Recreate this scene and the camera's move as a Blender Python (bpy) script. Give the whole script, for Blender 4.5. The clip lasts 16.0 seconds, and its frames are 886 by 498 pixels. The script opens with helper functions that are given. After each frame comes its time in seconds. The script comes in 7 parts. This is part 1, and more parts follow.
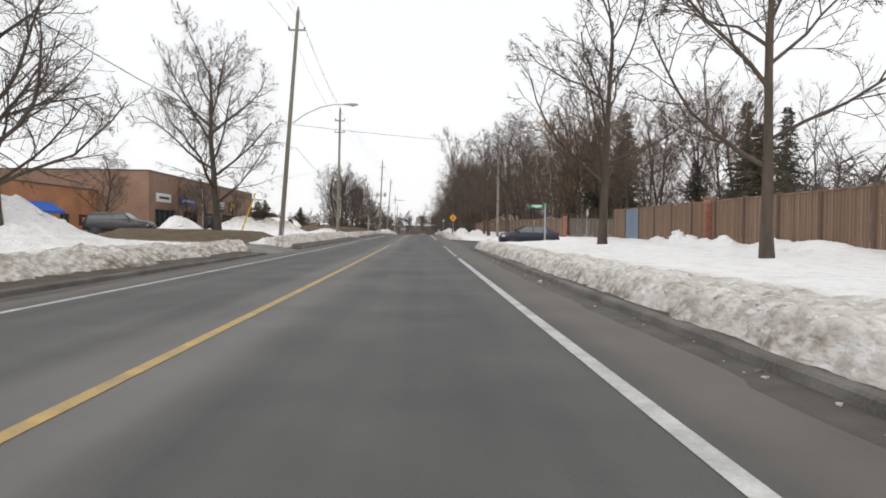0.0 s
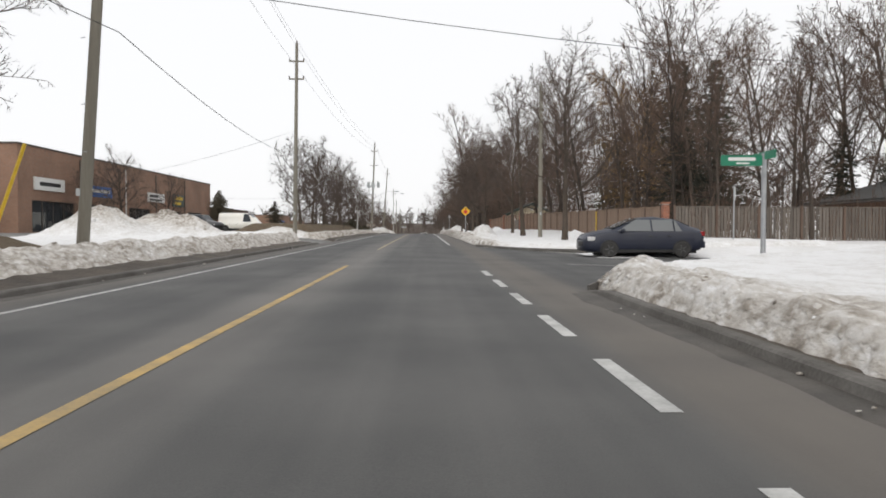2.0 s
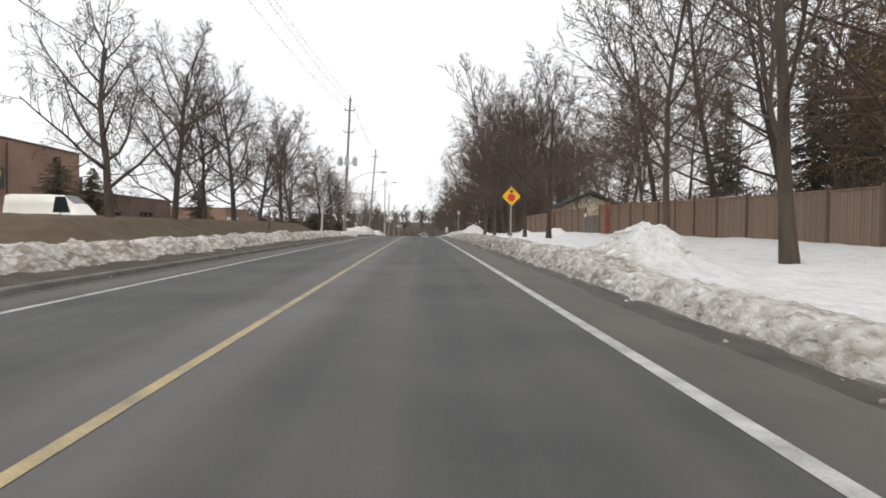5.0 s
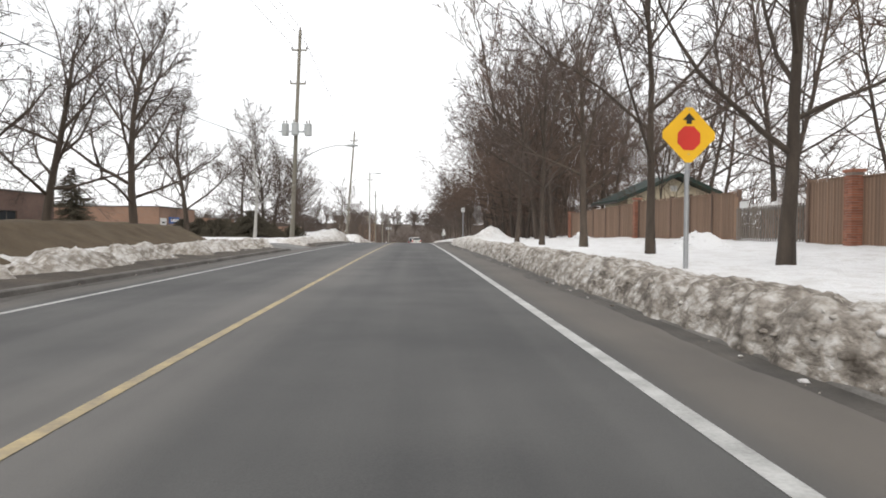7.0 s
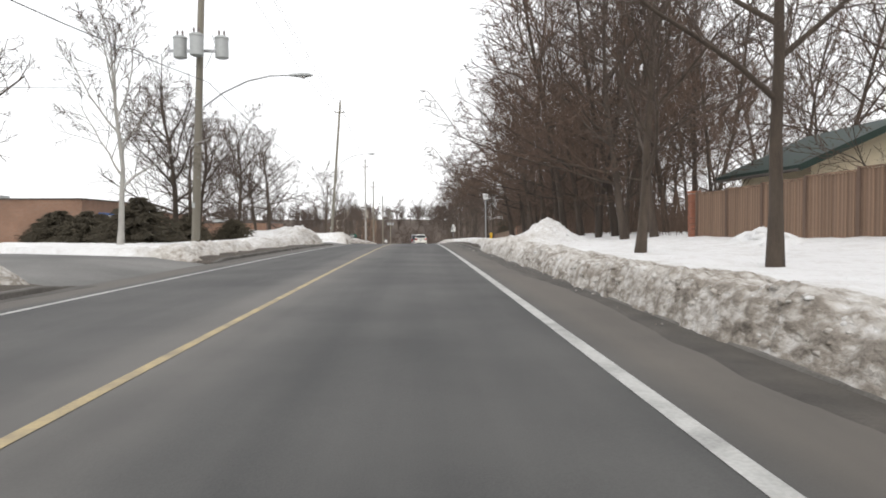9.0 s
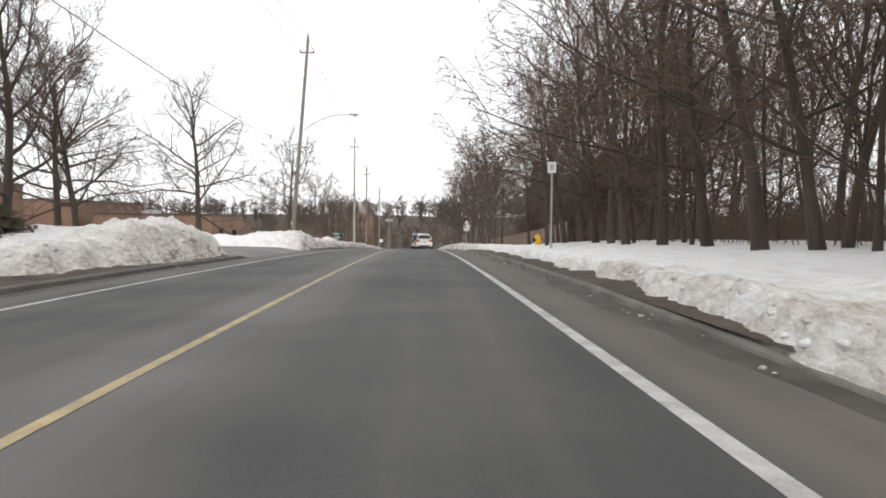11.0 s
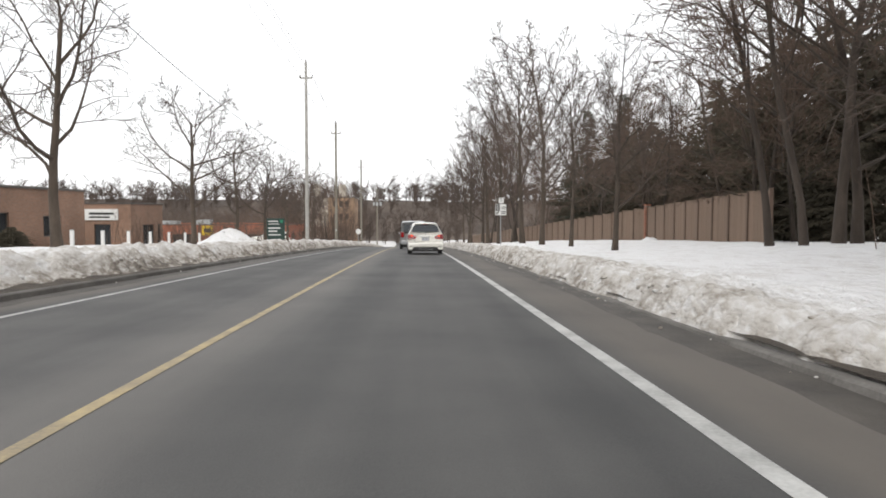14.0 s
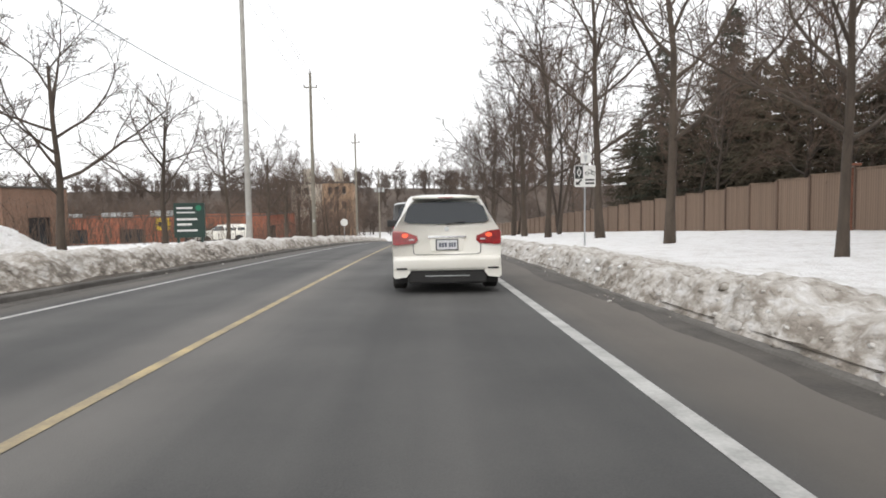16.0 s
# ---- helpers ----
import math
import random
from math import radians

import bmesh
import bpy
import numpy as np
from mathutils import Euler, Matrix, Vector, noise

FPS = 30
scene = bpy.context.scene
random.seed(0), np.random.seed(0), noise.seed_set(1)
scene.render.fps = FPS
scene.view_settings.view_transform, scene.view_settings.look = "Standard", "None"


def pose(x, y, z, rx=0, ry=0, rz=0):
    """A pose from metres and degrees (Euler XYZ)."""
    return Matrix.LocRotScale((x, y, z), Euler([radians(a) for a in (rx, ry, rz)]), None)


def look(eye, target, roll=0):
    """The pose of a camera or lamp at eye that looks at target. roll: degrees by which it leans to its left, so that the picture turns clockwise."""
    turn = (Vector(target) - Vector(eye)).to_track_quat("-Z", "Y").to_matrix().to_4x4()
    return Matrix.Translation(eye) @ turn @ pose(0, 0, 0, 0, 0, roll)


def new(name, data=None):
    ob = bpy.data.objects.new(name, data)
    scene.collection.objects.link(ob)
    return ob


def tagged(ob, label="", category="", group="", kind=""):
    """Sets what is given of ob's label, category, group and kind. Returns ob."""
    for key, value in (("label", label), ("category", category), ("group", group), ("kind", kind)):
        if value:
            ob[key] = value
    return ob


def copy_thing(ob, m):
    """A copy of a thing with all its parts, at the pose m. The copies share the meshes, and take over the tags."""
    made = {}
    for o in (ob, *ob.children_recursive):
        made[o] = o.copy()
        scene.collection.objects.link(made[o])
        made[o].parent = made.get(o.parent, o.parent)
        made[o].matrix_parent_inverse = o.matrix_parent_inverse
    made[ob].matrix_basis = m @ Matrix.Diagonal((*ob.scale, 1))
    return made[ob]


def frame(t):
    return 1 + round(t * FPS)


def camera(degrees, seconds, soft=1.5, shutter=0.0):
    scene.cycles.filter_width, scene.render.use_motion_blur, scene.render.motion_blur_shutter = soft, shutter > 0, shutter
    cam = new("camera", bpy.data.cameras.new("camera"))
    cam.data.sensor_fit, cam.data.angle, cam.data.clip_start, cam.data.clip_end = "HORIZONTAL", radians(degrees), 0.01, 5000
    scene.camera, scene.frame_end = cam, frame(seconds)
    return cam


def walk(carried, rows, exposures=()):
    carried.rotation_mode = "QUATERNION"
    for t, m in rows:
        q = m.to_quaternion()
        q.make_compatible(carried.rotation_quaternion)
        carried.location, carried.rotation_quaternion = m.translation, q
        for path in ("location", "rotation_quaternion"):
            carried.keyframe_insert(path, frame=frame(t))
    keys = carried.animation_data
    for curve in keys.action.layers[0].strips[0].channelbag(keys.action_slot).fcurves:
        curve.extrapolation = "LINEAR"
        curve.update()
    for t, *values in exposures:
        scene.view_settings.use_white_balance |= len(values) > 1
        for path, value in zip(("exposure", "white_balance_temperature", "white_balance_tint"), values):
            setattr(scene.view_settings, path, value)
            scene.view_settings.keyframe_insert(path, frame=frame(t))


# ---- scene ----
cam = camera(66.0, 16.0, soft=1.8)

# seconds, eye, target, roll
PATH = [
    (0, (0.001, 0.000, 1.080), (0.311, 9.992, 0.847), 0.58),
    (0.5, (0.010, 6.695, 1.103), (0.302, 16.688, 0.853), 0.41),
    (1, (-0.024, 13.575, 1.132), (0.259, 23.569, 0.909), 0.06),
    (1.5, (0.000, 20.369, 1.166), (0.280, 30.362, 0.910), 0.01),
    (2, (-0.033, 27.056, 1.203), (0.248, 37.049, 0.937), 0.09),
    (2.5, (-0.172, 33.591, 1.243), (0.110, 43.584, 0.980), 0.16),
    (3, (-0.272, 39.962, 1.285), (0.002, 49.955, 1.039), 0.24),
    (3.5, (-0.356, 46.463, 1.332), (-0.057, 56.456, 1.105), 0.48),
    (4, (-0.456, 52.911, 1.380), (-0.159, 62.903, 1.103), 0.73),
    (6.5, (-0.242, 88.224, 1.643), (0.171, 98.212, 1.382), 0.42),
    (7, (-0.189, 94.158, 1.681), (0.246, 104.145, 1.434), 0.38),
    (7.5, (-0.065, 99.984, 1.714), (0.337, 109.973, 1.482), 0.21),
    (8, (-0.093, 105.515, 1.741), (0.304, 115.503, 1.444), 0.07),
    (8.5, (-0.051, 110.801, 1.764), (0.324, 120.790, 1.471), -0.11),
    (9, (-0.035, 116.215, 1.785), (0.328, 126.203, 1.464), -0.30),
    (11.5, (-0.192, 148.795, 1.772), (0.146, 158.783, 1.413), 0.62),
    (12, (-0.252, 155.263, 1.735), (0.134, 165.251, 1.418), 0.32),
    (12.5, (-0.224, 161.585, 1.671), (0.187, 171.570, 1.311), 0.23),
    (13, (-0.245, 167.911, 1.580), (0.162, 177.895, 1.179), 0.18),
    (13.5, (-0.230, 174.208, 1.463), (0.176, 184.188, 0.985), 0.37),
    (14, (-0.173, 180.340, 1.324), (0.240, 190.316, 0.765), 0.13),
    (14.5, (-0.154, 186.155, 1.168), (0.253, 196.129, 0.579), 0.17),
    (15, (-0.222, 191.964, 0.999), (0.203, 201.931, 0.308), -0.10),
    (15.5, (-0.082, 197.536, 0.826), (0.280, 207.508, 0.177), -0.70),
    (16, (-0.015, 202.630, 0.657), (0.261, 212.600, -0.061), -0.83),
]
walk(cam, [(t, look(eye, target, roll)) for t, eye, target, roll in PATH],
     [(0, -0.20), (4, -0.24), (6.4, 0.06), (9, 0.12), (11.4, 0.04), (14, 0.10), (16, 0.12)])

# ---- light: bright overcast winter sky with a wide, weak sun behind the cloud ----
world = bpy.data.worlds.new("overcast_sky")
scene.world = world
world.use_nodes = True
wn, wl = world.node_tree.nodes, world.node_tree.links
wn.clear()
sky = wn.new("ShaderNodeTexSky")
sky.sky_type = "NISHITA"
sky.sun_disc = False
sky.sun_elevation = radians(38)
sky.sun_rotation = radians(150)
sky.dust_density = 6.0
sky_gain = wn.new("ShaderNodeVectorMath")
sky_gain.operation = "SCALE"
sky_gain.inputs["Scale"].default_value = 0.10
cloud = wn.new("ShaderNodeMix")
cloud.data_type = "RGBA"
cloud.inputs["Factor"].default_value = 0.88
cloud.inputs["B"].default_value = (1.25, 1.25, 1.26, 1)
back = wn.new("ShaderNodeBackground")
back.inputs["Strength"].default_value = 1.02
wout = wn.new("ShaderNodeOutputWorld")
wl.new(sky.outputs["Color"], sky_gain.inputs[0])
wl.new(sky_gain.outputs["Vector"], cloud.inputs["A"])
wl.new(cloud.outputs["Result"], back.inputs["Color"])
wl.new(back.outputs["Background"], wout.inputs["Surface"])

sun_data = bpy.data.lights.new("sun", "SUN")
sun_data.energy = 1.05
sun_data.angle = radians(42)
sun_data.color = (1.0, 0.97, 0.93)
sun = new("sun", sun_data)
sun.matrix_world = look((-35, -70, 78), (0, 40, 0))


# ---- materials ----
def material(name, colour, colour2=None, rough=0.8, metal=0.0, scale=6.0, fine=60.0, bump=0.2, spread=0.5, stretch=(1, 1, 1), coat=0.0, vary=0.0, distance=0.02):
    """Two scales of noise between two colours, with fine relief."""
    m = bpy.data.materials.new(name)
    m.use_nodes = True
    n, l = m.node_tree.nodes, m.node_tree.links
    bsdf = n["Principled BSDF"]
    bsdf.inputs["Roughness"].default_value = rough
    bsdf.inputs["Metallic"].default_value = metal
    bsdf.inputs["Coat Weight"].default_value = coat
    if colour2 is None:
        colour2 = tuple(c * 0.75 for c in colour)
    tc = n.new("ShaderNodeTexCoord")
    mp = n.new("ShaderNodeMapping")
    mp.inputs["Scale"].default_value = stretch
    l.new(tc.outputs["Object"], mp.inputs["Vector"])
    big = n.new("ShaderNodeTexNoise")
    big.inputs["Scale"].default_value = scale
    big.inputs["Detail"].default_value = 5
    small = n.new("ShaderNodeTexNoise")
    small.inputs["Scale"].default_value = fine
    small.inputs["Detail"].default_value = 4
    l.new(mp.outputs["Vector"], big.inputs["Vector"])
    l.new(mp.outputs["Vector"], small.inputs["Vector"])
    add = n.new("ShaderNodeMath")
    add.operation = "MULTIPLY_ADD"
    add.inputs[1].default_value = 0.45
    l.new(small.outputs["Fac"], add.inputs[0])
    l.new(big.outputs["Fac"], add.inputs[2])
    ramp = n.new("ShaderNodeMapRange")
    ramp.inputs["From Min"].default_value = 0.72 - spread / 2
    ramp.inputs["From Max"].default_value = 0.72 + spread / 2
    l.new(add.outputs["Value"], ramp.inputs["Value"])
    mix = n.new("ShaderNodeMix")
    mix.data_type = "RGBA"
    mix.inputs["A"].default_value = (*colour, 1)
    mix.inputs["B"].default_value = (*colour2, 1)
    l.new(ramp.outputs["Result"], mix.inputs["Factor"])
    out = mix.outputs["Result"]
    if vary:
        info = n.new("ShaderNodeObjectInfo")
        hue = n.new("ShaderNodeHueSaturation")
        mr = n.new("ShaderNodeMapRange")
        mr.inputs["To Min"].default_value = 1 - vary
        mr.inputs["To Max"].default_value = 1 + vary
        l.new(info.outputs["Random"], mr.inputs["Value"])
        l.new(mr.outputs["Result"], hue.inputs["Value"])
        l.new(out, hue.inputs["Color"])
        out = hue.outputs["Color"]
    l.new(out, bsdf.inputs["Base Color"])
    if bump:
        bp = n.new("ShaderNodeBump")
        bp.inputs["Strength"].default_value = bump
        bp.inputs["Distance"].default_value = distance
        l.new(add.outputs["Value"], bp.inputs["Height"])
        l.new(bp.outputs["Normal"], bsdf.inputs["Normal"])
    return m


def snow_material():
    """Old roadside snow: clean white, grey-brown grit where the attribute 'dirt' is high, with crevice shade painted
    between the chunks.
    """
    m = bpy.data.materials.new("old_snow")
    m.use_nodes = True
    n, l = m.node_tree.nodes, m.node_tree.links
    bsdf = n["Principled BSDF"]
    bsdf.inputs["Roughness"].default_value = 0.75
    tc = n.new("ShaderNodeTexCoord")
    at = n.new("ShaderNodeAttribute")
    at.attribute_name = "dirt"
    n1 = n.new("ShaderNodeTexNoise")
    n1.inputs["Scale"].default_value = 2.2
    n1.inputs["Detail"].default_value = 8
    n1.inputs["Roughness"].default_value = 0.68
    n2 = n.new("ShaderNodeTexNoise")
    n2.inputs["Scale"].default_value = 14
    n2.inputs["Detail"].default_value = 6
    n3 = n.new("ShaderNodeTexVoronoi")
    n3.inputs["Scale"].default_value = 5
    along = n.new("ShaderNodeMapping")
    along.inputs["Scale"].default_value = (1, 0.55, 1)
    l.new(tc.outputs["Object"], along.inputs["Vector"])
    for k in (n1, n2, n3):
        l.new(along.outputs["Vector"], k.inputs["Vector"])
    s1 = n.new("ShaderNodeMath")
    s1.operation = "MULTIPLY_ADD"
    s1.inputs[1].default_value = 1.05
    l.new(n1.outputs["Fac"], s1.inputs[0])
    l.new(at.outputs["Fac"], s1.inputs[2])
    s2 = n.new("ShaderNodeMath")
    s2.operation = "MULTIPLY_ADD"
    s2.inputs[1].default_value = 0.5
    l.new(n2.outputs["Fac"], s2.inputs[0])
    l.new(s1.outputs["Value"], s2.inputs[2])
    n4 = n.new("ShaderNodeTexVoronoi")
    n4.inputs["Scale"].default_value = 8.5
    warp = n.new("ShaderNodeMix")
    warp.data_type = "VECTOR"
    warp.inputs["Factor"].default_value = 0.16
    l.new(along.outputs["Vector"], warp.inputs["A"])
    l.new(n2.outputs["Color"], warp.inputs["B"])
    l.new(warp.outputs["Result"], n4.inputs["Vector"])
    # Darker between cells, paler within: grit together with painted crevice shade.
    seam = n.new("ShaderNodeMapRange")
    seam.inputs["From Min"].default_value = 0.15
    seam.inputs["From Max"].default_value = 0.75
    seam.inputs["To Min"].default_value = -0.32
    seam.inputs["To Max"].default_value = 0.50
    l.new(n4.outputs["Distance"], seam.inputs["Value"])
    held = n.new("ShaderNodeMath")
    held.operation = "MULTIPLY"
    l.new(seam.outputs["Result"], held.inputs[0])
    l.new(at.outputs["Fac"], held.inputs[1])
    s3 = n.new("ShaderNodeMath")
    s3.operation = "ADD"
    l.new(s2.outputs["Value"], s3.inputs[0])
    l.new(held.outputs["Value"], s3.inputs[1])
    ramp = n.new("ShaderNodeValToRGB")
    e = ramp.color_ramp.elements
    e[0].position, e[0].color = 0.30, (0.82, 0.82, 0.82, 1)
    e[1].position, e[1].color = 1.0, (0.085, 0.07, 0.055, 1)
    mid = ramp.color_ramp.elements.new(0.62)
    mid.color = (0.52, 0.49, 0.45, 1)
    late = ramp.color_ramp.elements.new(0.78)
    late.color = (0.30, 0.265, 0.225, 1)
    half = n.new("ShaderNodeMath")
    half.operation = "MULTIPLY_ADD"
    half.inputs[1].default_value = 0.62
    half.inputs[2].default_value = -0.165
    l.new(s3.outputs["Value"], half.inputs[0])
    l.new(half.outputs["Value"], ramp.inputs["Fac"])
    l.new(ramp.outputs["Color"], bsdf.inputs["Base Color"])
    b1 = n.new("ShaderNodeBump")
    b1.inputs["Strength"].default_value = 1.0
    b1.inputs["Distance"].default_value = 0.10
    l.new(s2.outputs["Value"], b1.inputs["Height"])
    b2 = n.new("ShaderNodeBump")
    b2.inputs["Strength"].default_value = 0.5
    b2.inputs["Distance"].default_value = 0.05
    l.new(n3.outputs["Distance"], b2.inputs["Height"])
    l.new(b1.outputs["Normal"], b2.inputs["Normal"])
    l.new(b2.outputs["Normal"], bsdf.inputs["Normal"])
    return m


def asphalt_material():
    """Salted grey asphalt: aggregate, long worn wheel tracks along the road, patches."""
    m = bpy.data.materials.new("asphalt")
    m.use_nodes = True
    n, l = m.node_tree.nodes, m.node_tree.links
    bsdf = n["Principled BSDF"]
    bsdf.inputs["Roughness"].default_value = 0.82
    tc = n.new("ShaderNodeTexCoord")
    mp = n.new("ShaderNodeMapping")
    mp.inputs["Scale"].default_value = (1.4, 0.035, 1)
    l.new(tc.outputs["Object"], mp.inputs["Vector"])
    streak = n.new("ShaderNodeTexNoise")
    streak.inputs["Scale"].default_value = 1.0
    streak.inputs["Detail"].default_value = 6
    l.new(mp.outputs["Vector"], streak.inputs["Vector"])
    patch = n.new("ShaderNodeTexNoise")
    patch.inputs["Scale"].default_value = 0.5
    patch.inputs["Detail"].default_value = 7
    grit = n.new("ShaderNodeTexNoise")
    grit.inputs["Scale"].default_value = 90
    grit.inputs["Detail"].default_value = 3
    for k in (patch, grit):
        l.new(tc.outputs["Object"], k.inputs["Vector"])
    a = n.new("ShaderNodeMath")
    a.operation = "ADD"
    l.new(streak.outputs["Fac"], a.inputs[0])
    l.new(patch.outputs["Fac"], a.inputs[1])
    b = n.new("ShaderNodeMath")
    b.operation = "MULTIPLY_ADD"
    b.inputs[1].default_value = 0.5
    l.new(grit.outputs["Fac"], b.inputs[0])
    l.new(a.outputs["Value"], b.inputs[2])
    ramp = n.new("ShaderNodeValToRGB")
    e = ramp.color_ramp.elements
    e[0].position, e[0].color = 0.40, (0.050, 0.050, 0.050, 1)
    e[1].position, e[1].color = 0.62, (0.102, 0.100, 0.096, 1)
    sc = n.new("ShaderNodeMath")
    sc.operation = "MULTIPLY"
    sc.inputs[1].default_value = 0.4
    l.new(b.outputs["Value"], sc.inputs[0])
    l.new(sc.outputs["Value"], ramp.inputs["Fac"])
    sep = n.new("ShaderNodeSeparateXYZ")
    l.new(tc.outputs["Object"], sep.inputs["Vector"])
    colour = ramp.outputs["Color"]
    for centre, half, tint, most in ((2.15, 0.75, (0.150, 0.130, 0.108, 1), 0.55), (-2.1, 0.8, (0.20, 0.19, 0.175, 1), 0.38), (-5.9, 0.5, (0.13, 0.115, 0.098, 1), 0.6)):
        off = n.new("ShaderNodeMath")
        off.operation = "SUBTRACT"
        off.inputs[1].default_value = centre
        l.new(sep.outputs["X"], off.inputs[0])
        ab = n.new("ShaderNodeMath")
        ab.operation = "ABSOLUTE"
        l.new(off.outputs["Value"], ab.inputs[0])
        band = n.new("ShaderNodeMapRange")
        band.interpolation_type = "SMOOTHSTEP"
        band.inputs["From Min"].default_value = half * 0.35
        band.inputs["From Max"].default_value = half * 1.15
        band.inputs["To Min"].default_value = most
        band.inputs["To Max"].default_value = 0.0
        l.new(ab.outputs["Value"], band.inputs["Value"])
        worn = n.new("ShaderNodeMath")
        worn.operation = "MULTIPLY"
        l.new(band.outputs["Result"], worn.inputs[0])
        l.new(a.outputs["Value"], worn.inputs[1])
        mx = n.new("ShaderNodeMix")
        mx.data_type = "RGBA"
        mx.inputs["B"].default_value = tint
        l.new(worn.outputs["Value"], mx.inputs["Factor"])
        l.new(colour, mx.inputs["A"])
        colour = mx.outputs["Result"]
    l.new(colour, bsdf.inputs["Base Color"])
    bp = n.new("ShaderNodeBump")
    bp.inputs["Strength"].default_value = 0.3
    bp.inputs["Distance"].default_value = 0.01
    l.new(grit.outputs["Fac"], bp.inputs["Height"])
    l.new(bp.outputs["Normal"], bsdf.inputs["Normal"])
    return m


def brick_material(name, c1, c2, mortar, scale=1.0):
    m = bpy.data.materials.new(name)
    m.use_nodes = True
    n, l = m.node_tree.nodes, m.node_tree.links
    bsdf = n["Principled BSDF"]
    bsdf.inputs["Roughness"].default_value = 0.88
    tc = n.new("ShaderNodeTexCoord")
    sep = n.new("ShaderNodeSeparateXYZ")
    l.new(tc.outputs["Object"], sep.inputs["Vector"])
    s = n.new("ShaderNodeMath")
    s.operation = "ADD"
    l.new(sep.outputs["X"], s.inputs[0])
    l.new(sep.outputs["Y"], s.inputs[1])
    comb = n.new("ShaderNodeCombineXYZ")
    l.new(s.outputs["Value"], comb.inputs["X"])
    l.new(sep.outputs["Z"], comb.inputs["Y"])
    br = n.new("ShaderNodeTexBrick")
    br.inputs["Scale"].default_value = scale
    br.inputs["Brick Width"].default_value = 0.22
    br.inputs["Row Height"].default_value = 0.075
    br.inputs["Mortar Size"].default_value = 0.006
    br.inputs["Color1"].default_value = (*c1, 1)
    br.inputs["Color2"].default_value = (*c2, 1)
    br.inputs["Mortar"].default_value = (*mortar, 1)
    l.new(comb.outputs["Vector"], br.inputs["Vector"])
    no = n.new("ShaderNodeTexNoise")
    no.inputs["Scale"].default_value = 0.35
    no.inputs["Detail"].default_value = 8
    l.new(tc.outputs["Object"], no.inputs["Vector"])
    hue = n.new("ShaderNodeHueSaturation")
    mr = n.new("ShaderNodeMapRange")
    mr.inputs["From Min"].default_value = 0.3
    mr.inputs["From Max"].default_value = 0.7
    mr.inputs["To Min"].default_value = 0.78
    mr.inputs["To Max"].default_value = 1.2
    l.new(no.outputs["Fac"], mr.inputs["Value"])
    l.new(mr.outputs["Result"], hue.inputs["Value"])
    l.new(br.outputs["Color"], hue.inputs["Color"])
    l.new(hue.outputs["Color"], bsdf.inputs["Base Color"])
    bp = n.new("ShaderNodeBump")
    bp.inputs["Strength"].default_value = 0.5
    bp.inputs["Distance"].default_value = 0.01
    l.new(br.outputs["Fac"], bp.inputs["Height"])
    bp.invert = True
    l.new(bp.outputs["Normal"], bsdf.inputs["Normal"])
    return m


def glass_material(name, tint=(0.02, 0.025, 0.03)):
    m = bpy.data.materials.new(name)
    m.use_nodes = True
    b = m.node_tree.nodes["Principled BSDF"]
    b.inputs["Base Color"].default_value = (*tint, 1)
    b.inputs["Roughness"].default_value = 0.04
    b.inputs["Specular IOR Level"].default_value = 0.6
    return m


SNOW = snow_material()
ASPHALT = asphalt_material()
LOT = material("lot_asphalt", (0.10, 0.098, 0.094), (0.22, 0.215, 0.205), 0.85, scale=0.35, fine=20, bump=0.3)
SNOWFIELD = material("snowfield", (0.80, 0.80, 0.81), (0.62, 0.61, 0.59), 0.8, scale=0.25, fine=3, bump=0.5, spread=0.5, distance=0.1)
MUD = material("wet_verge_mud", (0.034, 0.026, 0.019), (0.082, 0.063, 0.046), 0.8, scale=1.2, fine=25, bump=1.0, spread=0.35, distance=0.05)
GRIT = material("wet_gutter_grit", (0.040, 0.035, 0.030), (0.085, 0.075, 0.064), 0.7, scale=2.0, fine=40, bump=0.6, spread=0.4, distance=0.02)
LAWN = material("dead_grass", (0.080, 0.056, 0.032), (0.135, 0.100, 0.060), 0.95, scale=1.5, fine=60, bump=0.9, distance=0.06)
WHITE_PAINT = material("road_paint_white", (0.58, 0.58, 0.56), (0.28, 0.28, 0.27), 0.7, scale=3.0, fine=35, bump=0.1, spread=0.55)
FADED_PAINT = material("road_paint_faded", (0.30, 0.30, 0.29), (0.08, 0.08, 0.078), 0.75, scale=3.0, fine=25, bump=0.1, spread=0.35)
YELLOW_WORN = material("road_paint_yellow_worn", (0.50, 0.39, 0.20), (0.22, 0.19, 0.14), 0.7, scale=3.0, fine=35, bump=0.1, spread=0.55)
YELLOW_PAINT = material("road_paint_yellow", (0.52, 0.34, 0.10), (0.24, 0.19, 0.11), 0.7, scale=3.0, fine=35, bump=0.1, spread=0.55)
KERB = material("kerb_concrete", (0.17, 0.160, 0.147), (0.062, 0.056, 0.049), 0.9, scale=1.2, fine=30, bump=0.5, vary=0.15)
BARK = material("bark", (0.098, 0.076, 0.058), (0.048, 0.037, 0.029), 0.95, scale=5, fine=45, bump=0.9, stretch=(1, 1, 0.25), vary=0.22, distance=0.03)
BARK_WOOD = material("bark_woods", (0.080, 0.062, 0.049), (0.040, 0.031, 0.025), 0.95, scale=4, fine=40, bump=0.9, stretch=(1, 1, 0.25), vary=0.25, distance=0.03)
TWIG = material("twigs", (0.118, 0.090, 0.073), (0.062, 0.048, 0.040), 0.95, scale=2, fine=20, bump=0.2, vary=0.18)
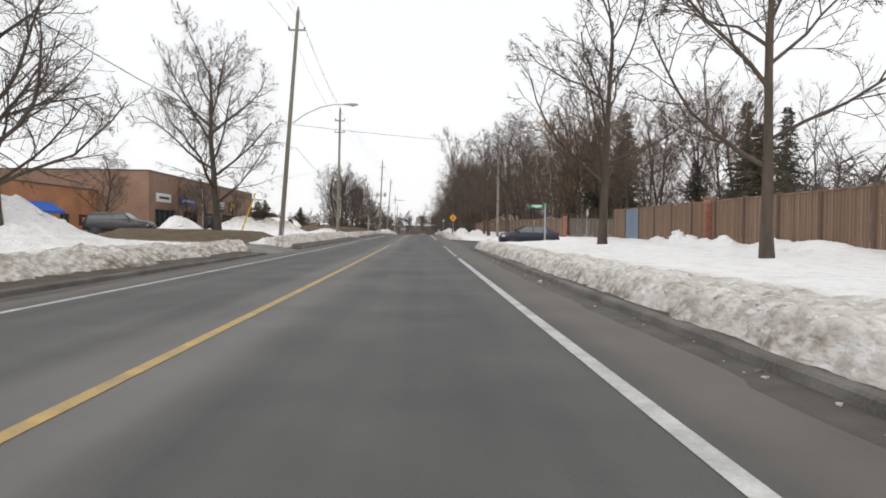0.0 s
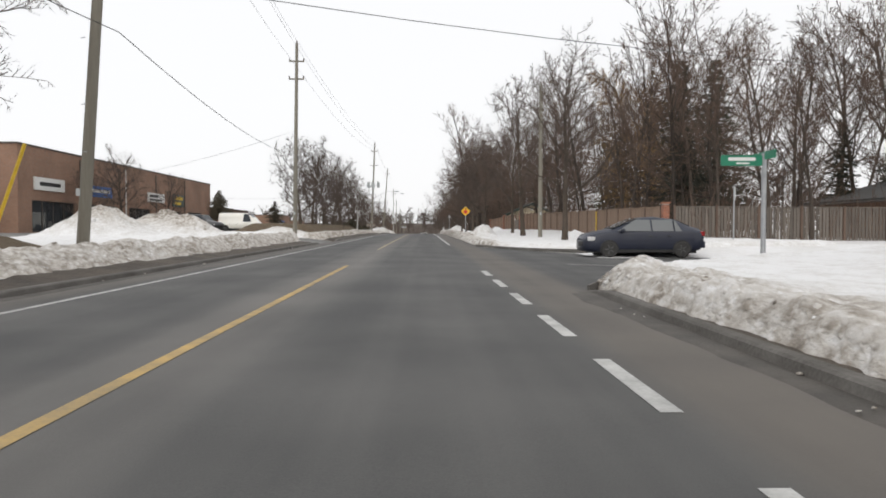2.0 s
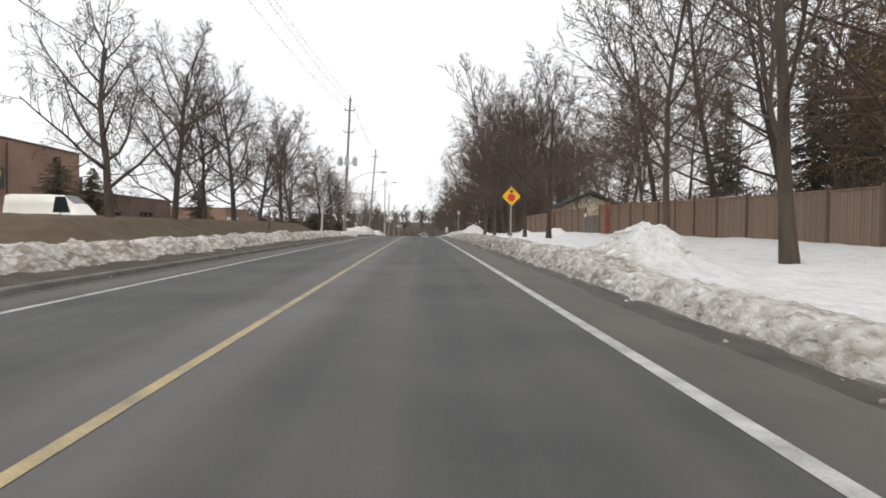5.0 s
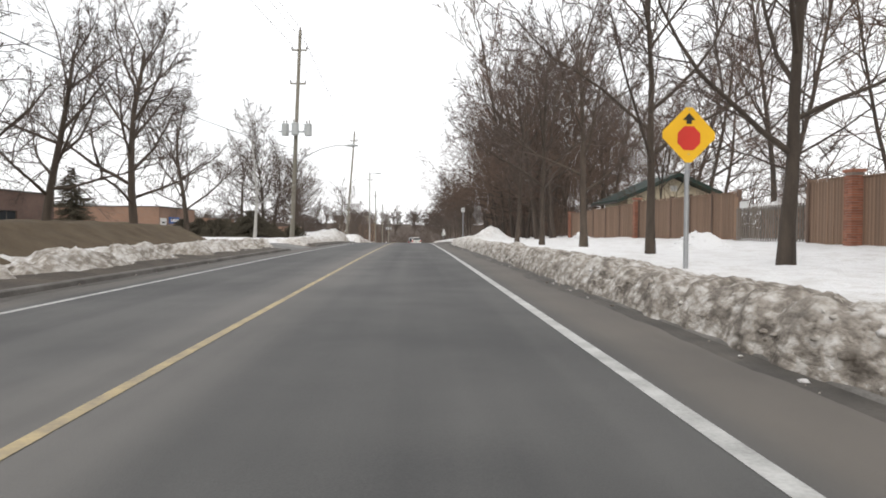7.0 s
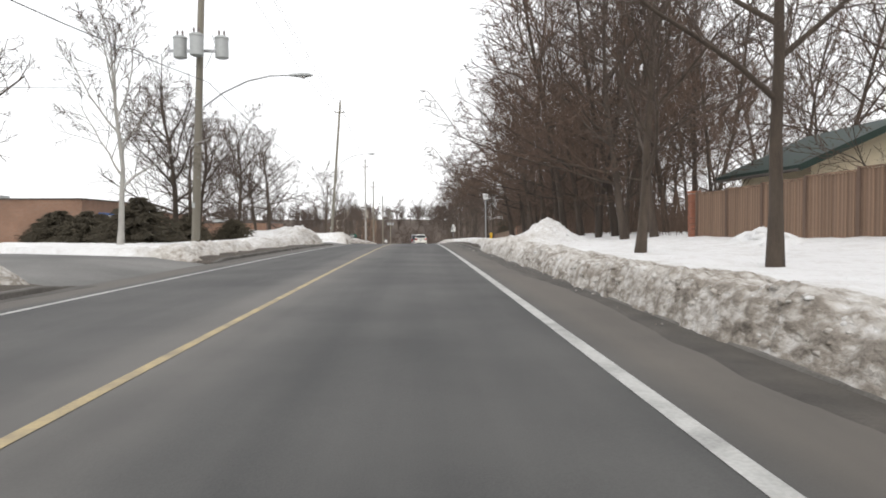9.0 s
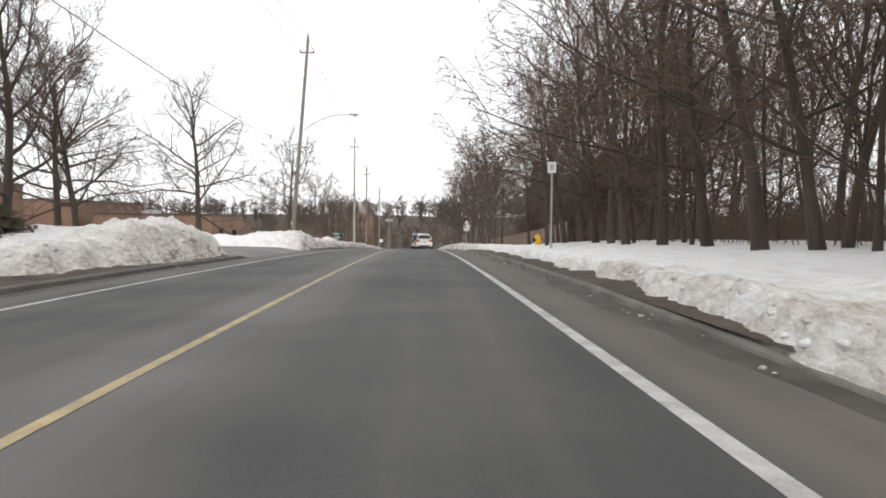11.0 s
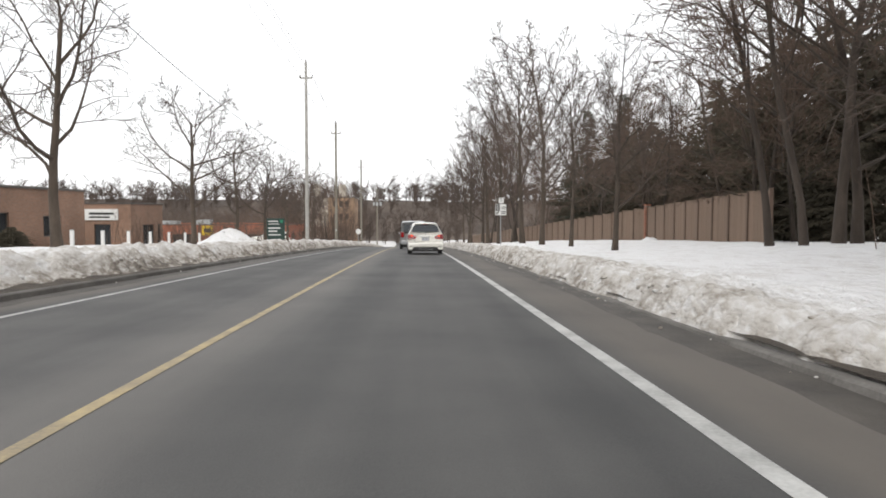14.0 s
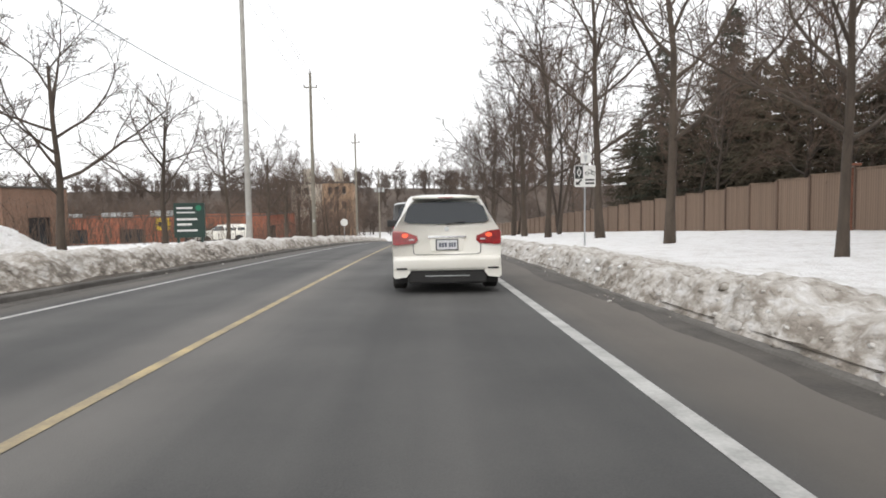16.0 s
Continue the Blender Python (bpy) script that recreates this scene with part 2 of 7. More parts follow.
TWIG_BROWN = material("twigs_rust", (0.145, 0.099, 0.072), (0.078, 0.053, 0.040), 0.95, scale=2, fine=20, bump=0.2, vary=0.18)
OCHRE = material("golden_willow_twigs", (0.30, 0.19, 0.075), (0.17, 0.105, 0.045), 0.95, scale=2, fine=20, bump=0.2, vary=0.15)
LEAF_LITTER = material("wooded_hillside", (0.135, 0.105, 0.085), (0.075, 0.060, 0.050), 0.95, scale=0.08, fine=1.2, bump=0.8, spread=0.4, distance=1.0)
NEEDLE = material("spruce_needles", (0.062, 0.064, 0.045), (0.030, 0.033, 0.023), 0.9, scale=2, fine=30, bump=0.3, vary=0.25)
NEEDLE_DARK = material("dark_cedar_needles", (0.108, 0.092, 0.062), (0.056, 0.048, 0.033), 0.9, scale=2, fine=30, bump=0.3, vary=0.25)
FENCE_WOOD = material("fence_wood_brown", (0.32, 0.210, 0.142), (0.135, 0.088, 0.062), 0.88, scale=2.2, fine=30, bump=0.4, spread=0.42, stretch=(1, 1, 0.10), vary=0.14)
FENCE_TAN = material("fence_wood_tan", (0.285, 0.200, 0.142), (0.150, 0.104, 0.076), 0.88, scale=2.2, fine=30, bump=0.4, spread=0.45, stretch=(1, 1, 0.10), vary=0.10)
FENCE_GREY = material("fence_wood_grey", (0.205, 0.180, 0.155), (0.125, 0.108, 0.092), 0.9, scale=3, fine=40, bump=0.4, stretch=(1, 1, 0.12), vary=0.25)
FENCE_BLUE = material("fence_blue_paint", (0.215, 0.28, 0.36), (0.165, 0.22, 0.29), 0.7, scale=3, fine=40, bump=0.3, stretch=(1, 1, 0.12), vary=0.1)
PILLAR_BRICK = material("pillar_brick", (0.36, 0.155, 0.098), (0.25, 0.11, 0.072), 0.9, scale=8, fine=70, bump=0.5, vary=0.22)
MORTAR = material("mortar", (0.34, 0.30, 0.26), None, 0.95, scale=8, fine=80, bump=0.5)
BRICK_BROWN = brick_material("brick_brown", (0.30, 0.175, 0.118), (0.245, 0.140, 0.095), (0.25, 0.20, 0.16))
BRICK_ORANGE = brick_material("brick_orange", (0.47, 0.20, 0.085), (0.40, 0.165, 0.075), (0.34, 0.22, 0.14))
BRICK_TAN = brick_material("brick_tan", (0.42, 0.27, 0.17), (0.37, 0.24, 0.15), (0.36, 0.28, 0.21))
BRICK_RED = brick_material("brick_red", (0.42, 0.135, 0.075), (0.34, 0.105, 0.062), (0.30, 0.18, 0.13))
BRICK_DARK = brick_material("brick_dark", (0.165, 0.098, 0.075), (0.125, 0.076, 0.06), (0.15, 0.12, 0.10))
STUCCO_CREAM = material("stucco_cream", (0.66, 0.58, 0.42), (0.56, 0.49, 0.36), 0.9, scale=2, fine=60, bump=0.3)
STUCCO_BEIGE = material("stucco_beige", (0.56, 0.51, 0.43), (0.46, 0.41, 0.35), 0.9, scale=0.6, fine=40, bump=0.2)
ROOF_GREEN = material("green_roof_metal", (0.014, 0.036, 0.027), (0.010, 0.024, 0.019), 0.55, scale=3, fine=30, bump=0.2)
ROOF_TAR = material("tar_roof", (0.09, 0.088, 0.085), None, 0.95, scale=2, fine=30, bump=0.4)
FASCIA = material("metal_fascia", (0.10, 0.085, 0.075), None, 0.6, scale=2, fine=30, bump=0.1)
FENCE_POST = material("fence_post_wood", (0.165, 0.112, 0.084), (0.10, 0.068, 0.052), 0.9, scale=3, fine=40, bump=0.4, stretch=(1, 1, 0.12), vary=0.15)
POLE_WOOD = material("pole_wood", (0.250, 0.232, 0.190), (0.160, 0.148, 0.122), 0.92, scale=2.5, fine=35, bump=0.6, stretch=(1, 1, 0.06), vary=0.12)
CONCRETE = material("pole_concrete", (0.42, 0.41, 0.38), (0.31, 0.30, 0.28), 0.85, scale=3, fine=60, bump=0.3, vary=0.1)
GALV = material("galvanised_steel", (0.44, 0.45, 0.46), (0.33, 0.34, 0.35), 0.5, 0.75, scale=8, fine=60, bump=0.1)
WIRE = material("black_cable", (0.035, 0.035, 0.037), None, 0.7, bump=0)
GREY_METAL = material("grey_enamel", (0.47, 0.49, 0.49), (0.38, 0.40, 0.40), 0.5, 0.1, scale=5, fine=40, bump=0.1)
PORCELAIN = material("insulator", (0.16, 0.13, 0.12), None, 0.3, bump=0)
SIGN_YELLOW = material("sign_yellow", (0.86, 0.50, 0.02), (0.80, 0.45, 0.02), 0.45, scale=3, fine=60, bump=0.05)
SIGN_RED = material("sign_red", (0.62, 0.045, 0.03), (0.56, 0.04, 0.028), 0.45, scale=3, fine=60, bump=0.05)
SIGN_BLACK = material("sign_black", (0.018, 0.018, 0.018), None, 0.5, bump=0)
SIGN_WHITE = material("sign_white", (0.74, 0.74, 0.72), (0.66, 0.66, 0.64), 0.5, scale=4, fine=60, bump=0.05)
SIGN_GREEN = material("sign_green", (0.015, 0.20, 0.11), (0.012, 0.16, 0.09), 0.45, scale=4, fine=60, bump=0.05)
SIGN_DARK = material("sign_dark_green", (0.018, 0.045, 0.036), None, 0.4, scale=4, fine=60, bump=0.05)
SIGN_BLUE = material("sign_blue", (0.03, 0.13, 0.42), None, 0.5, scale=4, fine=60, bump=0.05)
AWNING_BLUE = material("awning_blue", (0.02, 0.12, 0.52), (0.015, 0.09, 0.40), 0.8, scale=4, fine=60, bump=0.3)
HYDRANT_YELLOW = material("hydrant_yellow", (0.80, 0.50, 0.02), (0.66, 0.38, 0.02), 0.5, scale=10, fine=80, bump=0.2)
MARKER_YELLOW = material("marker_yellow", (0.78, 0.52, 0.03), None, 0.5, scale=10, fine=80, bump=0.1)
CAR_WHITE = material("car_paint_white", (0.86, 0.85, 0.80), (0.80, 0.78, 0.70), 0.28, scale=1.3, fine=30, bump=0.02, coat=0.6)
CAR_NAVY = material("car_paint_navy", (0.011, 0.015, 0.034), (0.020, 0.024, 0.038), 0.4, scale=1.3, fine=30, bump=0.02, coat=0.15)
CAR_BLACK = material("car_paint_black", (0.018, 0.019, 0.023), (0.04, 0.04, 0.042), 0.4, scale=1.3, fine=30, bump=0.02, coat=0.2)
CAR_SILVER = material("car_paint_silver", (0.42, 0.43, 0.44), (0.34, 0.345, 0.35), 0.3, 0.4, scale=1.3, fine=30, bump=0.02, coat=0.6)
BLACK_PLASTIC = material("black_plastic", (0.014, 0.014, 0.015), (0.030, 0.029, 0.028), 0.6, scale=3, fine=50, bump=0.15)
RUBBER = material("tyre_rubber", (0.022, 0.022, 0.022), (0.055, 0.052, 0.048), 0.85, scale=6, fine=60, bump=0.3)
CHROME = material("chrome", (0.7, 0.7, 0.7), None, 0.15, 0.95, bump=0)
BULB_RED = material("lit_lamp", (0.9, 0.12, 0.05), (0.8, 0.1, 0.04), 0.3, bump=0)
BULB_RED.node_tree.nodes["Principled BSDF"].inputs["Emission Color"].default_value = (1.0, 0.09, 0.03, 1)
BULB_RED.node_tree.nodes["Principled BSDF"].inputs["Emission Strength"].default_value = 0.8
RIM = material("wheel_rim", (0.13, 0.132, 0.135), (0.07, 0.07, 0.07), 0.5, 0.3, scale=8, bump=0)
LAMP_RED = material("tail_lamp_red", (0.36, 0.012, 0.014), (0.16, 0.008, 0.010), 0.15, scale=14, fine=60, bump=0.1, coat=0.8)
LAMP_CLEAR = material("lamp_clear", (0.62, 0.62, 0.62), (0.5, 0.5, 0.5), 0.12, scale=20, bump=0.1, coat=0.8)
PLATE = material("plate_white", (0.70, 0.71, 0.73), None, 0.5, bump=0)
PLATE_BAR = material("plate_bars", (0.10, 0.11, 0.15), None, 0.5, bump=0)
GLASS = glass_material("tinted_glass")
# Grey base colour paints in the sky reflected by the side panes.
GLASS_SKY_SHEEN = glass_material("sky_sheen_car_glass", (0.14, 0.15, 0.155))
WINDOW = glass_material("window_glass", (0.035, 0.04, 0.045))


# ---- small mesh helpers ----
def mesh_data(name, verts, faces, mat, smooth=False):
    me = bpy.data.meshes.new(name)
    me.from_pydata([tuple(v) for v in verts], [], [tuple(f) for f in faces])
    me.materials.append(mat)
    if smooth:
        me.polygons.foreach_set("use_smooth", [True] * len(me.polygons))
    me.update()
    return me


def part(name, bm, mat, parent=None, label="", smooth=False):
    """Links a bmesh, or a (verts, faces) pair, as one mesh object under a thing or a part."""
    if isinstance(bm, tuple):
        me = mesh_data(name, bm[0], bm[1], mat, smooth)
    elif isinstance(bm, bpy.types.Mesh):
        me = bm
    else:
        me = bpy.data.meshes.new(name)
        bmesh.ops.recalc_face_normals(bm, faces=bm.faces[:])
        bm.to_mesh(me)
        bm.free()
        me.materials.append(mat)
        if smooth:
            me.polygons.foreach_set("use_smooth", [True] * len(me.polygons))
    ob = new(name, me)
    ob.parent = parent
    if label:
        ob["label"] = label
    return ob


def thing(name, label, category, x=0.0, y=0.0, z=0.0, turn=0.0, group="", kind=""):
    ob = new(name)
    ob.matrix_basis = pose(x, y, z, 0, 0, turn)
    ob.empty_display_size = 0.3
    return tagged(ob, label, category, group, kind)


def bx(bm, x0, x1, y0, y1, z0, z1, bevel=0.0):
    vs = [bm.verts.new((x, y, z)) for z in (z0, z1) for y in (y0, y1) for x in (x0, x1)]
    quads = ((0, 1, 3, 2), (4, 6, 7, 5), (0, 4, 5, 1), (2, 3, 7, 6), (0, 2, 6, 4), (1, 5, 7, 3))
    fs = [bm.faces.new([vs[i] for i in q]) for q in quads]
    if bevel:
        es = list({e for f in fs for e in f.edges})
        bmesh.ops.bevel(bm, geom=es, offset=bevel, segments=2, affect="EDGES", profile=0.6)
    return bm


def box(x0, x1, y0, y1, z0, z1, bevel=0.0):
    return bx(bmesh.new(), x0, x1, y0, y1, z0, z1, bevel)


def tube(points, radii, sides, verts, faces, cap=True):
    """Adds a tapered tube along points to the lists."""
    prev = None
    n = len(points)
    ref = Vector((0.31, 0.87, 0.38))
    for i, (p, r) in enumerate(zip(points, radii)):
        d = (points[min(i + 1, n - 1)] - points[max(i - 1, 0)]).normalized()
        u = d.cross(ref)
        u = u.normalized() if u.length > 0.05 else d.cross(Vector((1, 0, 0))).normalized()
        v = d.cross(u)
        base = len(verts)
        for k in range(sides):
            a = 2 * math.pi * k / sides
            verts.append(p + (u * math.cos(a) + v * math.sin(a)) * r)
        if prev is not None:
            for k in range(sides):
                k2 = (k + 1) % sides
                faces.append((prev + k, prev + k2, base + k2, base + k))
        prev = base
    if cap:
        faces.append(tuple(range(prev, prev + sides)))


def rod(points, r0, r1=None, sides=10):
    pts = [Vector(p) for p in points]
    r1 = r0 if r1 is None else r1
    n = len(pts) - 1
    verts, faces = [], []
    tube(pts, [r0 + (r1 - r0) * i / n for i in range(n + 1)], sides, verts, faces)
    faces.append(tuple(reversed(range(sides))))
    return verts, faces


def lathe(profile, sides=20, axis="z"):
    """Turns (radius, height) pairs about an axis."""
    verts, faces = [], []
    for r, h in profile:
        for k in range(sides):
            a = 2 * math.pi * k / sides
            c, s = r * math.cos(a), r * math.sin(a)
            verts.append((c, s, h) if axis == "z" else (h, c, s) if axis == "x" else (c, h, s))
    for i in range(len(profile) - 1):
        for k in range(sides):
            k2 = (k + 1) % sides
            a = i * sides
            faces.append((a + k, a + k2, a + sides + k2, a + sides + k))
    faces.append(tuple(range(sides)))
    faces.append(tuple(range((len(profile) - 1) * sides, len(profile) * sides)))
    return verts, faces


def plate(outline, y0, y1):
    """A flat (x, z) outline with thickness along y."""
    n = len(outline)
    verts = [(x, y0, z) for x, z in outline] + [(x, y1, z) for x, z in outline]
    faces = [tuple(range(n)), tuple(reversed(range(n, 2 * n)))]
    faces += [(i, (i + 1) % n, n + (i + 1) % n, n + i) for i in range(n)]
    return verts, faces


def moved(vf, dx=0, dy=0, dz=0):
    return [(v[0] + dx, v[1] + dy, v[2] + dz) for v in vf[0]], vf[1]


# ---- the lie of the land ----
KNOT_Y = [-20 + 34 * i for i in range(11)] + [360, 430, 1200]
KNOT_SLOPE = [0.0005, 0.0047, 0.0075, 0.0075, 0.0034, -0.0044, -0.0273, -0.0395, -0.0492, -0.0575, -0.0651, -0.045, 0.004, 0.012]
FINE_Y = np.arange(-400.0, 1400.0, 1.0)
FINE_S = np.interp(FINE_Y, KNOT_Y, KNOT_SLOPE)
FINE_Z = np.concatenate([[0], np.cumsum((FINE_S[1:] + FINE_S[:-1]) / 2)])
FINE_Z -= np.interp(0, FINE_Y, FINE_Z)


def road_z(y):
    return np.interp(y, FINE_Y, FINE_Z)


KERB_R, KERB_L = 2.72, -6.28


def verge(x, y):
    """Height of the bare ground over the road's surface."""
    x = np.asarray(x, float)
    y = np.asarray(y, float)
    left = np.interp(-x, [6.2, 6.35, 9.0, 12.5, 20, 60, 200], [0, 0.12, 0.21, 0.36, 0.42, 0.5, 2.0])
    low = np.interp(-x, [6.2, 6.35, 9.0, 14, 60, 200], [0, 0.12, 0.20, 0.22, 0.2, 2.0])
    w = np.clip((y - 130) / 30, 0, 1)
    right = np.interp(x, [2.7, 2.8, 6.0, 9.0, 13, 60, 200], [0, 0.12, 0.20, 0.30, 0.60, 0.7, 2.0])
    right = right * np.interp(y, [48, 58, 78, 92, 190, 205], [1.0, 0.55, 0.55, 1.0, 1.0, 0.82])
    out = np.where(x > 0, right, left * (1 - w) + low * w)
    street = np.clip(np.minimum(y - lower_edge(x), upper_edge(x) - y) / 1.0 + 0.5, 0, 1) * (x > 2.0)
    return out * (1 - street) - 0.20 * street * np.clip((x - 4.5) / 4, 0, 1)


def lower_edge(x):
    return 44.6 - 6.4 * np.exp(-(np.maximum(x, 2.0) - 2.6) / 2.4)


def upper_edge(x):
    return 55.2 + 11.0 * np.exp(-(np.maximum(x, 2.0) - 2.2) / 1.9)


def ground_z(x, y):
    return road_z(y) + verge(x, y)


LATTICE = np.random.RandomState(7).rand(256, 256)


def value_noise(x, y):
    xi, yi = np.floor(x).astype(int), np.floor(y).astype(int)
    fx, fy = x - xi, y - yi
    fx, fy = fx * fx * (3 - 2 * fx), fy * fy * (3 - 2 * fy)
    a, b = LATTICE[xi % 256, yi % 256], LATTICE[(xi + 1) % 256, yi % 256]
    c, d = LATTICE[xi % 256, (yi + 1) % 256], LATTICE[(xi + 1) % 256, (yi + 1) % 256]
    return (a * (1 - fx) + b * fx) * (1 - fy) + (c * (1 - fx) + d * fx) * fy


def fbm(x, y, octaves=4, gain=0.5):
    total, amp, norm = 0, 1.0, 0
    for k in range(octaves):
        total = total + amp * value_noise(x * 2**k + 17.3 * k, y * 2**k + 41.7 * k)
        norm += amp
        amp *= gain
    return total / norm


def sheet(name, xs, ys, zfun, mat, label, category, kind="structure", attr=None, smooth=True):
    """A height field on a grid; zfun takes and gives arrays."""
    X, Y = np.meshgrid(np.asarray(xs, float), np.asarray(ys, float))
    Z = zfun(X, Y)
    nx, ny = len(xs), len(ys)
    me = bpy.data.meshes.new(name)
    co = np.stack([X, Y, Z], -1).reshape(-1, 3)
    idx = np.arange(nx * ny).reshape(ny, nx)
    quads = np.stack([idx[:-1, :-1], idx[:-1, 1:], idx[1:, 1:], idx[1:, :-1]], -1).reshape(-1, 4)
    me.vertices.add(len(co))
    me.vertices.foreach_set("co", co.ravel())
    me.loops.add(quads.size)
    me.loops.foreach_set("vertex_index", quads.ravel())
    me.polygons.add(len(quads))
    me.polygons.foreach_set("loop_start", np.arange(0, quads.size, 4))
    me.polygons.foreach_set("use_smooth", np.full(len(quads), smooth))
    me.update(calc_edges=True)
    if attr is not None:
        a = me.attributes.new("dirt", "FLOAT", "POINT")
        a.data.foreach_set("value", attr(X, Y).ravel().astype(np.float32))
    me.materials.append(mat)
    return tagged(new(name, me), label, category, kind=kind)


def spaced(a, b, step):
    return np.linspace(a, b, max(2, int(round(abs(b - a) / step)) + 1))


# ---- ground, road, kerbs ----
gx = np.concatenate([[-900, -500, -300, -200, -140], spaced(-100, -8, 4), [-6.2, 2.9], spaced(6, 70, 4), [100, 160, 300, 500, 900]])
gy = np.concatenate([[-300, -150, -80], spaced(-40, 440, 4), [480, 560, 700, 900, 1150]])
sheet("ground", gx, gy, lambda x, y: ground_z(x, y) - 0.06 - 0.3 * ((x > -6.3) & (x < 2.95)), SNOWFIELD, "flat snow-covered ground around the street", "ground")

ry = np.concatenate([[-80, -40], spaced(-20, 340, 1.0), spaced(344, 430, 4)])
sheet("road", [-6.3, -5.2, -3.6, -2.1, -0.4, 1.4, 2.75], ry, lambda x, y: road_z(y) + 0.02 - 0.02 * np.abs(x + 1.9) / 4, ASPHALT, "grey salted asphalt road with two lanes", "road")


def side_road():
    verts, faces = [], []
    xs = np.concatenate([spaced(2.0, 9, 0.5), spaced(10, 75, 3)])
    n = 9
    for x in xs:
        lo, hi = float(lower_edge(x)), float(upper_edge(x))
        for k in range(n):
            y = lo + (hi - lo) * k / (n - 1)
            verts.append((x, y, float(road_z(y)) + (0.016 - 0.02 * (min(x, 2.75) + 1.9) / 4) - 0.11 * max(0, min((x - 3.5) / 4, 1))))
    for i in range(len(xs) - 1):
        for k in range(n - 1):
            faces.append((i * n + k, (i + 1) * n + k, (i + 1) * n + k + 1, i * n + k + 1))
    return tagged(part("side_road", (verts, faces), ASPHALT), "grey asphalt side street joining the road", "road", kind="structure")


side_road()


def stripe(name, x0, x1, y0, y1, mat, label):
    ys = spaced(y0, y1, 2.0)
    h = lambda x, y: road_z(y) + 0.024 - 0.02 * np.abs(x + 1.9) / 4
    return sheet(name, [x0, x1], ys, h, mat, label, "road marking")


stripe("road_marking", -2.16, -2.04, -30, 45.5, YELLOW_PAINT, "worn yellow centre line painted on asphalt")
stripe("road_marking", -2.14, -2.04, 57.5, 400, YELLOW_WORN, "worn yellow centre line painted on asphalt")
stripe("road_marking", -5.27, -5.16, -30, 400, WHITE_PAINT, "thin white edge line painted on asphalt")
stripe("road_marking", 1.34, 1.48, -30, 26.0, WHITE_PAINT, "solid white bicycle lane line on asphalt")
for k in range(6):
    stripe("road_marking", 1.34, 1.48, 28.2 + 2.75 * k, 29.8 + 2.75 * k, WHITE_PAINT, "short white dash of the bicycle lane line")
stripe("road_marking", 1.34, 1.48, 66, 400, WHITE_PAINT, "solid white bicycle lane line on asphalt")
sheet("road_marking", spaced(4.1, 5.9, 0.3), [46.6, 46.9], lambda x, y: road_z(y) + 0.02 - 0.02 * (np.minimum(x, 2.75) + 1.9) / 4 - 0.11 * np.clip((x - 3.5) / 4, 0, 1) + 0.006, FADED_PAINT, "worn white stop bar remnant on asphalt", "road marking")

DRIVEWAYS = [(28.5, 36.5), (68.5, 76.0), (129.0, 137.5), (167.0, 181.5)]


def in_drive(y, soft=1.2):
    y = np.asarray(y, float)
    m = np.zeros_like(y)
    for a, b in DRIVEWAYS:
        m = np.maximum(m, np.clip(np.minimum(y - a, b - y) / soft + 0.5, 0, 1))
    return m


def kerb_run(x_road, side, y0, y1, label):
    """A concrete kerb with a gutter apron; side +1 lies right of the road."""
    verts, faces = [], []
    prof = [(-0.32, -0.006), (0.0, 0.004), (0.02, 0.085), (0.05, 0.105), (0.17, 0.105), (0.19, 0.0)]
    ys = sorted(set(spaced(y0, y1, 1.5)) | {y0 + 0.3, y0 + 0.7, y0 + 1.1, y1 - 1.1, y1 - 0.7, y1 - 0.3})
    for y in ys:
        low = (0.12 + 0.88 * min(1.0, min(y - y0, y1 - y) / 1.1)) * (float(np.interp(y, [60, 66, 146, 153, 181, 188], [1.0, 0.35, 0.35, 1.0, 1.0, 0.35])) if side > 0 else 1.0)
        for dx, dz in prof:
            verts.append((x_road + side * dx, y, float(road_z(y)) + (dz * low if dz > 0.01 else dz)))
    n = len(prof)
    for i in range(len(ys) - 1):
        for k in range(n - 1):
            faces.append((i * n + k, i * n + k + 1, (i + 1) * n + k + 1, (i + 1) * n + k))
    faces += [tuple(range(n)), tuple(range((len(ys) - 1) * n, len(ys) * n))]
    return tagged(part("kerb", (verts, faces), KERB), label, "kerb", kind="structure")


kerb_run(KERB_R, 1, -25, 38.5, "grey concrete kerb with gritty gutter")
kerb_run(KERB_R, 1, 63.6, 330, "grey concrete kerb with gritty gutter")
edges = [-25] + [v for d in DRIVEWAYS for v in d] + [330]
for a, b in zip(edges[::2], edges[1::2]):
    kerb_run(KERB_L, -1, a, b, "worn grey concrete kerb beside snow")


def kerb_curve(edge, x0, x1, name_label):
    verts, faces = [], []
    xs = spaced(x0, x1, 0.5)
    for x in xs:
        y = float(edge(x))
        s = 1 if edge is upper_edge else -1
        z = float(road_z(y))
        for d, h in ((-0.02, -0.05), (0.0, 0.09), (0.16, 0.10), (0.18, -0.05)):
            verts.append((x, y + s * d, z + h))
    for i in range(len(xs) - 1):
        for k in range(3):
            faces.append((i * 4 + k, i * 4 + k + 1, i * 4 + 5 + k, i * 4 + 4 + k))
    faces += [(0, 1, 2, 3), tuple(range(len(verts) - 4, len(verts)))]
    tagged(part("kerb", (verts, faces), KERB), name_label, "kerb", kind="structure")


kerb_curve(lower_edge, 2.75, 30, "curved concrete kerb at the street corner")
kerb_curve(upper_edge, 2.75, 30, "curved concrete kerb at the street corner")

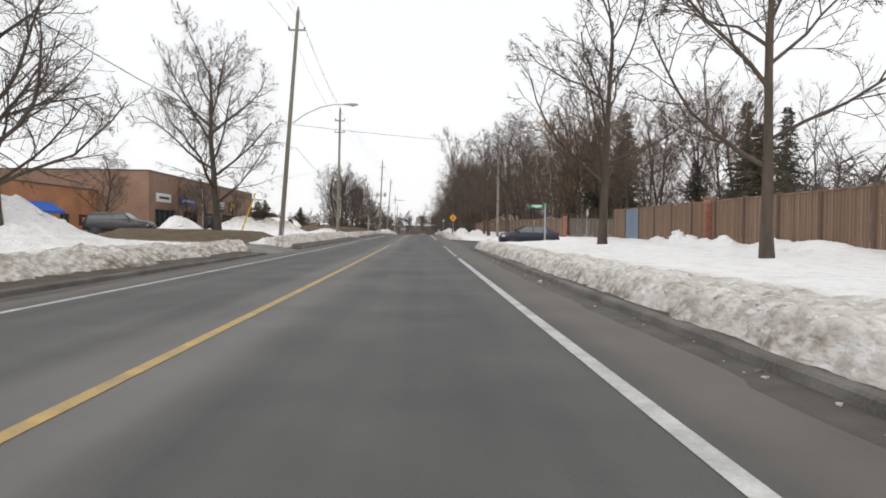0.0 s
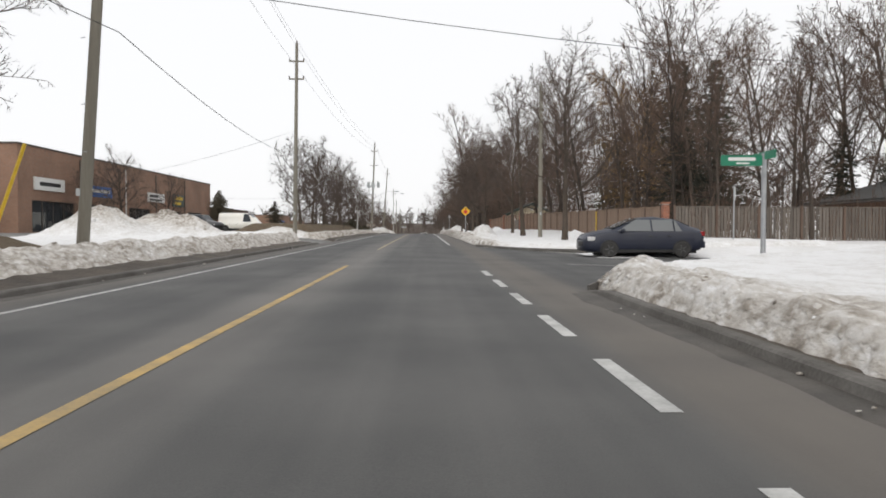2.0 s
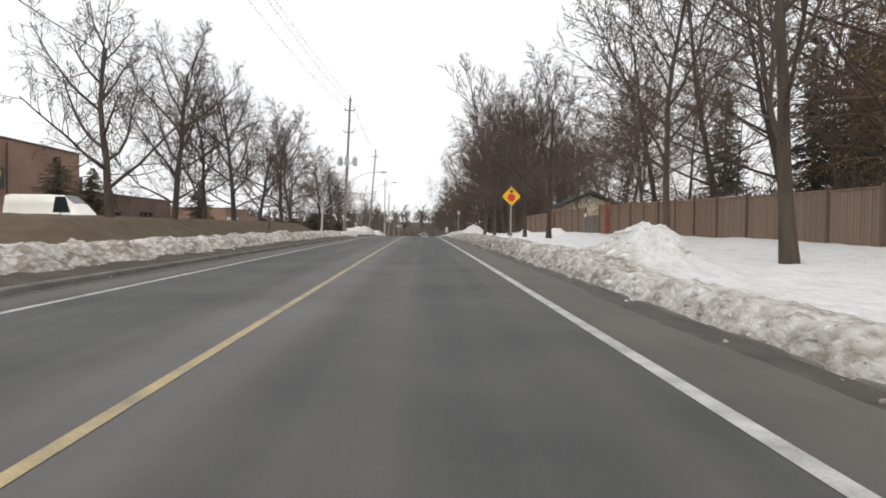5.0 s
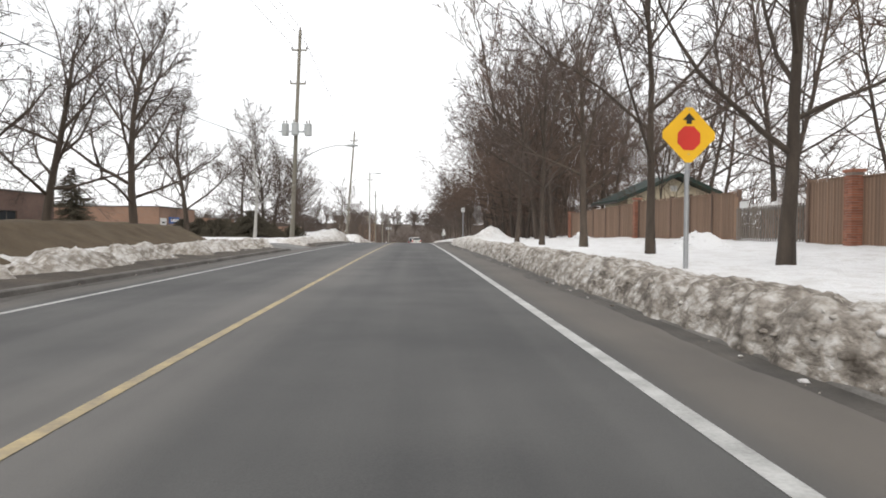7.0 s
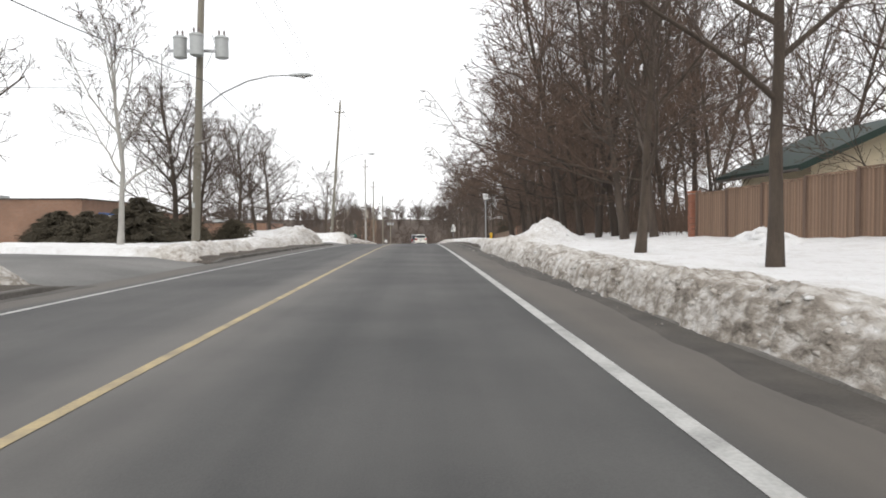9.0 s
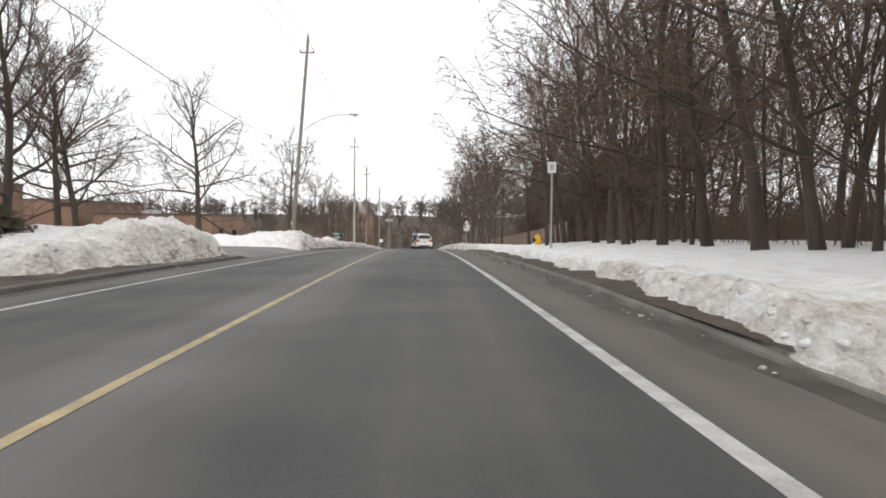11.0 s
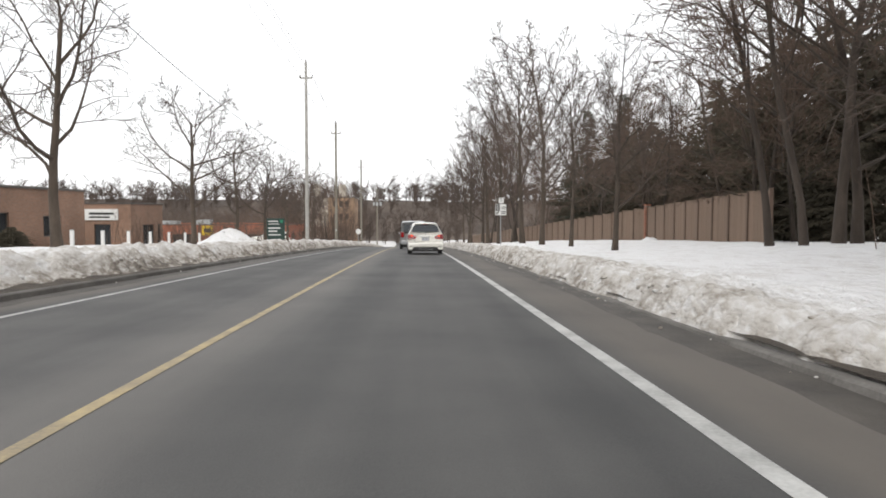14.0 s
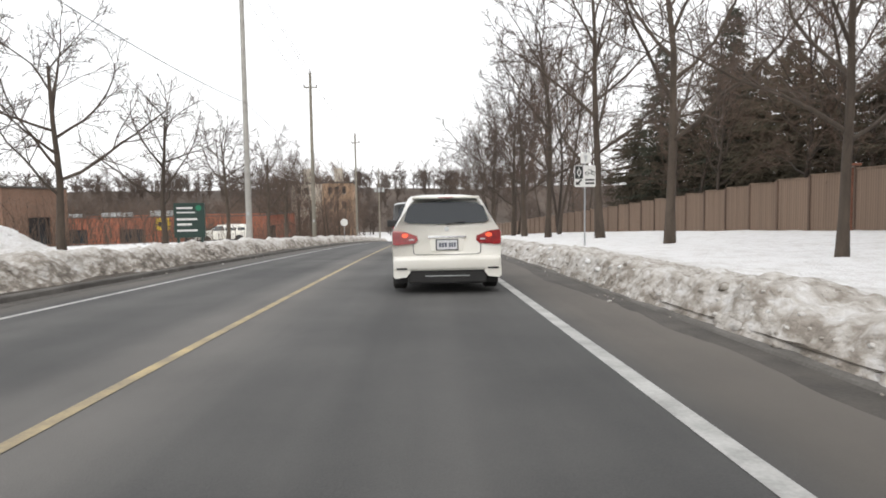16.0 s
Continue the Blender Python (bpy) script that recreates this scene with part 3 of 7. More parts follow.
# driveway aprons and car parks on the left
for a, b in DRIVEWAYS:
    sheet("driveway", spaced(-40, -6.2, 2), spaced(a, b, 1.0), lambda x, y: ground_z(x, y) - 0.10 * np.clip((-6.2 - x) / -0.6 + 1, 0, 1) + 0.004, LOT, "wet grey asphalt driveway between snow banks", "driveway")
sheet("car_park", spaced(-60, -17, 3), spaced(40, 128, 3), lambda x, y: ground_z(x, y) + 0.006, LOT, "grey asphalt car park in front of brick units", "car park")
sheet("car_park", spaced(-70, -17, 3), spaced(137.5, 290, 3), lambda x, y: ground_z(x, y) + 0.006, LOT, "grey asphalt car park in front of brick units", "car park")


def lawn(x0, x1, y0, y1, rise):
    def h(x, y):
        u = np.clip(np.minimum(x - x0, x1 - x) / 2.0, 0, 1) * np.clip(np.minimum(y - y0, y1 - y) / 3.0, 0, 1)
        return ground_z(x, y) - 0.05 + u * (rise + 0.15 * fbm(x * 0.7, y * 0.7)) + 0.05 * fbm(x * 5, y * 5)
    sheet("lawn", spaced(x0, x1, 0.25), spaced(y0, y1, 0.3), h, LAWN, "dead brown grass mound left bare by snow", "lawn")


lawn(-19, -8.2, 36.0, 47.0, 0.5)
lawn(-17, -8.6, 84, 128, 0.85)

# bare, gritty strips of verge behind the kerbs
def bare_verge(x0, x1, y0, y1):
    sheet("verge", spaced(x0, x1, 0.22), spaced(y0, y1, 0.3), lambda x, y: road_z(y) + 0.098 + np.clip((np.abs(x + 1.78) - 4.66) / 0.5, 0, 1) * (verge(x, y) - 0.14 + 0.07 * fbm(x * 2.2, y * 2.2, 3) + 0.05 * fbm(x * 7, y * 7, 2)) - 0.13 * (1 - np.clip(np.minimum(y - y0, y1 - y) / 1.3, 0, 1)), MUD, "bare wet brown verge with matted dead grass", "verge")


bare_verge(KERB_R + 0.14, KERB_R + 2.9, -25, 37.0)
bare_verge(KERB_R + 0.14, KERB_R + 2.9, 67.0, 260)
for a, b in zip(edges[::2], edges[1::2]):
    bare_verge(KERB_L - 3.6, KERB_L - 0.14, a, min(b, 260))

# wet grit lying along the gutters
def gutter_grit(x_kerb, side, y0, y1):
    def h(x, y):
        u = np.abs(x - x_kerb)
        return road_z(y) + 0.010 - 0.03 * np.clip((u - 0.16 - 0.5 * np.abs(fbm(y * 0.35 + 3, y * 0 + side, 4, 0.6) - 0.25)) / 0.08, 0, 1)
    a, b = sorted((x_kerb - side * 0.62, x_kerb + side * 0.015))
    sheet("gutter_grit", spaced(a, b, 0.05), spaced(y0, y1, 0.3), h, GRIT, "dark wet grit gathered in the gutter", "gutter")


gutter_grit(KERB_R, 1, -25, 38.0)
gutter_grit(KERB_R, 1, 66.0, 260)
for a, b in zip(edges[::2], edges[1::2]):
    gutter_grit(KERB_L, -1, a, min(b, 260))

# ---- snow ----
PILES = [  # x, y, height, radius x, radius y, dirt
    (-14.2, 24, 1.35, 1.7, 3.0, 0.0), (-10.8, 21, 0.25, 1.4, 5.0, 0.1), (-17.0, 48.5, 1.2, 1.4, 2.0, 0.1),
    (-15.8, 61, 1.35, 1.8, 2.4, 0.55), (-13.0, 64.5, 1.0, 1.8, 1.8, 0.60), (-15.0, 67, 1.1, 2.0, 2.0, 0.65), (-17.6, 64, 0.9, 2.0, 3.0, 0.35), (-11.0, 80, 0.5, 1.6, 2.0, 0.4),
    (-8.8, 164.6, 0.80, 1.5, 2.0, 0.05), (-8.2, 161, 0.6, 1.3, 2.5, 0.1), (-10.8, 162, 0.6, 1.8, 2.5, 0.05), (-9.4, 157, 0.2, 1.4, 2.5, 0.1),
    (-7.9, 185.4, 0.42, 1.3, 2.0, 0.05), (-9.6, 184.3, 0.55, 1.5, 1.7, 0.05), (-11.8, 182.9, 0.42, 1.7, 1.5, 0.0), (-14.0, 181.8, 0.32, 2.0, 1.4, 0.05), (-9.0, 190, 0.2, 1.5, 4.0, 0.15), (-10.5, 219, 0.7, 1.3, 2.2, 0.0),
    (4.9, 83, 0.75, 1.0, 2.2, 0.10), (6.0, 147.5, 0.95, 1.3, 2.2, 0.05), (5.4, 145.6, 0.5, 0.9, 1.2, 0.1), (4.6, 143, 0.4, 1.2, 3.0, 0.2),
    (9.6, 117, 0.5, 0.8, 1.0, -0.1), (11.2, 29.6, 0.42, 0.4, 0.5, -0.1), (11.3, 28.4, 0.30, 0.4, 0.6, -0.1), (11.2, 26.8, 0.24, 0.45, 0.7, -0.1), (11.1, 24.8, 0.34, 0.45, 0.8, -0.1), (11.3, 32.4, 0.20, 0.4, 0.7, -0.1), (11.2, 19, 0.28, 0.5, 1.6, -0.1), (11.3, 21.5, 0.2, 0.5, 1.2, -0.1),
    (10.2, 136.2, 0.42, 0.5, 0.8, -0.1), (10.5, 137.6, 0.34, 0.5, 0.7, -0.1), (10.0, 134.6, 0.28, 0.5, 0.6, -0.1), (10.8, 76, 0.35, 0.7, 3.0, 0.0), (11.0, 70, 0.3, 0.7, 2.0, 0.0), (12.9, 218, 0.20, 0.4, 0.6, -0.1),
]


def piles(X, Y):
    z, dirt = np.zeros_like(X), np.zeros_like(X)
    for x, y, h, rx, ry, d in PILES:
        q = ((X - x) / rx) ** 2 + ((Y - y) / ry) ** 2
        b = np.exp(-q * 1.3)
        z += h * b * (0.55 + 0.45 * (fbm(X * 0.9 + x, Y * 0.9, 2, 0.5) - 0.2) + 0.55 * rubble(X + x, Y, 0.8))
        dirt += d * b
    return z, dirt


def cells(x, y, seed=0.0):
    """Distance to the nearest of scattered points: rounded chunks."""
    xi, yi = np.floor(x), np.floor(y)
    best = np.full(x.shape, 9.0)
    for dx in (-1, 0, 1):
        for dy in (-1, 0, 1):
            cx, cy = xi + dx, yi + dy
            hx = LATTICE[(cx.astype(int) * 3 + 11) % 256, (cy.astype(int) * 5 + 7) % 256]
            hy = LATTICE[(cx.astype(int) * 7 + 131) % 256, (cy.astype(int) * 3 + 57) % 256]
            best = np.minimum(best, (cx + 0.1 + 0.8 * hx - x) ** 2 + (cy + 0.1 + 0.8 * hy - y) ** 2)
    return np.sqrt(best)


def rubble(X, Y, scale=1.0):
    """Rounded chunks with sharp creases between them, at two sizes, about 0 to 1."""
    wx, wy = X + 0.20 * fbm(X * 4.1, Y * 4.1, 2), Y + 0.20 * fbm(X * 4.1 + 9, Y * 4.1, 2)
    a = np.sqrt(np.clip(1 - (cells(wx * 3.6 * scale, wy * 2.9 * scale) / 0.80) ** 2, 0, 1))
    b = np.sqrt(np.clip(1 - (cells(wx * 7.4 * scale + 3, wy * 6.2 * scale) / 0.80) ** 2, 0, 1))
    return (0.62 * a + 0.38 * b) * (0.45 + 0.9 * fbm(X * 1.2 + 21, Y * 0.9, 2))


def lumps(X, Y):
    """Broken, refrozen chunks at three sizes over a slow swell."""
    wx, wy = X + 0.45 * fbm(X * 1.3, Y * 1.3, 2), Y + 0.45 * fbm(X * 1.3 + 7, Y * 1.3, 2)
    a = 1 - np.clip(cells(wx * 1.4, wy * 0.75), 0, 1)
    b = 1 - np.clip(cells(wx * 3.0 + 5, wy * 1.7), 0, 1)
    ridge = 1 - np.abs(2 * fbm(X * 2.6 + 3, Y * 1.6, 3, 0.6) - 1)
    return 0.34 * a + 0.30 * b + 0.28 * fbm(X * 0.6, Y * 0.45, 2) + 0.30 * (ridge - 0.5)


def crumbs(X, Y):
    """Sharp small relief of crumbled ice."""
    return 0.16 * (fbm(X * 4.6 + 31, Y * 3.6 + 2, 3, 0.65) - 0.5) + 0.10 * (0.5 - np.abs(2 * fbm(X * 3.1 + 8, Y * 2.3 + 6, 2, 0.6) - 1))


def grime(X, Y):
    """Patches of grit frozen into the snow, with a pattern of their own."""
    return 0.30 * (fbm(X * 3.4 + 17, Y * 1.1 + 4, 4, 0.6) - 0.5)


def right_start(Y):
    return np.interp(Y, [30, 38, 62, 66, 146, 154, 180, 187], [-0.30, -0.30, -0.46, -0.50, -0.50, -0.24, -0.24, -0.42])


def right_snow(X, Y):
    xi = X - KERB_R - 0.24
    bank = np.interp(Y, [-20, 10, 36, 58, 78, 90, 105, 125, 145, 156, 185, 195, 300], [0.04, 0.04, 0.06, 0.06, 0.10, 0.15, 0.16, 0.13, 0.12, 0.02, 0.03, 0.08, 0.10])
    bare = np.interp(Y, [146, 154, 180, 187], [0.0, 1.0, 1.0, 0.0])
    ragged = 0.30 * fbm(X * 0.9, Y * 1.3, 4, 0.6) + 0.95 * bare * fbm(X * 1.1, Y * 0.9, 4, 0.6)
    edge = np.clip((xi - right_start(Y) - ragged) / np.interp(Y, [0, 40, 60, 150, 154, 180, 187], [0.40, 0.40, 0.42, 0.42, 0.30, 0.30, 0.42]), 0, 1)
    edge = edge * edge * (3 - 2 * edge)
    wide = np.interp(Y, [0, 40, 60, 90, 150, 160, 184, 195], [2.0, 1.6, 1.2, 1.7, 1.5, 2.2, 2.2, 1.7])
    fall = 1 / (1 + np.exp((xi - right_start(Y) - wide - 0.8 * (fbm(X * 0.5, Y * 0.35 + 11, 3) - 0.5)) / 0.22))
    rough = np.interp(Y, [0, 40, 60, 75, 100, 140, 152, 160, 184, 195, 300], [0.75, 0.8, 0.7, 0.8, 1.0, 0.9, 0.7, 0.62, 0.62, 0.9, 0.9])
    field = 0.10 + 0.10 * fbm(X * 0.5, Y * 0.5) + 0.03 * fbm(X * 1.7, Y * 1.7, 2)
    hollow = np.interp(Y, [48, 58, 78, 90], [1.0, 0.6, 0.6, 1.0])
    p, _ = piles(X, Y)
    z = field * edge * hollow + bank * edge * fall * (0.5 + 0.8 * fbm(X * 0.6, Y * 0.45, 2)) + p
    z += edge * rough * fall * (0.19 * (rubble(X, Y) - 0.30) + 0.16 * (fbm(X * 2.3 + 5, Y * 1.9, 2, 0.6) - 0.45))
    z += edge * (1 - fall) * 0.05 * (fbm(X * 1.6 + 2, Y * 0.9, 3, 0.55) - 0.5)
    z = np.where(edge > 0.5, np.maximum(z, 0.05), z)
    street = np.clip(np.minimum(Y - lower_edge(X) + 0.05, upper_edge(X) - 0.05 - Y) / 2.2 + 0.72, 0, 1)
    sides = np.minimum(np.abs(Y - lower_edge(X)), np.abs(Y - upper_edge(X)))
    z += crumbs(X, Y) * edge * rough * (0.05 + 0.7 * fall + 0.8 * np.clip(p * 2, 0, 1))
    z += 0.34 * np.exp(-sides / 0.9) * (rubble(X, Y) - 0.1) * (1 - street) * edge
    return ground_z(X, Y) + np.where(street > 0.02, z * (1 - street) ** 0.8 - 0.35 * street ** 2, z) - 0.16 * (1 - edge)


def right_dirt(X, Y):
    xi = X - KERB_R - 0.24 - right_start(Y)
    near = np.interp(Y, [-20, 30, 60, 85, 100, 118, 135, 150, 165, 185, 200, 300], [0.36, 0.38, 0.34, 0.44, 0.58, 0.54, 0.42, 0.26, 0.24, 0.32, 0.40, 0.40])
    reach = 0.45
    flat = np.interp(Y, [0, 40, 60, 90, 150, 160, 184, 195], [1.7, 1.3, 1.0, 1.5, 1.2, 0.5, 0.5, 1.5])
    sides = np.minimum(np.abs(Y - lower_edge(X)), np.abs(Y - upper_edge(X)))
    _, d = piles(X, Y)
    return near * np.exp(-np.clip(xi - flat, 0, 9) / reach) + 0.25 * np.exp(-sides / 0.6) + 0.16 * np.clip(fbm(X * 0.35, Y * 0.25 + 5) - 0.5, 0, 1) + d + grime(X, Y) * (0.12 + np.exp(-np.clip(xi - flat, 0, 9) / 0.6)) + 0.35 * np.exp(-np.clip(xi - 0.1, 0, 9) / 0.14)


def left_snow(X, Y):
    xi = -(X - KERB_L) - 0.24
    bank = np.interp(Y, [-20, 10, 28, 40, 47, 66, 78, 95, 128, 140, 160, 187, 205, 300], [0.07, 0.07, 0.08, 0.10, 0.14, 0.18, 0.12, 0.10, 0.08, 0.05, 0.14, 0.16, 0.17, 0.17])
    set_back = np.interp(Y, [-20, 30, 40, 47, 80, 100, 128, 150, 190, 300], [-0.15, -0.15, 0.2, 0.3, 0.0, 0.0, 0.0, -0.1, -0.4, -0.4])
    edge = np.clip((xi - set_back - 0.7 * fbm(X * 0.7, Y * 0.8 + 8.0)) / 0.8, 0, 1)
    edge = edge * edge * (3 - 2 * edge)
    fall = np.exp(-np.clip(xi - set_back - 1.4, 0, 9) / 1.0)
    drive = in_drive(Y + 0.5 * (fbm(X * 0.8, Y * 0.8) - 0.5))
    p, _ = piles(X, Y)
    grass = np.clip(np.minimum(Y - 36, 47 - Y) / 1.5, 0, 1) * np.clip((-X - 8.6) / 0.8, 0, 1)
    grass = np.maximum(grass, np.clip(np.minimum(Y - 85, 128 - Y) / 2, 0, 1) * np.clip((-X - 9.6) / 0.8, 0, 1))
    field = 0.09 + 0.10 * fbm(X * 0.5, Y * 0.5) + 0.05 * fbm(X * 1.7, Y * 1.7, 2)
    z = field * edge + bank * edge * fall * (0.35 + 1.1 * lumps(X, Y)) + edge * (0.04 + 0.30 * fall) * 0.75 * (rubble(X, Y) - 0.32) + p + 0.13 * edge * (fbm(X * 2.3 + 5, Y * 1.9, 2, 0.6) - 0.4) * (0.2 + fall)
    z += crumbs(X, Y) * edge * (0.12 + 0.8 * fall + 0.8 * np.clip(p * 2, 0, 1))
    z = np.where(edge > 0.5, np.maximum(z, 0.06), z)
    gap = np.maximum(drive, grass)
    hole = np.clip((0.46 - fbm(X * 0.8 + 3, Y * 0.5, 4)) * 6, 0, 1) * np.clip((Y - 80) / 10, 0, 1) * np.clip((150 - Y) / 10, 0, 1) * (xi < 3)
    gap = np.maximum(gap, hole * 0.75)
    return ground_z(X, Y) + z * (1 - gap) - 0.30 * gap - 0.10 * (1 - edge)


def left_dirt(X, Y):
    xi = -(X - KERB_L) - 0.24
    near = np.interp(Y, [-20, 28, 45, 70, 90, 128, 140, 165, 186, 200, 300], [0.44, 0.44, 0.42, 0.46, 0.50, 0.50, 0.36, 0.22, 0.22, 0.30, 0.30])
    flat = np.interp(Y, [30, 60, 90, 128, 150, 190, 205], [1.4, 1.6, 1.8, 1.8, 0.9, 1.2, 2.2])
    _, d = piles(X, Y)
    return near * np.exp(-np.clip(xi - flat, 0, 9) / 0.8) + d + grime(X, Y) * (0.15 + np.exp(-np.clip(xi - flat, 0, 9) / 0.7)) + 0.35 * np.exp(-np.clip(xi - 0.3, 0, 9) / 0.2)


sy = np.concatenate([spaced(-2, 222, 0.07), spaced(222.3, 330, 0.5)])
sheet("snow_bank", spaced(KERB_R - 0.25, 5.3, 0.055), sy, right_snow, SNOW, "ploughed old snow bank with dirty lumpy edge along the kerb", "snow bank", "stuff", right_dirt)
sy = np.concatenate([spaced(-2, 222, 0.22), spaced(222.3, 330, 0.5)])
sheet("snow_field", np.concatenate([spaced(5.25, 12.4, 0.18), spaced(12.8, 17.5, 0.6)]), sy, right_snow, SNOW, "clean white snow lying on the verge before the fences", "snow", "stuff", right_dirt)
sy = np.concatenate([spaced(-2, 222, 0.13), spaced(222.3, 330, 0.5)])
sheet("snow_bank", np.concatenate([spaced(-18.0, -10.0, 0.4), spaced(-9.85, KERB_L - 0.14, 0.1)]), sy, left_snow, SNOW, "ploughed snow bank with gaps at driveways along the kerb", "snow bank", "stuff", left_dirt)


def chunk_field(name, label, seed, count, place, surface, dirt, sizes):
    """Broken frozen chunks bedded in the bank's face, far too many to tell apart."""
    rng = np.random.RandomState(seed)
    X, Y = place(rng, count)
    Z = surface(X, Y)
    D = np.minimum(dirt(X, Y) + rng.normal(-0.10, 0.14, count), 0.62)
    keep = (Z > road_z(Y) + 0.03) & ((X > 0) | (in_drive(Y, 0.5) < 0.3)) & ((X < 0) | (Y < 37) | (Y > 67) | (Z > road_z(Y) + 0.12))
    X, Y, Z, D = X[keep], Y[keep], Z[keep], D[keep]
    n = len(X)
    g = (1 + 5**0.5) / 2
    ico = np.array([(-1, g, 0), (1, g, 0), (-1, -g, 0), (1, -g, 0), (0, -1, g), (0, 1, g), (0, -1, -g), (0, 1, -g), (g, 0, -1), (g, 0, 1), (-g, 0, -1), (-g, 0, 1)]) / 1.9
    tri = np.array([(0, 11, 5), (0, 5, 1), (0, 1, 7), (0, 7, 10), (0, 10, 11), (1, 5, 9), (5, 11, 4), (11, 10, 2), (10, 7, 6), (7, 1, 8), (3, 9, 4), (3, 4, 2), (3, 2, 6), (3, 6, 8), (3, 8, 9), (4, 9, 5), (2, 4, 11), (6, 2, 10), (8, 6, 7), (9, 8, 1)])
    r = sizes[0] + (sizes[1] - sizes[0]) * rng.rand(n) ** 2.2
    pts = ico[None] * r[:, None, None] * rng.uniform(0.65, 1.35, (n, 12, 3)) * np.stack([rng.uniform(0.7, 1.3, n), rng.uniform(0.7, 1.5, n), rng.uniform(0.45, 0.8, n)], -1)[:, None]
    pts += np.stack([X, Y, Z - r * 0.58], -1)[:, None]
    faces = (tri[None] + 12 * np.arange(n)[:, None, None]).reshape(-1, 3)
    me = bpy.data.meshes.new(name)
    me.vertices.add(n * 12)
    me.vertices.foreach_set("co", pts.ravel())
    me.loops.add(faces.size)
    me.loops.foreach_set("vertex_index", faces.ravel())
    me.polygons.add(len(faces))
    me.polygons.foreach_set("loop_start", np.arange(0, faces.size, 3))
    me.update(calc_edges=True)
    at = me.attributes.new("dirt", "FLOAT", "POINT")
    at.data.foreach_set("value", np.repeat(D, 12).astype(np.float32))
    me.materials.append(SNOW)
    tagged(new(name, me), label, "snow lumps", kind="stuff")


def right_places(rng, n):
    Y = rng.uniform(-3, 235, n)
    low = np.interp(Y, [30, 38, 62, 66, 146, 154, 184, 190], [0.40, 0.40, 0.12, 0.08, 0.08, 0.75, 0.75, 0.08])
    return KERB_R + low + 1.7 * rng.rand(n) ** 1.2, Y


def left_places(rng, n):
    Y = rng.uniform(-3, 235, n)
    return KERB_L - np.interp(Y, [30, 45, 80, 128, 150, 200], [0.7, 1.2, 0.7, 0.9, 0.5, 0.4]) - 2.0 * rng.rand(n) ** 1.4, Y


def pile_places(rng, n):
    k = rng.randint(0, len(PILES), n)
    P = np.array(PILES)[k]
    a, q = rng.uniform(0, 6.283, n), rng.rand(n) ** 0.5 * 1.25
    return P[:, 0] + P[:, 3] * q * np.cos(a), P[:, 1] + P[:, 4] * q * np.sin(a)


def any_side(f, g):
    return lambda X, Y: np.where(X > 0, f(X, Y), g(X, Y))


chunk_field("snow_chunks", "broken refrozen snow chunks on the ploughed bank", 61, 11000, right_places, right_snow, right_dirt, (0.02, 0.085))
chunk_field("snow_chunks", "broken refrozen snow chunks on the ploughed bank", 62, 4500, left_places, left_snow, left_dirt, (0.02, 0.085))
chunk_field("snow_chunks", "larger snow blocks tumbled on the ploughed piles", 63, 1500, pile_places, any_side(right_snow, left_snow), any_side(right_dirt, left_dirt), (0.05, 0.24))


def corner_places(rng, n):
    X = 2.9 + 7 * rng.rand(n) ** 1.5
    return X, np.where(rng.rand(n) < 0.6, lower_edge(X) - 0.1 - 1.5 * rng.rand(n), upper_edge(X) + 0.1 + 1.5 * rng.rand(n))


chunk_field("snow_chunks", "broken snow chunks ploughed round the street corner", 66, 420, corner_places, right_snow, right_dirt, (0.04, 0.17))
chunk_field("snow_clods", "loose gritty snow lumps in the gutter", 64, 260, lambda rng, n: (rng.uniform(2.45, 2.7, n), rng.uniform(-3, 230, n)), lambda X, Y: road_z(Y) + 0.035, lambda X, Y: 0.62 + 0 * X, (0.008, 0.035))
chunk_field("snow_clods", "loose gritty snow lumps in the gutter", 65, 200, lambda rng, n: (rng.uniform(-6.4, -6.15, n), rng.uniform(-3, 230, n)), lambda X, Y: road_z(Y) + 0.035, lambda X, Y: 0.62 + 0 * X, (0.008, 0.035))


# ---- trees ----
def spike(p, e, r, verts, faces):
    """A twig that tapers to its tip."""
    d = (e - p).normalized()
    u = d.orthogonal().normalized() * r
    v = d.cross(u)
    b = len(verts)
    verts.extend((p + u, p - u * 0.5 + v * 0.87, p - u * 0.5 - v * 0.87, e))
    faces.extend(((b, b + 1, b + 3), (b + 1, b + 2, b + 3), (b + 2, b, b + 3)))


def sliver(p, e, r, verts, faces):
    """The finest twig: one thin tapering blade."""
    u = (e - p).orthogonal().normalized() * r
    b = len(verts)
    verts.extend((p + u, p - u, e))
    faces.append((b, b + 1, b + 2))


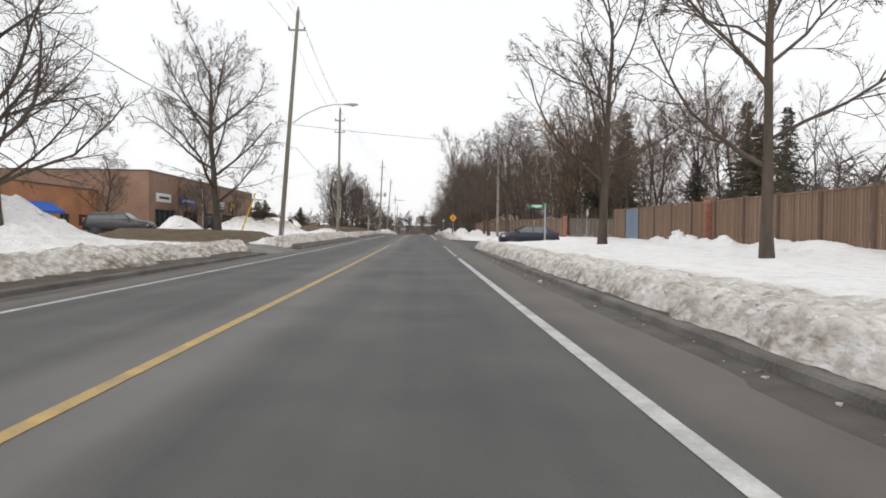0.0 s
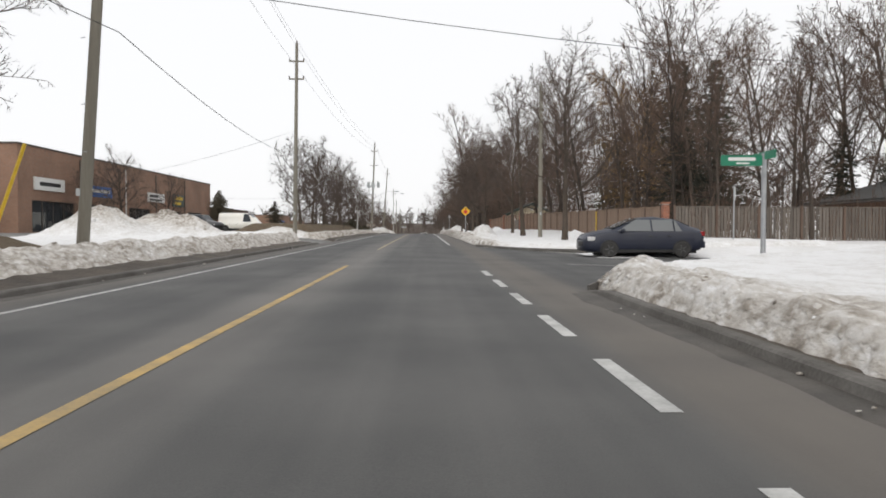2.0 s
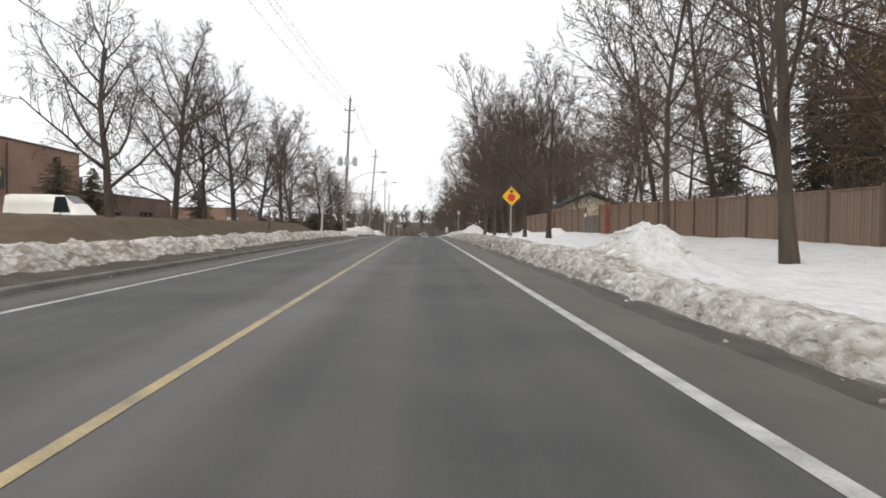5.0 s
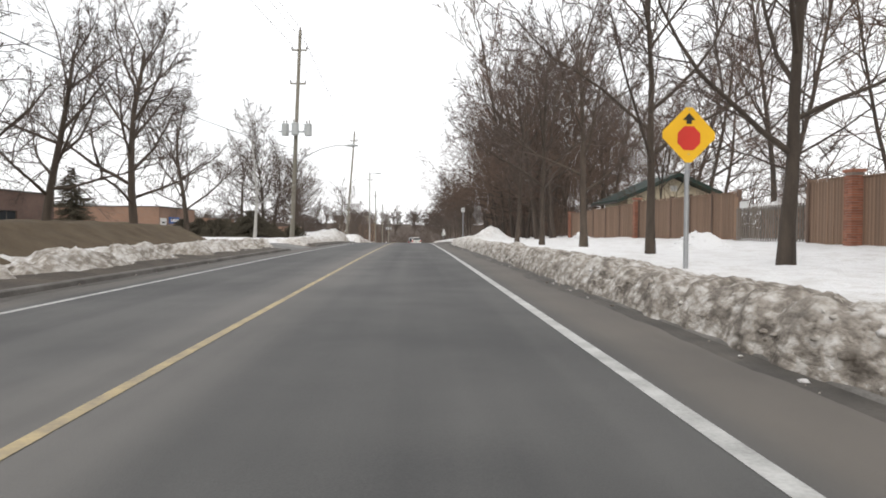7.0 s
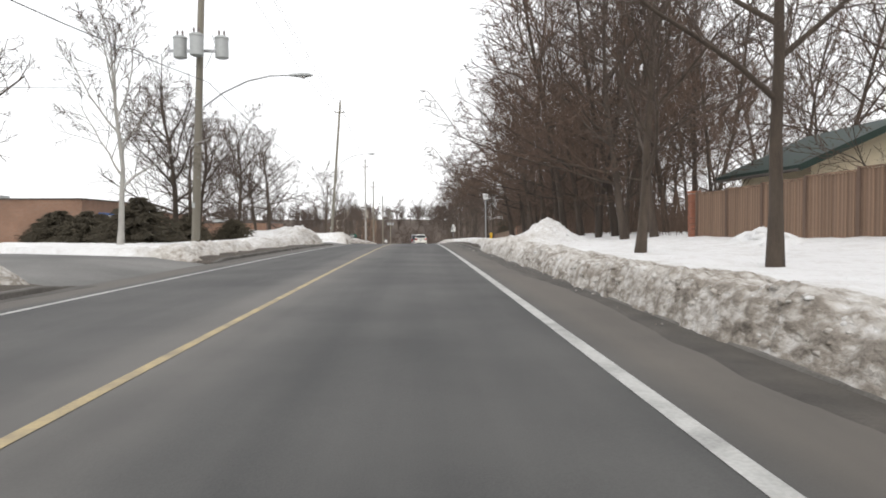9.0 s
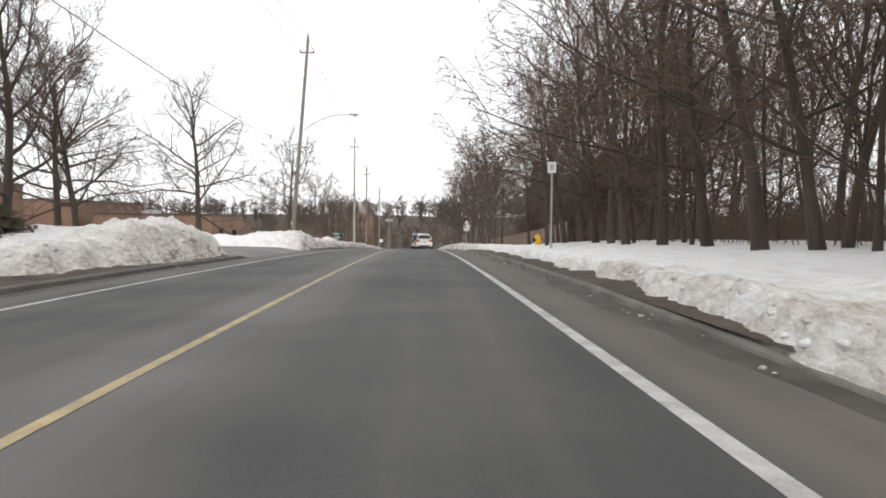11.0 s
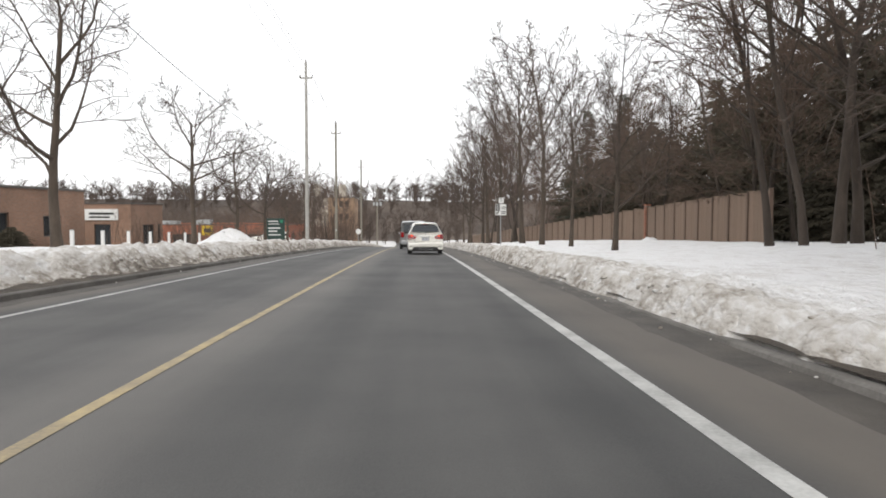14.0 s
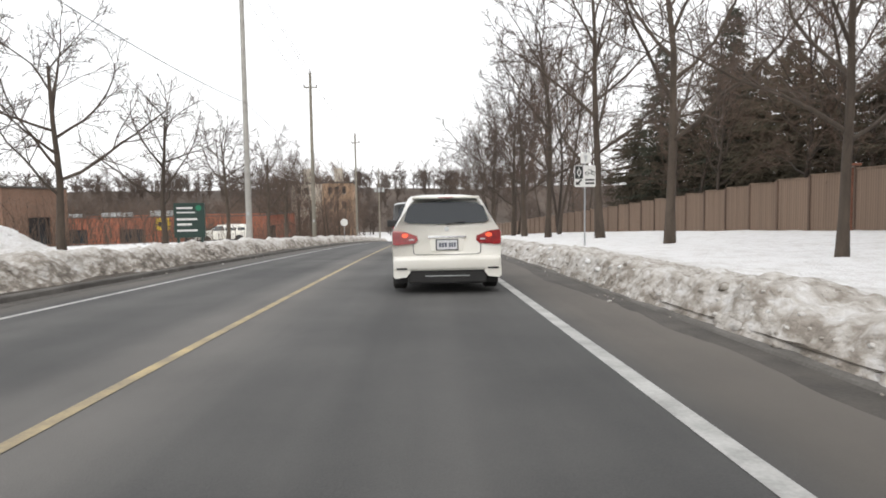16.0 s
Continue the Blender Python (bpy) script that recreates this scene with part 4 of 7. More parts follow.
def limb_system(seed, height, fork, spread, trunk_r, limbs, kids, levels, twig_r, lean=0.0, droop=0.0, up=0.35, thin=0.42, reach=0.44, fine=3):
    """A bare tree: trunk and limbs in one mesh, boughs and twigs in another."""
    rng = random.Random(seed)
    wood, twigs = ([], []), ([], [])

    def jitter(d, k):
        return (d + Vector((rng.gauss(0, k), rng.gauss(0, k), rng.gauss(0, k)))).normalized()

    def grow(p, d, length, r, level):
        n = (7, 6, 4, 2, 1)[min(level, 4)]
        if level >= levels:
            d = (jitter(d, 0.12) + Vector((0, 0, up * 0.25 - droop * 0.5))).normalized()
            e = p + d * length
            sliver(p, e, twig_r, *twigs)
            for _ in range(fine):
                q = p.lerp(e, rng.uniform(0.15, 0.9))
                sliver(q, q + (d + Vector((rng.gauss(0, 0.55), rng.gauss(0, 0.55), rng.gauss(0.1, 0.45) - droop * 0.4))).normalized() * length * rng.uniform(0.3, 0.7), twig_r * 0.75, *twigs)
            return
        pts, rad = [p.copy()], [r]
        end = max(r * (0.30 if level < 2 else 0.35), twig_r * 0.9)
        for i in range(n):
            d = jitter(d, 0.13 if level else 0.05)
            d = (d + Vector((0, 0, up * (0.30 if level == 1 else 0.16) - droop * level * 0.05))).normalized()
            pts.append(pts[-1] + d * (length / n))
            rad.append(r + (end - r) * ((i + 1) / n) ** 0.8)
        dest = wood if level < 2 else twigs
        tube(pts, rad, (9, 6, 4, 3)[min(level, 3)], dest[0], dest[1], cap=level < 2)
        count = limbs if level == 0 else kids[min(level - 1, len(kids) - 1)]
        for c in range(count):
            g = (c + rng.uniform(0.1, 0.9)) / count
            f = min(fork + (1 - fork) * g if level == 0 else 0.16 + 0.84 * g, 0.999)
            i = min(int(f * n), n - 1)
            q = pts[i].lerp(pts[i + 1], f * n - i)
            axis = (pts[i + 1] - pts[i]).normalized()
            if level == 0:
                a = 2.4 * c + rng.uniform(-0.5, 0.5)
                side = Vector((math.cos(a), math.sin(a), 0))
                angle = spread * (1.12 - 0.70 * g) * rng.uniform(0.85, 1.12)
                nl = height * reach * rng.uniform(0.82, 1.12) * (1.08 - 0.50 * g)
            else:
                side = axis.cross(Vector((rng.gauss(0, 1), rng.gauss(0, 1), rng.gauss(0, 0.5)))).normalized()
                angle = rng.uniform(0.50, 0.95) * min(spread, 1.15) * 0.95
                nl = length * rng.uniform(0.34, 0.58) * (1.18 - 0.62 * f)
            nd = (axis * math.cos(angle) + side * math.sin(angle)).normalized()
            nr = max(min(rad[i] * 0.70, r * (thin if level == 0 else 0.46)) * rng.uniform(0.75, 1.0), twig_r)
            grow(q, nd, nl, nr, level + 1)

    grow(Vector((0, 0, -0.25)), Vector((lean, 0, 1)).normalized(), height * 0.80, trunk_r, 0)
    return wood, twigs


def flare(vf, r):
    """Widens the foot of a trunk where it meets the ground."""
    return [Vector((v.x * (1 + 0.28 * math.exp(-max(v.z, 0) * 3)), v.y * (1 + 0.28 * math.exp(-max(v.z, 0) * 3)), v.z)) if math.hypot(v.x, v.y) < r * 1.5 and v.z < 1 else v for v in vf[0]], vf[1]


def bare_tree(seed, label, group, bark=BARK, twig=TWIG, **kw):
    """One bare tree at the origin, to be copied."""
    wood, twigs = limb_system(seed, **kw)
    t = thing("tree", label, "tree", group=group)
    part("trunk", flare(wood, kw["trunk_r"]), bark, t, smooth=True)
    part("crown", twigs, twig, t, "bare twiggy winter crown")
    return t


def spruce(seed, height, radius, mat, label, group, gap=0.0, bare=0.1, tiers=26, dense=9, broad=False, sprays=6.0):
    """An evergreen: whorls of drooping boughs, each hung with thin needle sprays."""
    rng = random.Random(seed)
    t = thing("spruce", label, "tree", group=group)
    part("trunk", rod([(0, 0, -0.2), (0.05, 0, height * 0.5), (0, 0, height * 0.98)], 0.02 * height, 0.03), BARK, t)
    verts, faces = [], []
    for k in range(tiers):
        f = bare + (1 - bare) * (k + 0.5) / tiers
        reach = radius * (min(1.0, 0.55 + f * 2.0) * (1 - f**3.0) if broad else (1 - f) ** 0.75) * rng.uniform(0.75, 1.15) + 0.18
        for b in range(dense):
            if rng.random() < gap:
                continue
            a = rng.uniform(0, 2 * math.pi)
            z = height * f + rng.uniform(-0.5, 0.5) * height / tiers
            length = reach * rng.uniform(0.55, 1.12)
            tip = rng.uniform(-0.05, 0.14) * length
            d = Vector((math.cos(a), math.sin(a), 0))
            side = Vector((-d.y, d.x, 0))
            n = max(5, int(length * sprays))
            for i in range(n):
                s = (i + rng.random()) / n
                p = d * (length * s) + Vector((0, 0, z - 0.30 * length * s + (0.12 * length + tip) * s * s))
                w = 0.42 * (1.08 - 0.7 * s) * min(1.0, 0.35 + length / 2.5)
                for sg in (-1, 1):
                    q = p + side * sg * w * rng.uniform(0.5, 1.3) + d * rng.uniform(0.08, 0.42) + Vector((0, 0, rng.uniform(-0.30, 0.05)))
                    m = p.lerp(q, 0.5) + Vector((rng.uniform(-0.05, 0.05), rng.uniform(-0.05, 0.05), rng.uniform(-0.13, -0.03)))
                    base = len(verts)
                    verts.extend((p, q, m))
                    faces.append((base, base + 1, base + 2))
    part("crown", (verts, faces), mat, t, "dense drooping evergreen needles")
    return t


def plant(proto, spots, sink=0.0):
    """Copies a tree to (x, y, scale, turn) spots; the first spot takes the tree itself."""
    for k, (x, y, s, turn) in enumerate(spots):
        m = pose(x, y, float(ground_z(x, y)) - sink, 0, 0, turn) @ Matrix.Diagonal((s, s, s, 1))
        if k == 0:
            proto.matrix_basis = m
        else:
            copy_thing(proto, m)


LEFT = "street trees along the car parks"
plant(bare_tree(11, "bare brown street tree with upswept branches behind the snow bank", LEFT, height=12.5, fork=0.20, spread=1.10, trunk_r=0.24, limbs=16, kids=(10, 7, 5), levels=4, twig_r=0.008, up=0.20, fine=4),
      [(-12.4, 42.0, 1.05, 0), (-13.4, 22.0, 0.92, 60), (-11.8, 99.0, 0.74, 210), (-12.2, 111.0, 0.78, 40), (-11.6, 122.5, 0.80, 300), (-13.2, 154.0, 0.74, 80), (-12.0, 162.0, 0.66, 160), (-30, 96, 0.62, 20)])
plant(bare_tree(12, "spreading bare street tree in dead grass and snow", LEFT, height=10.5, fork=0.24, spread=1.20, trunk_r=0.21, limbs=13, kids=(9, 6, 4), levels=4, twig_r=0.009, up=0.20, fine=4),
      [(-11.7, 92.5, 0.90, 0), (-14.8, 24.5, 1.1, 70), (-12.3, 105.0, 0.88, 140), (-12.0, 116.5, 0.88, 250), (-12.8, 133.0, 0.9, 20), (-12.9, 156.5, 0.85, 200), (-11.6, 165.4, 0.72, 100), (-29, 105, 0.7, 300), (-27.5, 60, 0.75, 200), (-31, 92, 0.66, 100)])
plant(bare_tree(13, "tall bare tree with long level branches beside the driveway", LEFT, height=13.0, fork=0.22, spread=1.50, trunk_r=0.27, limbs=19, kids=(8, 5, 4), levels=4, twig_r=0.010, up=0.07, thin=0.34, lean=0.10, reach=0.50, fine=3),
      [(-17.0, 194.5, 0.98, 40), (-22.8, 186, 1.0, 200)])
plant(bare_tree(14, "small bare vase-shaped tree behind the snow bank", LEFT, height=8.2, fork=0.34, spread=1.25, trunk_r=0.16, limbs=10, kids=(8, 5, 4), levels=4, twig_r=0.009, up=0.18, reach=0.50, fine=3),
      [(-11.3, 215.0, 1.0, 0), (-11.5, 202.5, 1.2, 120), (-11.6, 224.8, 0.97, 220), (-11.8, 234.0, 0.95, 60), (-12.4, 246.0, 1.0, 310), (-12.0, 256.0, 1.05, 170), (-13.5, 270, 1.1, 90)])
plant(bare_tree(15, "slim pale birch with a few clinging leaves by the pole", LEFT, bark=CONCRETE, height=9.6, fork=0.32, spread=0.95, trunk_r=0.13, limbs=11, kids=(7, 5, 4), levels=4, twig_r=0.009, up=0.16, lean=0.06, fine=3),
      [(-11.3, 142.4, 1.0, 0)])

RIGHT = "street trees before the fences"
plant(bare_tree(21, "bare street tree with forked trunk in the snowy verge", RIGHT, height=10.5, fork=0.30, spread=1.05, trunk_r=0.17, limbs=11, kids=(8, 6, 4), levels=4, twig_r=0.010, up=0.24, reach=0.50, fine=3),
      [(8.9, 17.3, 1.05, 160), (8.7, 32.7, 1.25, 210), (8.5, 68.2, 1.05, 0), (8.1, 82.5, 1.15, 90), (7.2, 107.4, 0.95, 200), (6.8, 121.9, 0.98, 20), (5.9, 134.3, 0.85, 280), (7.5, 189.4, 0.7, 60), (7.6, 206.6, 0.72, 330), (8.7, 236.0, 1.35, 140), (8.2, 258, 1.4, 40), (8.6, 268, 1.25, 200), (8.0, 284, 1.3, 300)])
plant(bare_tree(22, "slender bare street tree in the snowy verge", RIGHT, height=11.0, fork=0.28, spread=0.95, trunk_r=0.135, limbs=12, kids=(8, 5, 4), levels=4, twig_r=0.010, up=0.26, fine=3),
      [(8.3, 91.0, 1.1, 110), (6.8, 114.0, 0.98, 250), (6.2, 127.9, 0.98, 70), (7.1, 180.6, 0.7, 180), (7.9, 215.3, 0.8, 30), (8.3, 225.5, 1.25, 300), (8.0, 246.5, 1.4, 10), (7.6, 276, 1.25, 80), (8.2, 296, 1.3, 150)])

WOODS = "trees of the woods"
wood_a = bare_tree(31, "tall bare tree at the edge of the woods", WOODS, BARK_WOOD, TWIG_BROWN, height=16.0, fork=0.30, spread=0.90, trunk_r=0.17, limbs=13, thin=0.40, kids=(7, 5, 3), levels=4, twig_r=0.012, up=0.24, reach=0.36, fine=3)
wood_b = bare_tree(32, "slender bare tree crowding the woods", WOODS, BARK_WOOD, TWIG_BROWN, height=14.5, fork=0.34, spread=0.80, trunk_r=0.12, limbs=11, kids=(6, 5, 3), levels=4, twig_r=0.012, up=0.28, lean=0.08, reach=0.32, fine=2)
wood_c = bare_tree(33, "leaning bare tree of the woods with arching boughs", WOODS, BARK_WOOD, TWIG_BROWN, height=14.5, fork=0.20, spread=1.20, trunk_r=0.17, limbs=14, thin=0.40, kids=(7, 5, 4), levels=4, twig_r=0.011, up=0.16, lean=0.22, reach=0.46, fine=3)
wood_d = bare_tree(34, "multi-stemmed bare scrub tree full of fine twigs", WOODS, BARK_WOOD, TWIG_BROWN, height=9.0, fork=0.05, spread=0.95, trunk_r=0.09, limbs=10, kids=(7, 4, 3), levels=4, twig_r=0.010, up=0.24, reach=0.5, fine=2)
rng = random.Random(5)


def scatter(count, x0, x1, y0, y1, least, taken):
    out = []
    for _ in range(count * 30):
        if len(out) == count:
            break
        x, y = x0 + (x1 - x0) * rng.random() ** 1.35, rng.uniform(y0, y1)
        if all((x - a) ** 2 + (y - b) ** 2 > least**2 for a, b in taken):
            taken.append((x, y))
            out.append((x, y, rng.uniform(0.82, 1.18), rng.uniform(0, 360)))
    return out


taken = []
near_wood = scatter(44, 11.6, 32, 148, 206, 1.5, taken)
mid_wood = scatter(24, 16.5, 46, 70, 139, 3.0, taken)
far_wood = scatter(16, 17.5, 42, 208, 330, 3.5, taken)
tall = [(9.6, 152.5, 1.36, 30), (9.8, 161.5, 1.36, 140), (9.9, 170.0, 1.28, 250), (10.2, 178.5, 1.2, 80)]
plant(wood_a, near_wood[0::3] + mid_wood[0::3] + far_wood[0::3])
plant(wood_b, tall + near_wood[1::3] + mid_wood[1::3] + far_wood[1::3])
edge_wood = [(9.6, 147.5, 1.15, 165), (10.8, 153.0, 1.1, 200), (10.6, 160.0, 1.0, 180), (10.6, 167.0, 1.08, 150), (10.0, 175.0, 1.02, 190), (10.6, 183.0, 1.08, 175), (10.4, 191.0, 1.0, 205), (13.8, 99, 0.95, 180), (14.2, 86, 0.95, 200), (13.6, 92.5, 0.9, 170), (13.4, 106, 0.9, 190), (10.8, 147.0, 1.0, 140)]
plant(wood_c, edge_wood + near_wood[2::3] + mid_wood[2::3])
scrub = scatter(12, 10.5, 15.0, 147, 178, 1.8, taken) + scatter(10, 15.5, 26, 72, 140, 2.5, taken) + scatter(5, 18.0, 24, 225, 300, 3, taken) + [(-12.5 - 2.3 * (k % 6), 293 + 1.9 * k, 0.95 + 0.08 * (k % 4), 51 * k) for k in range(14)]
plant(wood_d, scrub)
behind = [(17.0, 73, 0.85, 200), (15.6, 78, 0.8, 310), (18.2, 69, 0.7, 40), (16.4, 83, 0.9, 100), (20.5, 67, 0.75, 120), (23.5, 70, 0.8, 20), (26, 74, 0.85, 250), (21, 63.5, 0.6, 80), (24, 8, 1.0, 10), (20, -4, 0.9, 80), (27, 22, 1.0, 200), (32, 36, 1.1, 300), (30, 62, 0.9, 40)]
for x, y, s, a in behind:
    copy_thing(wood_a, pose(x, y, float(ground_z(x, y)), 0, 0, a) @ Matrix.Diagonal((s, s, s, 1)))

EVER = "evergreens behind the fences"
sp1 = spruce(41, 13.0, 3.0, NEEDLE, "tall dark green spruce behind the wooden fence", EVER, gap=0.2, tiers=36, dense=13, sprays=7)
plant(sp1, [(21.5, 84, 1.12, 100), (27, 90, 1.1, 40), (23.5, 108, 0.85, 150), (28.5, 112, 0.95, 200), (34, 118, 1.0, 10), (27, 128, 0.9, 60), (36, 75, 1.05, 300), (40, 74, 1.0, 120), (31, 77, 0.6, 20), (20.2, 247, 1.0, 80), (19.8, 259, 1.05, 90)])
willow = bare_tree(45, "loose ochre-twigged willow behind the tan fence", EVER, BARK_WOOD, OCHRE, height=11.5, fork=0.12, spread=0.95, trunk_r=0.20, limbs=15, kids=(8, 6, 5), levels=4, twig_r=0.010, up=0.12, droop=0.9, reach=0.34, fine=4)
plant(willow, [(19.5, 86, 1.2, 0), (21, 93, 1.35, 90), (24, 100, 1.35, 200)])
sp3 = spruce(44, 10.0, 3.3, NEEDLE_DARK, "tall dark evergreen screening the fence", EVER, bare=0.02, tiers=32, dense=12, broad=True, sprays=8)
row = random.Random(44)
screen = [(float(np.interp(y, [207, 228, 262], [14.0, 16.3, 14.6])) + row.uniform(5.5, 6.3), y + row.uniform(-0.5, 0.5), row.uniform(0.78, 1.12), row.uniform(0, 360)) for y in range(210, 268, 4)]
plant(sp3, screen + [(24.5, 213 + 7 * k, 1.15 + 0.12 * (k % 2), 75 * k) for k in range(2)] + [(31.0, 62, 1.0, 50), (-27, 118, 0.5, 30), (-32, 134, 0.55, 140), (-26, 147, 0.5, 220)])
far_wood += [(10.6 + 1.3 * (k % 4), 256 + 6.5 * k, 0.9 + 0.06 * (k % 3), 70 * k) for k in range(9)]
hanging = [(16.2 + 0.9 * (k % 3), 209 + 5.2 * k, 0.62 + 0.07 * (k % 3), 130 + 37 * k) for k in range(9)]
for x, y, s, a in far_wood[-9:]:
    copy_thing(wood_b, pose(x, y, float(ground_z(x, y)), 0, 0, a) @ Matrix.Diagonal((s, s, s, 1)))
for x, y, s, a in hanging:
    copy_thing(wood_c if int(y) % 2 else wood_a, pose(x, y, float(ground_z(x, y)), 0, 0, a) @ Matrix.Diagonal((s, s, s, 1)))

HEDGE_SPOTS = [(-12.8, 148, 0.67), (-13.6, 150.5, 0.77), (-14.6, 153.5, 0.72), (-15.6, 149, 0.74), (-13.6, 157, 0.77), (-16.6, 155, 0.83), (-11.4, 158.5, 0.67), (-11.8, 161, 0.67), (-18.6, 157, 0.80), (-17.6, 150.5, 0.77), (-12.2, 152.5, 0.64), (-20.4, 155, 0.80), (-34.3, 211.5, 0.8), (-26.0, 210.8, 0.6), (-19.9, 214.5, 0.5)]
hedge = spruce(43, 3.4, 3.2, NEEDLE_DARK, "low brown juniper bush beside the driveway", "low bushes by the driveway", bare=0.02, tiers=18, dense=20, broad=True, sprays=9)
plant(hedge, [(x, y, s, 40 * k) for k, (x, y, s) in enumerate(HEDGE_SPOTS)])


def brush(name, label, x0, x1, y0, y1, count, height, seed):
    """Undergrowth of thin upright stems, too dense to tell apart."""
    rr = random.Random(seed)
    verts, faces = [], []
    for _ in range(count):
        x, y = rr.uniform(x0, x1), rr.uniform(y0, y1)
        p = Vector((x, y, float(ground_z(x, y)) - 0.1))
        h = height * rr.uniform(0.5, 1.2)
        d = Vector((rr.gauss(0, 0.22), rr.gauss(0, 0.22), 1)).normalized()
        q = p + d * h * 0.55
        e = q + (d + Vector((rr.gauss(0, 0.3), rr.gauss(0, 0.3), 0))).normalized() * h * 0.5
        r = rr.uniform(0.008, 0.022)
        tube([p, q, e], [r, r * 0.8, r * 0.4], 3, verts, faces, cap=False)
        for _ in range(5):
            s = q.lerp(e, rr.random()) if rr.random() < 0.6 else p.lerp(q, rr.uniform(0.3, 1))
            f = s + Vector((rr.gauss(0, 0.35), rr.gauss(0, 0.35), rr.uniform(0.1, 0.6))) * h * 0.22
            spike(s, f, r * 0.6, verts, faces)
    tagged(part(name, (verts, faces), TWIG_BROWN), label, "undergrowth", kind="stuff")


def canopy(label, spots, per, seed):
    """Fine upper twigs that close the crowns of the woods, far too many to tell apart."""
    rr = random.Random(seed)
    verts, faces = [], []
    for x, y, s, _ in spots:
        g = float(ground_z(x, y))
        for _ in range(per):
            a, q, h = rr.uniform(0, 6.283), rr.random() ** 0.6, rr.uniform(0.30, 1.0)
            rad = 4.2 * s * q * (1.15 - 0.75 * abs(h - 0.55) / 0.45)
            p = Vector((x + rad * math.cos(a), y + rad * math.sin(a), g + 14.0 * s * h))
            d = Vector((math.cos(a) * 0.6 + rr.gauss(0, 0.4), math.sin(a) * 0.6 + rr.gauss(0, 0.4), rr.uniform(0.0, 1.0))).normalized()
            e = p + d * rr.uniform(0.5, 1.5)
            spike(p, e, 0.013, verts, faces)
            for _ in range(2):
                q2 = p.lerp(e, rr.uniform(0.3, 0.9))
                spike(q2, q2 + (d + Vector((rr.gauss(0, 0.6), rr.gauss(0, 0.6), rr.gauss(0, 0.4)))).normalized() * rr.uniform(0.25, 0.8), 0.009, verts, faces)
    tagged(part("canopy_twigs", (verts, faces), TWIG_BROWN), label, "twigs", kind="stuff")


canopy("fine brown canopy twigs of the woods", edge_wood + near_wood, 130, 71)
canopy("fine brown canopy twigs behind the fences", mid_wood + far_wood + hanging, 110, 72)
brush("undergrowth", "dense bare brown undergrowth at the woods' edge", 11.4, 26, 146, 197, 3600, 2.6, 51)
brush("undergrowth", "dense bare brown undergrowth behind the fence", 14.5, 30, 64, 142, 2200, 3.2, 52)
brush("undergrowth", "bare brown brush beyond the car parks", -26, -15, 236, 330, 1600, 3.0, 53)
brush("undergrowth", "tall bare brown thicket before the far buildings", -36, -12.5, 316, 339, 2200, 7.5, 54)


# ---- distant woods: a wooded rise closing the view, with far bare crowns on it ----
def rise(x, y):
    up = np.clip((y - 425 - 0.10 * np.abs(x)) / 75, 0, 1)
    return road_z(np.minimum(y, 430)) - 0.2 + 16.5 * up * up * (3 - 2 * up) * (0.85 + 0.3 * fbm(x / 60 + 40, y / 60 + 9, 3))


sheet("hillside", spaced(-330, 240, 6), spaced(420, 640, 6), rise, LEAF_LITTER, "distant brown wooded hillside beyond the road", "hillside")


def far_belt(label, spots, height, seed):
    rr = random.Random(seed)
    verts, faces = [], []
    for x, y, z in spots:
        h = height * rr.uniform(0.7, 1.25)
        tube([Vector((x, y, z - 2)), Vector((x + rr.gauss(0, 0.4), y, z + h * 0.55))], [0.22, 0.10], 3, verts, faces, cap=False)
        for _ in range(14):
            a, s = rr.uniform(0, 6.28), rr.uniform(0.1, 0.7)
            p = Vector((x, y, z + h * s))
            e = p + Vector((math.cos(a) * h * 0.24, math.sin(a) * h * 0.24, h * rr.uniform(0.05, 0.40))) * rr.uniform(0.4, 1.1)
            tube([p, e], [0.10, 0.05], 3, verts, faces, cap=False)
            for _ in range(13):
                q = p.lerp(e, rr.uniform(0.2, 1))
                sliver(q, q + Vector((rr.gauss(0, 1), rr.gauss(0, 1), rr.uniform(0.1, 1.5))) * h * 0.085, 0.06, verts, faces)
    tagged(part("far_woods", (verts, faces), TWIG), label, "woods", kind="stuff")


rr = random.Random(77)
far_belt("distant grey-brown bare woods beyond the road", [(x, y, float(rise(np.array(x), np.array(y)))) for x, y in ((rr.uniform(-200, 130), 405 + 95 * rr.random() ** 1.2) for _ in range(560))], 12, 1)
far_belt("distant bare crowns along the crest of the rise", [(x, y, float(rise(np.array(x), np.array(y)))) for x, y in ((rr.uniform(-190, 90), rr.uniform(478, 520)) for _ in range(260))], 9, 4)
far_belt("distant bare woods beyond the brick units", [(x, y, float(ground_z(-60, y))) for x, y in ((rr.uniform(-170, -62), rr.uniform(315, 420)) for _ in range(300))], 11, 2)
far_belt("distant bare trees beyond the side street", [(x, y, float(ground_z(50, y))) for x, y in ((rr.uniform(48, 110), rr.uniform(20, 330)) for _ in range(160))], 14, 3)


